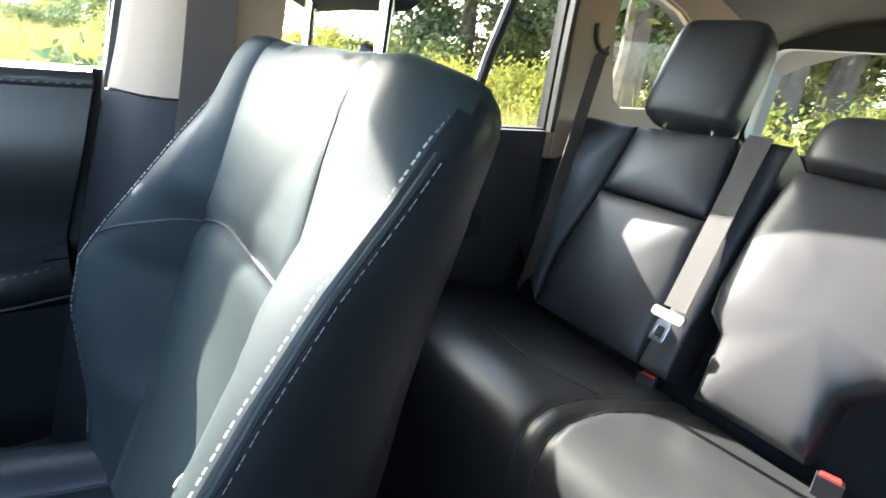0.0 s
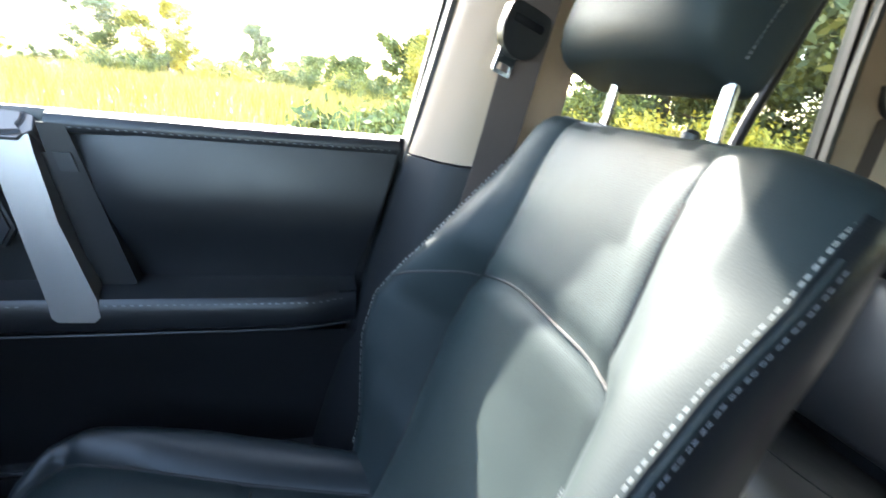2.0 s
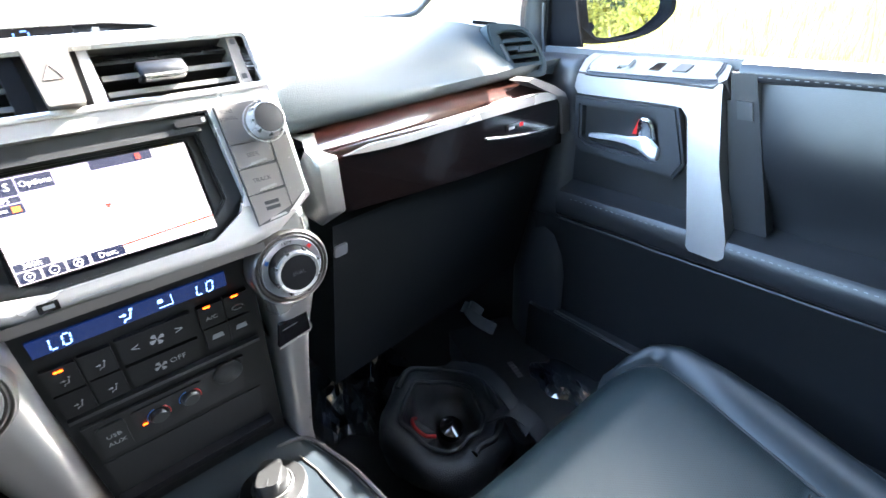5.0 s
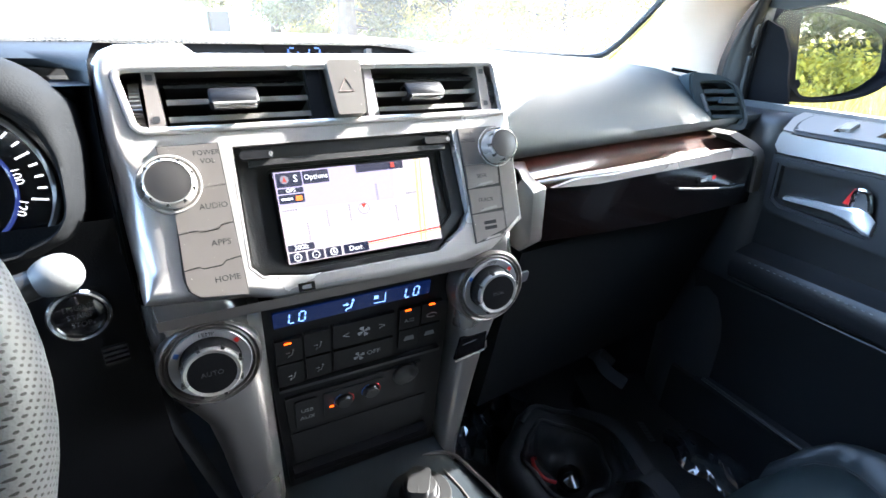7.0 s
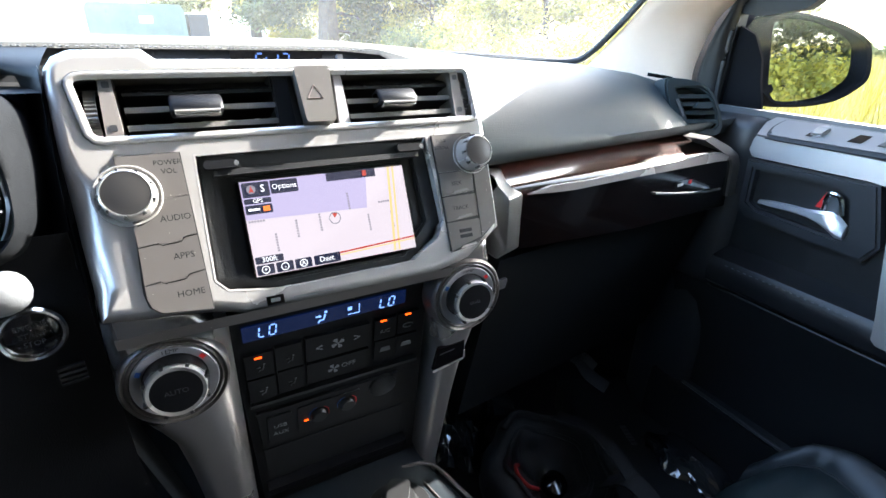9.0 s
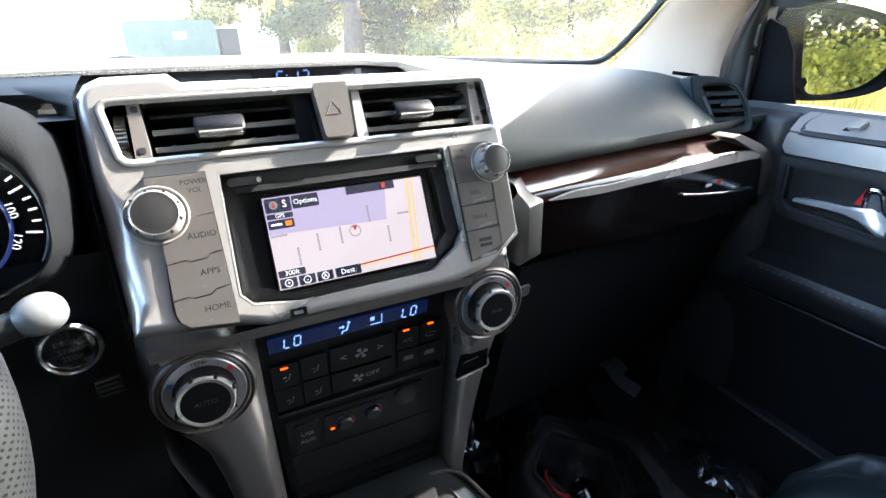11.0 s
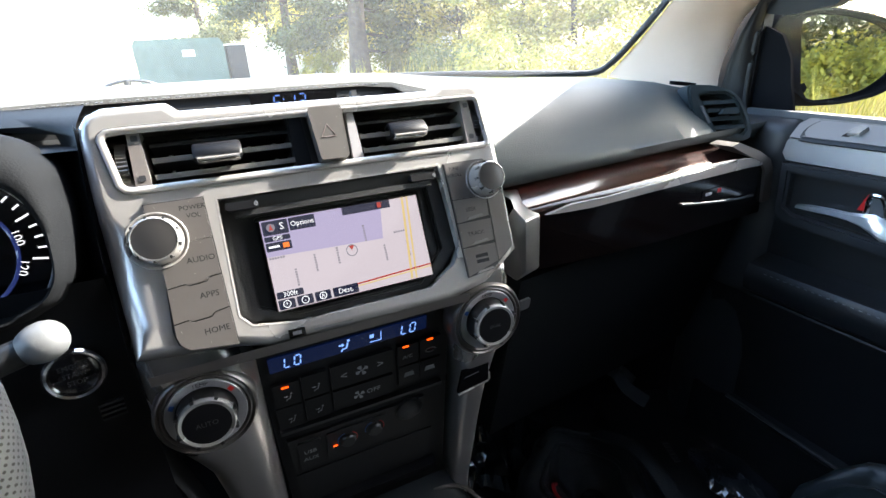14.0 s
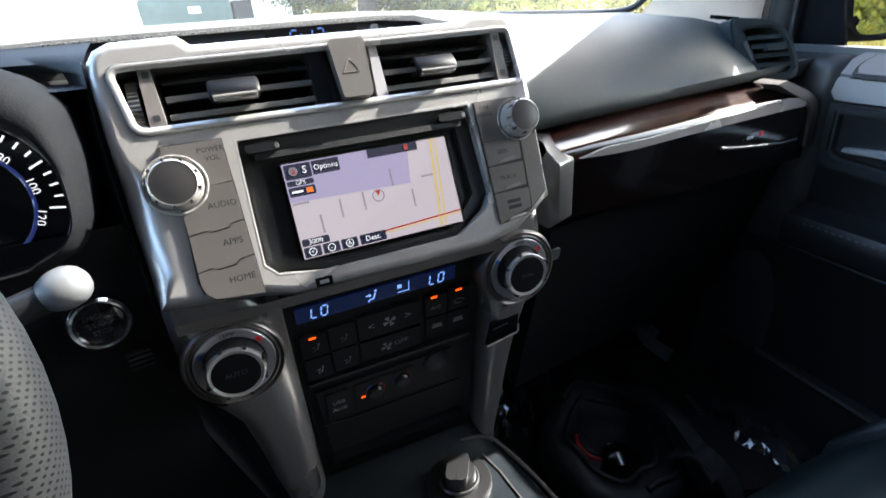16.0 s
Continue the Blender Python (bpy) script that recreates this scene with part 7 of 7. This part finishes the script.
part("bench_base", box(-0.68, 0.68, -1.48, -1.05, 0.42, 0.60, 0.01), CARPET, bench)


def rear_belt():
    t = thing("rear_seat_belt", (0.31, -1.42, 0.66), "grey rear seat belt across the backrest with a pale tongue", "seat belt")
    part("strap", ribbon([R(0.322, 0.43, 0.012), R(0.31, 0.26, 0.024), R(0.30, 0.09, 0.03)], (0.020, 0, 0), 0.002), WEB_G, t)
    q = Plane(R(0.302, 0.075, 0.034), (-1, 0, 0), (0, -0.447, 0.894))
    part("tongue_grip", prism(q, rounded(-0.029, 0.029, -0.009, 0.009, 0.006), -0.003, 0.007, 0.003), BUCKLE, t, "pale grey plastic grip")
    part("tongue", plate(q, rounded(-0.013, 0.013, -0.05, -0.010, 0.004), [rounded(-0.007, 0.007, -0.042, -0.022, 0.002)], 0.0, 0.003, 0.0008), STEEL, t)
    return t


rear_belt()


def buckle(x, y, z, tilt, label):
    t = thing("belt_buckle", (x, y, z), label, "buckle", "rear belt buckles")
    q = Plane((x, y, z), (1, 0.2, 0), (0.1, -tilt, 1))
    part("body", prism(q, rect(-0.016, 0.016, -0.04, 0.025), -0.012, 0.010, 0.004), BLACK, t)
    part("button", prism(q, rect(-0.012, 0.012, 0.008, 0.027), -0.008, 0.0125, 0.003), RED, t, "red release button")


buckle(0.295, -1.372, 0.672, 0.3, "black belt buckle with red button between cushion and backrest")
buckle(0.015, -1.37, 0.685, 0.2, "black belt buckle with red button in the centre cut-out")
buckle(-0.02, -1.35, 0.66, 0.2, "black belt buckle with red button in the centre cut-out")
belt = thing("rear_side_belt", (0.70, -1.50, 0.75), "brown-grey rear side belt coming out of the beige pillar", "seat belt")
part("strap", ribbon([(0.70, -1.575, 1.245), (0.66, -1.50, 1.12), (0.62, -1.42, 0.95), (0.61, -1.36, 0.75)], (0.0, 0.022, -0.012), 0.002), WEB, belt)
part("slot_cover", tube(smooth_line([(0.698, -1.535, 1.295), (0.697, -1.54, 1.265), (0.697, -1.56, 1.245), (0.697, -1.59, 1.238)], 5), 0.006, 8), BLACK, belt, "dark slot in the pillar for the belt")

# ---------------------------------------------------------------- things in the passenger footwell
def crumple(cx, cy, z0, w, l, h, seed, n=30, folds=9, amp=1.0):
    """A sheet of film, creased in random directions."""
    rnd = random.Random(seed)
    fo = [(rnd.uniform(0, math.pi), rnd.uniform(25, 110), rnd.uniform(0, 9)) for _ in range(folds)]
    rows = []
    for i in range(n):
        row = []
        for j in range(n):
            a, c = i / (n - 1) * 2 - 1, j / (n - 1) * 2 - 1
            edge = 1 + 0.16 * math.sin(5 * math.atan2(c, a) + seed)
            x, y = cx + a * w * edge, cy + c * l * edge
            lift = max(0.0, 1 - a * a) ** 0.7 * max(0.0, 1 - c * c) ** 0.7
            z = 0.0
            for d, k, o in fo:
                s = (x * math.cos(d) + y * math.sin(d)) * k / 6.283 + o
                z += abs((s % 1.0) * 2 - 1) * 8.0 / k / folds
            row.append((x + rnd.uniform(-1, 1) * w * 0.02, y + rnd.uniform(-1, 1) * l * 0.02, z0 + 0.003 + h * lift * 0.6 + amp * z * (0.25 + 0.75 * lift)))
        rows.append(row)
    return skin(rows)


bag = thing("shoulder_bag", (0.38, 0.12, 0.42), "open black nylon bag with things inside, on the carpet", "bag")
BC = (0.388, 0.085)


def mouth(k, z, j):
    a = 2 * math.pi * j / 48
    r = k * (1 + 0.07 * math.sin(2 * a + 0.6) + 0.04 * math.sin(5 * a) + 0.025 * math.cos(9 * a + z * 60))
    return (BC[0] + 0.115 * r * math.cos(a) + 0.02 * (k - 0.6), BC[1] + 0.128 * r * math.sin(a), z + 0.010 * math.sin(a - 0.8) + 0.005 * math.sin(4 * a + z * 40))


part("body", skin([[mouth(k, z, j) for j in range(48)] for k, z in ((0.92, 0.4245), (1.10, 0.452), (1.12, 0.482), (1.02, 0.505), (0.88, 0.515), (0.74, 0.512), (0.62, 0.502), (0.56, 0.482), (0.50, 0.462), (0.30, 0.452), (0.03, 0.450))], True), BAGMAT, bag, angle=60)
part("rim", tube([mouth(0.66, 0.512, j) for j in range(49)], 0.0045, 8), BAGMAT, bag)
part("fold", tube([mouth(0.92, 0.515, j) for j in range(-14, 16)], 0.007, 8), BAGMAT, bag)
part("strap", ribbon(smooth_line([(0.44, 0.0, 0.53), (0.47, -0.03, 0.545), (0.475, -0.09, 0.52), (0.44, -0.15, 0.46)], 6), (0.019, 0.004, 0.0), 0.004), BAGMAT, bag)
part("strap", ribbon(smooth_line([(0.47, 0.16, 0.53), (0.49, 0.08, 0.553), (0.48, 0.0, 0.548), (0.46, -0.07, 0.535)], 6), (0.015, 0.003, 0.0), 0.004), BAGMAT, bag)
part("red_loop", tube(smooth_line([(0.362, 0.135, 0.475), (0.347, 0.125, 0.490), (0.338, 0.105, 0.493), (0.343, 0.082, 0.487), (0.362, 0.074, 0.476)], 6), 0.0036, 8), RED, bag, "red loop inside the bag")
part("case", lathe(Plane((0.402, 0.075, 0.468), (1, 0, 0), (0, 1, 0.3)), 0, 0, [(0.024, -0.012), (0.025, 0.0), (0.023, 0.004), (0.016, 0.0065), (0.001, 0.0075)], 24), GLOSSB, bag)
film = thing("plastic_wrap", (0.30, 0.24, 0.42), "crumpled clear plastic wrap on the footwell carpet", "wrapping")
part("sheet", crumple(0.290, 0.315, 0.43, 0.075, 0.12, 0.05, 3, 17, 6), FILM, film, smooth=False)
part("fold", crumple(0.385, 0.335, 0.43, 0.075, 0.065, 0.03, 11, 13, 5), FILM, film, smooth=False)
part("fold", crumple(0.60, 0.50, 0.43, 0.05, 0.04, 0.015, 17, 16), FILM, film, smooth=False)
box2 = thing("wrapped_box", (0.60, 0.06, 0.42), "flat black box wrapped in glossy film beside the seat", "box")
part("body", prism(Plane((0.585, 0.06, 0.42), (0.94, -0.34, 0), (0.34, 0.94, 0)), rounded(-0.085, 0.085, -0.16, 0.20, 0.01), 0.0, 0.075, 0.006), BAGMAT, box2)
part("film", crumple(0.645, -0.02, 0.492, 0.055, 0.075, 0.006, 5, 16, 4, 0.3), FILM, box2, smooth=False)
BP = Plane((0.585, 0.06, 0.496), (0.34, 0.94, 0), (-0.94, 0.34, 0))
for k in range(6):
    part("print_bar", prism(BP, rect(-0.005 + 0.009 * k, 0.001 + 0.009 * k, -0.006, 0.006), -0.0005, 0.0008, 0.0), GREY, box2)
tagd = thing("torn_label", (0.66, 0.28, 0.43), "torn grey plastic strip on the floor mat", "scrap")
part("strip", ribbon(smooth_line([(0.668, 0.325, 0.50), (0.655, 0.295, 0.515), (0.648, 0.255, 0.505), (0.655, 0.20, 0.50)], 5), (0.014, 0.005, 0.006), 0.002), GREY, tagd)
part("curl", ribbon(smooth_line([(0.675, 0.31, 0.51), (0.66, 0.28, 0.53), (0.665, 0.25, 0.52)], 5), (0.008, 0.002, 0.005), 0.0015), GREY, tagd)
mat_ob = thing("floor_mat", (0.42, 0.2, 0.42), "black rubber floor mat with raised edge", "mat")
part("sheet", prism(Plane((0, 0, 0.4205), (1, 0, 0), (0, 1, 0)), rounded(0.16, 0.70, -0.22, 0.50, 0.05), 0.0, 0.008, 0.003), RUBBER, mat_ob)

# ---------------------------------------------------------------- ground and distance
SOIL = grass_mat("dry meadow soil", (0.16, 0.125, 0.035), (0.32, 0.25, 0.075), 0.8)
STRAW = grass_mat("dry yellow grass", (0.15, 0.125, 0.035), (0.42, 0.335, 0.12), 0.9)
LEAF = grass_mat("green leaves", (0.058, 0.078, 0.020), (0.165, 0.170, 0.042), 0.7)
LEAF_Y = grass_mat("yellow-green leaves", (0.19, 0.178, 0.024), (0.42, 0.345, 0.06), 0.7)
NEEDLE = grass_mat("conifer needles", (0.034, 0.045, 0.016), (0.105, 0.112, 0.036), 0.7)
BARK = mat("brown bark", (0.055, 0.040, 0.032), 0.9, vary=0.45, scale=6, grain=40, bump=0.8)
CONCRETE = mat("pale gravel drive", (0.30, 0.28, 0.25), 0.9, vary=0.2, scale=1.5, grain=60, bump=0.6)
WALLW = mat("white painted wall", (0.75, 0.74, 0.70), 0.7, vary=0.06, scale=2)
GREENBOX = mat("pale green painted steel", (0.07, 0.105, 0.092), 0.5, vary=0.15, scale=2)

gx = lambda k: math.copysign(abs(k) ** 3 * 900, k)
rows = [[(gx((i - 22) / 22), gx((j - 22) / 22), GROUND + 0.0025 * max(0, abs(gx((i - 22) / 22)) - 8)) for j in range(45)] for i in range(45)]
tagged(part("ground", skin(rows), SOIL), "meadow ground of dry yellow grass", "ground", kind="structure")
b = skin([[(-9, y, GROUND + 0.02), (-3, y, GROUND + 0.022), (1.6, y, GROUND + 0.022), (2.2, y, GROUND + 0.01)] for y in (-14, -6, 0, 8, 16, 24, 30)])
tagged(part("road", b, CONCRETE), "pale sunlit gravel drive under the car", "road", kind="structure")


def blades(name, spots, height, width, material, label, seed, lean=0.35, per=6):
    rnd = random.Random(seed)
    vs, fs = [], []
    for x, y, g in spots:
        for _ in range(per):
            a, h = rnd.uniform(0, 6.283), height * rnd.uniform(0.45, 1.15)
            bx, by = x + rnd.uniform(-0.12, 0.12), y + rnd.uniform(-0.12, 0.12)
            dx, dy = math.cos(a) * width, math.sin(a) * width
            lx, ly = rnd.uniform(-lean, lean) * h, rnd.uniform(-lean, lean) * h
            n = len(vs)
            vs += [(bx - dx, by - dy, g), (bx + dx, by + dy, g), (bx + dx * 0.7 + lx * 0.4, by + dy * 0.7 + ly * 0.4, g + h * 0.6), (bx - dx * 0.7 + lx * 0.4, by - dy * 0.7 + ly * 0.4, g + h * 0.6), (bx + lx, by + ly, g + h)]
            fs += [(n, n + 1, n + 2, n + 3), (n + 3, n + 2, n + 4)]
    me = bpy.data.meshes.new(name)
    me.from_pydata(vs, [], fs)
    me.materials.append(material)
    return tagged(new(name, me), label, "grass", kind="stuff")


rg = random.Random(11)
near = [(2.6 + 9 * rg.random() ** 1.4, rg.uniform(-9, 14), GROUND) for _ in range(9000)]
blades("tall_grass", near, 0.72, 0.005, STRAW, "tall dry yellow meadow grass in bright sun", 1)
far = [(11 + 30 * rg.random(), rg.uniform(-25, 40), GROUND + 0.05) for _ in range(12000)]
blades("tall_grass", far, 0.75, 0.011, STRAW, "tall dry yellow meadow grass further off", 2)
weeds = [(3.0 + 16 * rg.random(), rg.uniform(-9, 16), GROUND) for _ in range(1500)]
blades("tall_weeds", weeds, 1.15, 0.009, LEAF_Y, "taller yellow-green weeds standing in the meadow", 3, 0.25, 4)


def leaf_cloud(centres, n, size, seed, squash=0.75):
    """Many small leaves scattered in clumps, with gaps between the clumps."""
    rnd = random.Random(seed)
    vs, fs = [], []
    for cx, cy, cz, r in centres:
        for _ in range(int(n * r)):
            a, c = rnd.uniform(0, 6.283), rnd.uniform(-1, 1)
            q = min(1.6, abs(rnd.gauss(0, 0.62))) * r
            s = math.sqrt(1 - c * c)
            p = Vector((cx + q * s * math.cos(a), cy + q * s * math.sin(a), cz + q * c * squash))
            u = Vector((rnd.uniform(-1, 1), rnd.uniform(-1, 1), rnd.uniform(-1, 1))).normalized()
            w = u.orthogonal().normalized()
            l = size * rnd.uniform(0.6, 1.4)
            k = len(vs)
            vs += [tuple(p - u * l), tuple(p + w * l * 0.45), tuple(p + u * l), tuple(p - w * l * 0.45)]
            fs.append((k, k + 1, k + 2, k + 3))
    me = bpy.data.meshes.new("crown")
    me.from_pydata(vs, [], fs)
    return me


def tree(x, y, h, crown_r, leaf, seed, kind="leafy", size=0.10, dens=900, trunk_r=0.16, low=0.3, label=""):
    rnd = random.Random(seed)
    t = thing("tree", (x, y, GROUND), label or "leafy tree with an uneven green crown at the meadow's edge", "tree", "trees round the car")
    line = [(x, y, GROUND)]
    for k in range(1, 7):
        line.append((x + rnd.uniform(-1, 1) * 0.03 * h * k / 6, y + rnd.uniform(-1, 1) * 0.03 * h * k / 6, GROUND + h * (0.92 if kind == "conifer" else 0.75) * k / 6))
    bm = bmesh.new()
    rows_ = []
    for k, p in enumerate(line):
        r = trunk_r * (1.25 if k == 0 else 1.0) * (1 - 0.85 * k / 6)
        rows_.append([(p[0] + r * math.cos(j * 0.6283), p[1] + r * math.sin(j * 0.6283), p[2]) for j in range(10)])
    skin(rows_, True, bm)
    centres = []
    n = 26 if kind == "conifer" else 18
    for k in range(n):
        f = low + (1 - low) * (k + rnd.random()) / n
        seg = min(5, int(f * 6 * 0.99))
        base = Vector(line[seg]).lerp(Vector(line[seg + 1]), f * 6 - seg if f * 6 - seg < 1 else 1)
        a = rnd.uniform(0, 6.283)
        reach = crown_r * ((1.05 - f) * 1.1 if kind == "conifer" else (0.5 + 0.6 * math.sin(math.pi * (f - low * 0.6)))) * rnd.uniform(0.5, 1.0)
        tip = base + Vector((math.cos(a) * reach, math.sin(a) * reach, (-0.25 if kind == "conifer" else 0.45) * reach))
        tube([base, base.lerp(tip, 0.5) + Vector((0, 0, 0.06 * reach)), tip], trunk_r * 0.16, 5, bm)
        for q in (0.5, 0.8, 1.05):
            p = base.lerp(tip, q)
            centres.append((p.x, p.y, p.z, crown_r * rnd.uniform(0.20, 0.38)))
    part("trunk", bm, BARK, t)
    me = leaf_cloud(centres, 1.5 * dens / max(0.3, crown_r), size * 0.80, seed + 100, 0.55 if kind == "conifer" else 0.8)
    me.materials.append(leaf)
    ob = new("crown", me)
    ob.parent = t
    ob.location = -Vector((x, y, GROUND))
    return t


def at(az, dist):
    return dist * math.sin(radians(az)), dist * math.cos(radians(az))


def bush(az, dist, w, h, leaf, seed, size=0.07, dens=900, label="rounded bush with yellow-green leaves"):
    x, y = at(az, dist)
    rnd = random.Random(seed)
    t = thing("bush", (x, y, GROUND), label, "bush", "bushes round the meadow")
    cs = [(x + rnd.uniform(-w, w) * 0.8, y + rnd.uniform(-w, w) * 0.8, GROUND + h * rnd.uniform(0.15, 0.85), min(w, h) * rnd.uniform(0.25, 0.45)) for _ in range(14)]
    bm = bmesh.new()
    for c in cs[:7]:
        tube([(x, y, GROUND), (x * 0.5 + c[0] * 0.5, y * 0.5 + c[1] * 0.5, GROUND + c[2] * 0.4), c[:3]], 0.025, 5, bm)
    part("stems", bm, BARK, t)
    me = leaf_cloud(cs, dens * 1.5, size * 0.7, seed, 0.9)
    me.materials.append(leaf)
    ob = new("foliage", me)
    ob.parent = t
    ob.location = -Vector((x, y, GROUND))


# ahead: conifers over a white wall, a shrubbery to the right
for az, d, h, r, s in ((9, 30, 13, 3.6, 21), (1, 44, 15, 4.5, 22), (24, 26, 12, 3.2, 24), (30, 33, 14, 3.8, 25)):
    tree(*at(az, d), h, r, NEEDLE, s, "conifer", 0.13, 1500, 0.28, 0.14, "tall dark conifer behind the drive")
tree(*at(16.2, 22), 15, 4.2, NEEDLE, 23, "conifer", 0.12, 2000, 0.42, 0.10, "tall conifer with a thick trunk beside the drive")
tree(*at(40, 15), 7, 2.4, LEAF_Y, 26, size=0.08, dens=1800, trunk_r=0.12, low=0.2, label="slim tree with yellow-green leaves in the sun")
tree(*at(47, 20), 9, 3.0, LEAF_Y, 27, size=0.10, dens=2000, trunk_r=0.15, low=0.15, label="broad tree with yellow-green leaves in the sun")
for az, d, w, h, lf, s in ((33, 13, 1.6, 1.6, LEAF_Y, 31), (38, 11, 1.2, 1.3, LEAF_Y, 32), (44, 12, 1.5, 1.5, LEAF_Y, 33), (12, 24, 1.3, 1.4, LEAF_Y, 34), (26, 19, 1.5, 1.5, LEAF, 35), (50, 14, 1.6, 2.0, LEAF_Y, 36)):
    bush(az, d, w, h, lf, s, 0.08, 700)
for az, d, h, r, s in ((7, 38, 9, 4.2, 81), (19.5, 30, 8, 3.8, 82), (27.5, 24, 7.5, 3.4, 83), (34, 21, 8, 3.4, 84)):
    tree(*at(az, d), h, r, LEAF_Y, s, size=0.12, dens=1300, trunk_r=0.16, low=0.1, label="broad tree with bright yellow-green leaves beyond the drive")
for k, (az, d, h, r) in enumerate(((8.5, 48, 14, 4.6), (13, 50, 14, 4.4), (22, 48, 14, 4.6), (30, 42, 13, 4.4))):
    tree(*at(az, d), h, r, (NEEDLE, LEAF)[k % 2], 400 + k, "conifer", 0.16, 900, 0.26, 0.08, "dense conifer in the tall row beyond the wall")
# to the right: bushes and small trees along the far edge of the meadow
for az, d, h, r, lf, s in ((72, 48, 7, 2.8, LEAF, 41), (78, 42, 6.0, 2.6, LEAF_Y, 42), (86.5, 50, 6.5, 1.8, LEAF, 43), (95, 44, 3.6, 2.2, LEAF, 44), (101.5, 34, 5.0, 2.0, LEAF, 45), (106, 30, 5.5, 2.2, LEAF_Y, 46), (60, 45, 8, 3.0, LEAF, 47), (91, 55, 3.5, 2.4, LEAF, 48)):
    tree(*at(az, d), h, r, lf, s, size=0.11, dens=1150, trunk_r=0.14, low=0.12)
for az, d, w, h, lf, s in ((100.5, 6.5, 0.8, 0.9, LEAF, 51), (104, 9, 1.0, 1.1, LEAF, 52), (98, 30, 2.4, 2.0, LEAF, 53), (84, 36, 2.0, 1.8, LEAF_Y, 54), (75, 38, 2.6, 1.9, LEAF, 55), (110, 18, 2.2, 1.8, LEAF_Y, 56), (115, 17, 2.2, 1.9, LEAF_Y, 57), (120, 16, 2.2, 1.9, LEAF_Y, 58), (125, 15, 2.0, 1.8, LEAF, 59), (90, 40, 2.2, 1.7, LEAF, 60)):
    bush(az, d, w, h, lf, s, 0.09, 700)
hz = random.Random(77)
for k in range(22):
    bush(58 + 2.5 * k + hz.uniform(-0.8, 0.8), hz.uniform(38, 52), hz.uniform(1.8, 3.2), hz.uniform(1.2, 2.3), LEAF if k % 3 else LEAF_Y, 300 + k, 0.12, 360, "low bush in the hazy edge of the meadow")
# behind: tall trees with bare trunks and a low bright hedge
for az, d, h, r, s, lo in ((130, 16, 11, 3.4, 61, 0.12), (137, 20, 12, 3.6, 62, 0.15), (147.5, 11, 12, 3.2, 63, 0.22), (153, 17, 13, 3.6, 64, 0.15), (161, 12, 12, 3.4, 65, 0.30), (164.5, 13, 12, 3.2, 66, 0.30), (170, 16, 13, 3.8, 67, 0.22), (178, 14, 12, 3.6, 68, 0.26), (187, 15, 12, 3.6, 69, 0.24)):
    tree(*at(az, d), h, r, NEEDLE, s, "conifer", 0.12, 1500, 0.30, lo, "tall conifer with a brown trunk behind the car")
for k in range(5):
    tree(*at(150 + 8 * k, 24 + 5 * (k % 3)), 11, 4.0, NEEDLE, 500 + k, "conifer", 0.15, 1100, 0.26, 0.08, "dense dark conifer in the row behind the car")
for az, d, w, h, s in ((131, 11, 1.5, 1.4, 71), (136, 11, 1.5, 1.3, 72), (142, 12, 1.5, 1.5, 73), (156, 13, 1.4, 1.3, 74), (159, 10, 1.2, 1.2, 75), (168, 12, 1.6, 1.4, 76)):
    bush(az, d, w, h, LEAF_Y, s, 0.08, 800, "low bright hedge bush in the sun")

# white wall and green steel container ahead
wx, wy = at(14, 34)
w = thing("boundary_wall", (wx, wy, GROUND), "low white painted wall beyond the trees", "wall")
part("wall_body", prism(Plane((wx, wy, GROUND), (0.97, -0.24, 0), (0, 0, 1)), rect(-9, 9, 0, 1.9), -0.2, 0.0, 0.02), WALLW, w)
part("coping", prism(Plane((wx, wy, GROUND + 1.9), (0.97, -0.24, 0), (0, 0, 1)), rect(-9.05, 9.05, 0, 0.12), -0.25, 0.05, 0.02), WALLW, w)
cx, cy = at(-1.6, 19)
c = thing("steel_container", (cx, cy, GROUND), "pale green steel container with rounded top edge on the drive", "container")
CP = Plane((cx, cy, GROUND), (1, 0.03, 0), (0, 0, 1))
part("body", prism(CP, [(-1.36, 0.25), (1.36, 0.25), (1.36, 1.78), (1.25, 1.95), (-1.25, 1.95), (-1.36, 1.78)], -2.0, 0.0, 0.03), GREENBOX, c)
for k in range(7):
    part("rib", prism(CP, rect(-1.2 + 0.4 * k - 0.03, -1.2 + 0.4 * k + 0.03, 0.3, 1.75), 0.0, 0.018, 0.006), GREENBOX, c)
part("plate", prism(CP, rect(0.05, 0.42, 1.4, 1.6), 0.05, 0.06, 0.0), WALLW, c)
for k in (-1.0, 1.0):
    part("skid", prism(CP, rect(k - 0.1, k + 0.1, 0.0, 0.26), -1.8, -0.1, 0.02), BARK, c)
part("end_box", prism(CP, rect(1.45, 2.05, 0.15, 1.7), -1.2, -0.1, 0.04), DARK, c, "dark machine box at the end")
part("tow_bar", tube([CP(2.0, 0.5, -0.6), CP(2.9, 0.45, -0.6)], 0.06, 8), DARK, c)

# wiper parked at the foot of the windscreen
wip = thing("windscreen_wiper", (-0.20, 0.655, 1.19), "dark grey wiper arm parked below the windscreen", "wiper")
part("arm", tube(smooth_line([(-0.250, 0.660, 1.196), (-0.230, 0.664, 1.2045), (-0.206, 0.668, 1.2085), (-0.180, 0.672, 1.206), (-0.160, 0.68, 1.198)], 5), 0.005, 10, flat=0.6), DARK, wip, "dark grey hooked arm")
part("pivot", tube([(-0.206, 0.668, 1.196), (-0.206, 0.668, 1.2095)], 0.006, 12), DARK, wip)
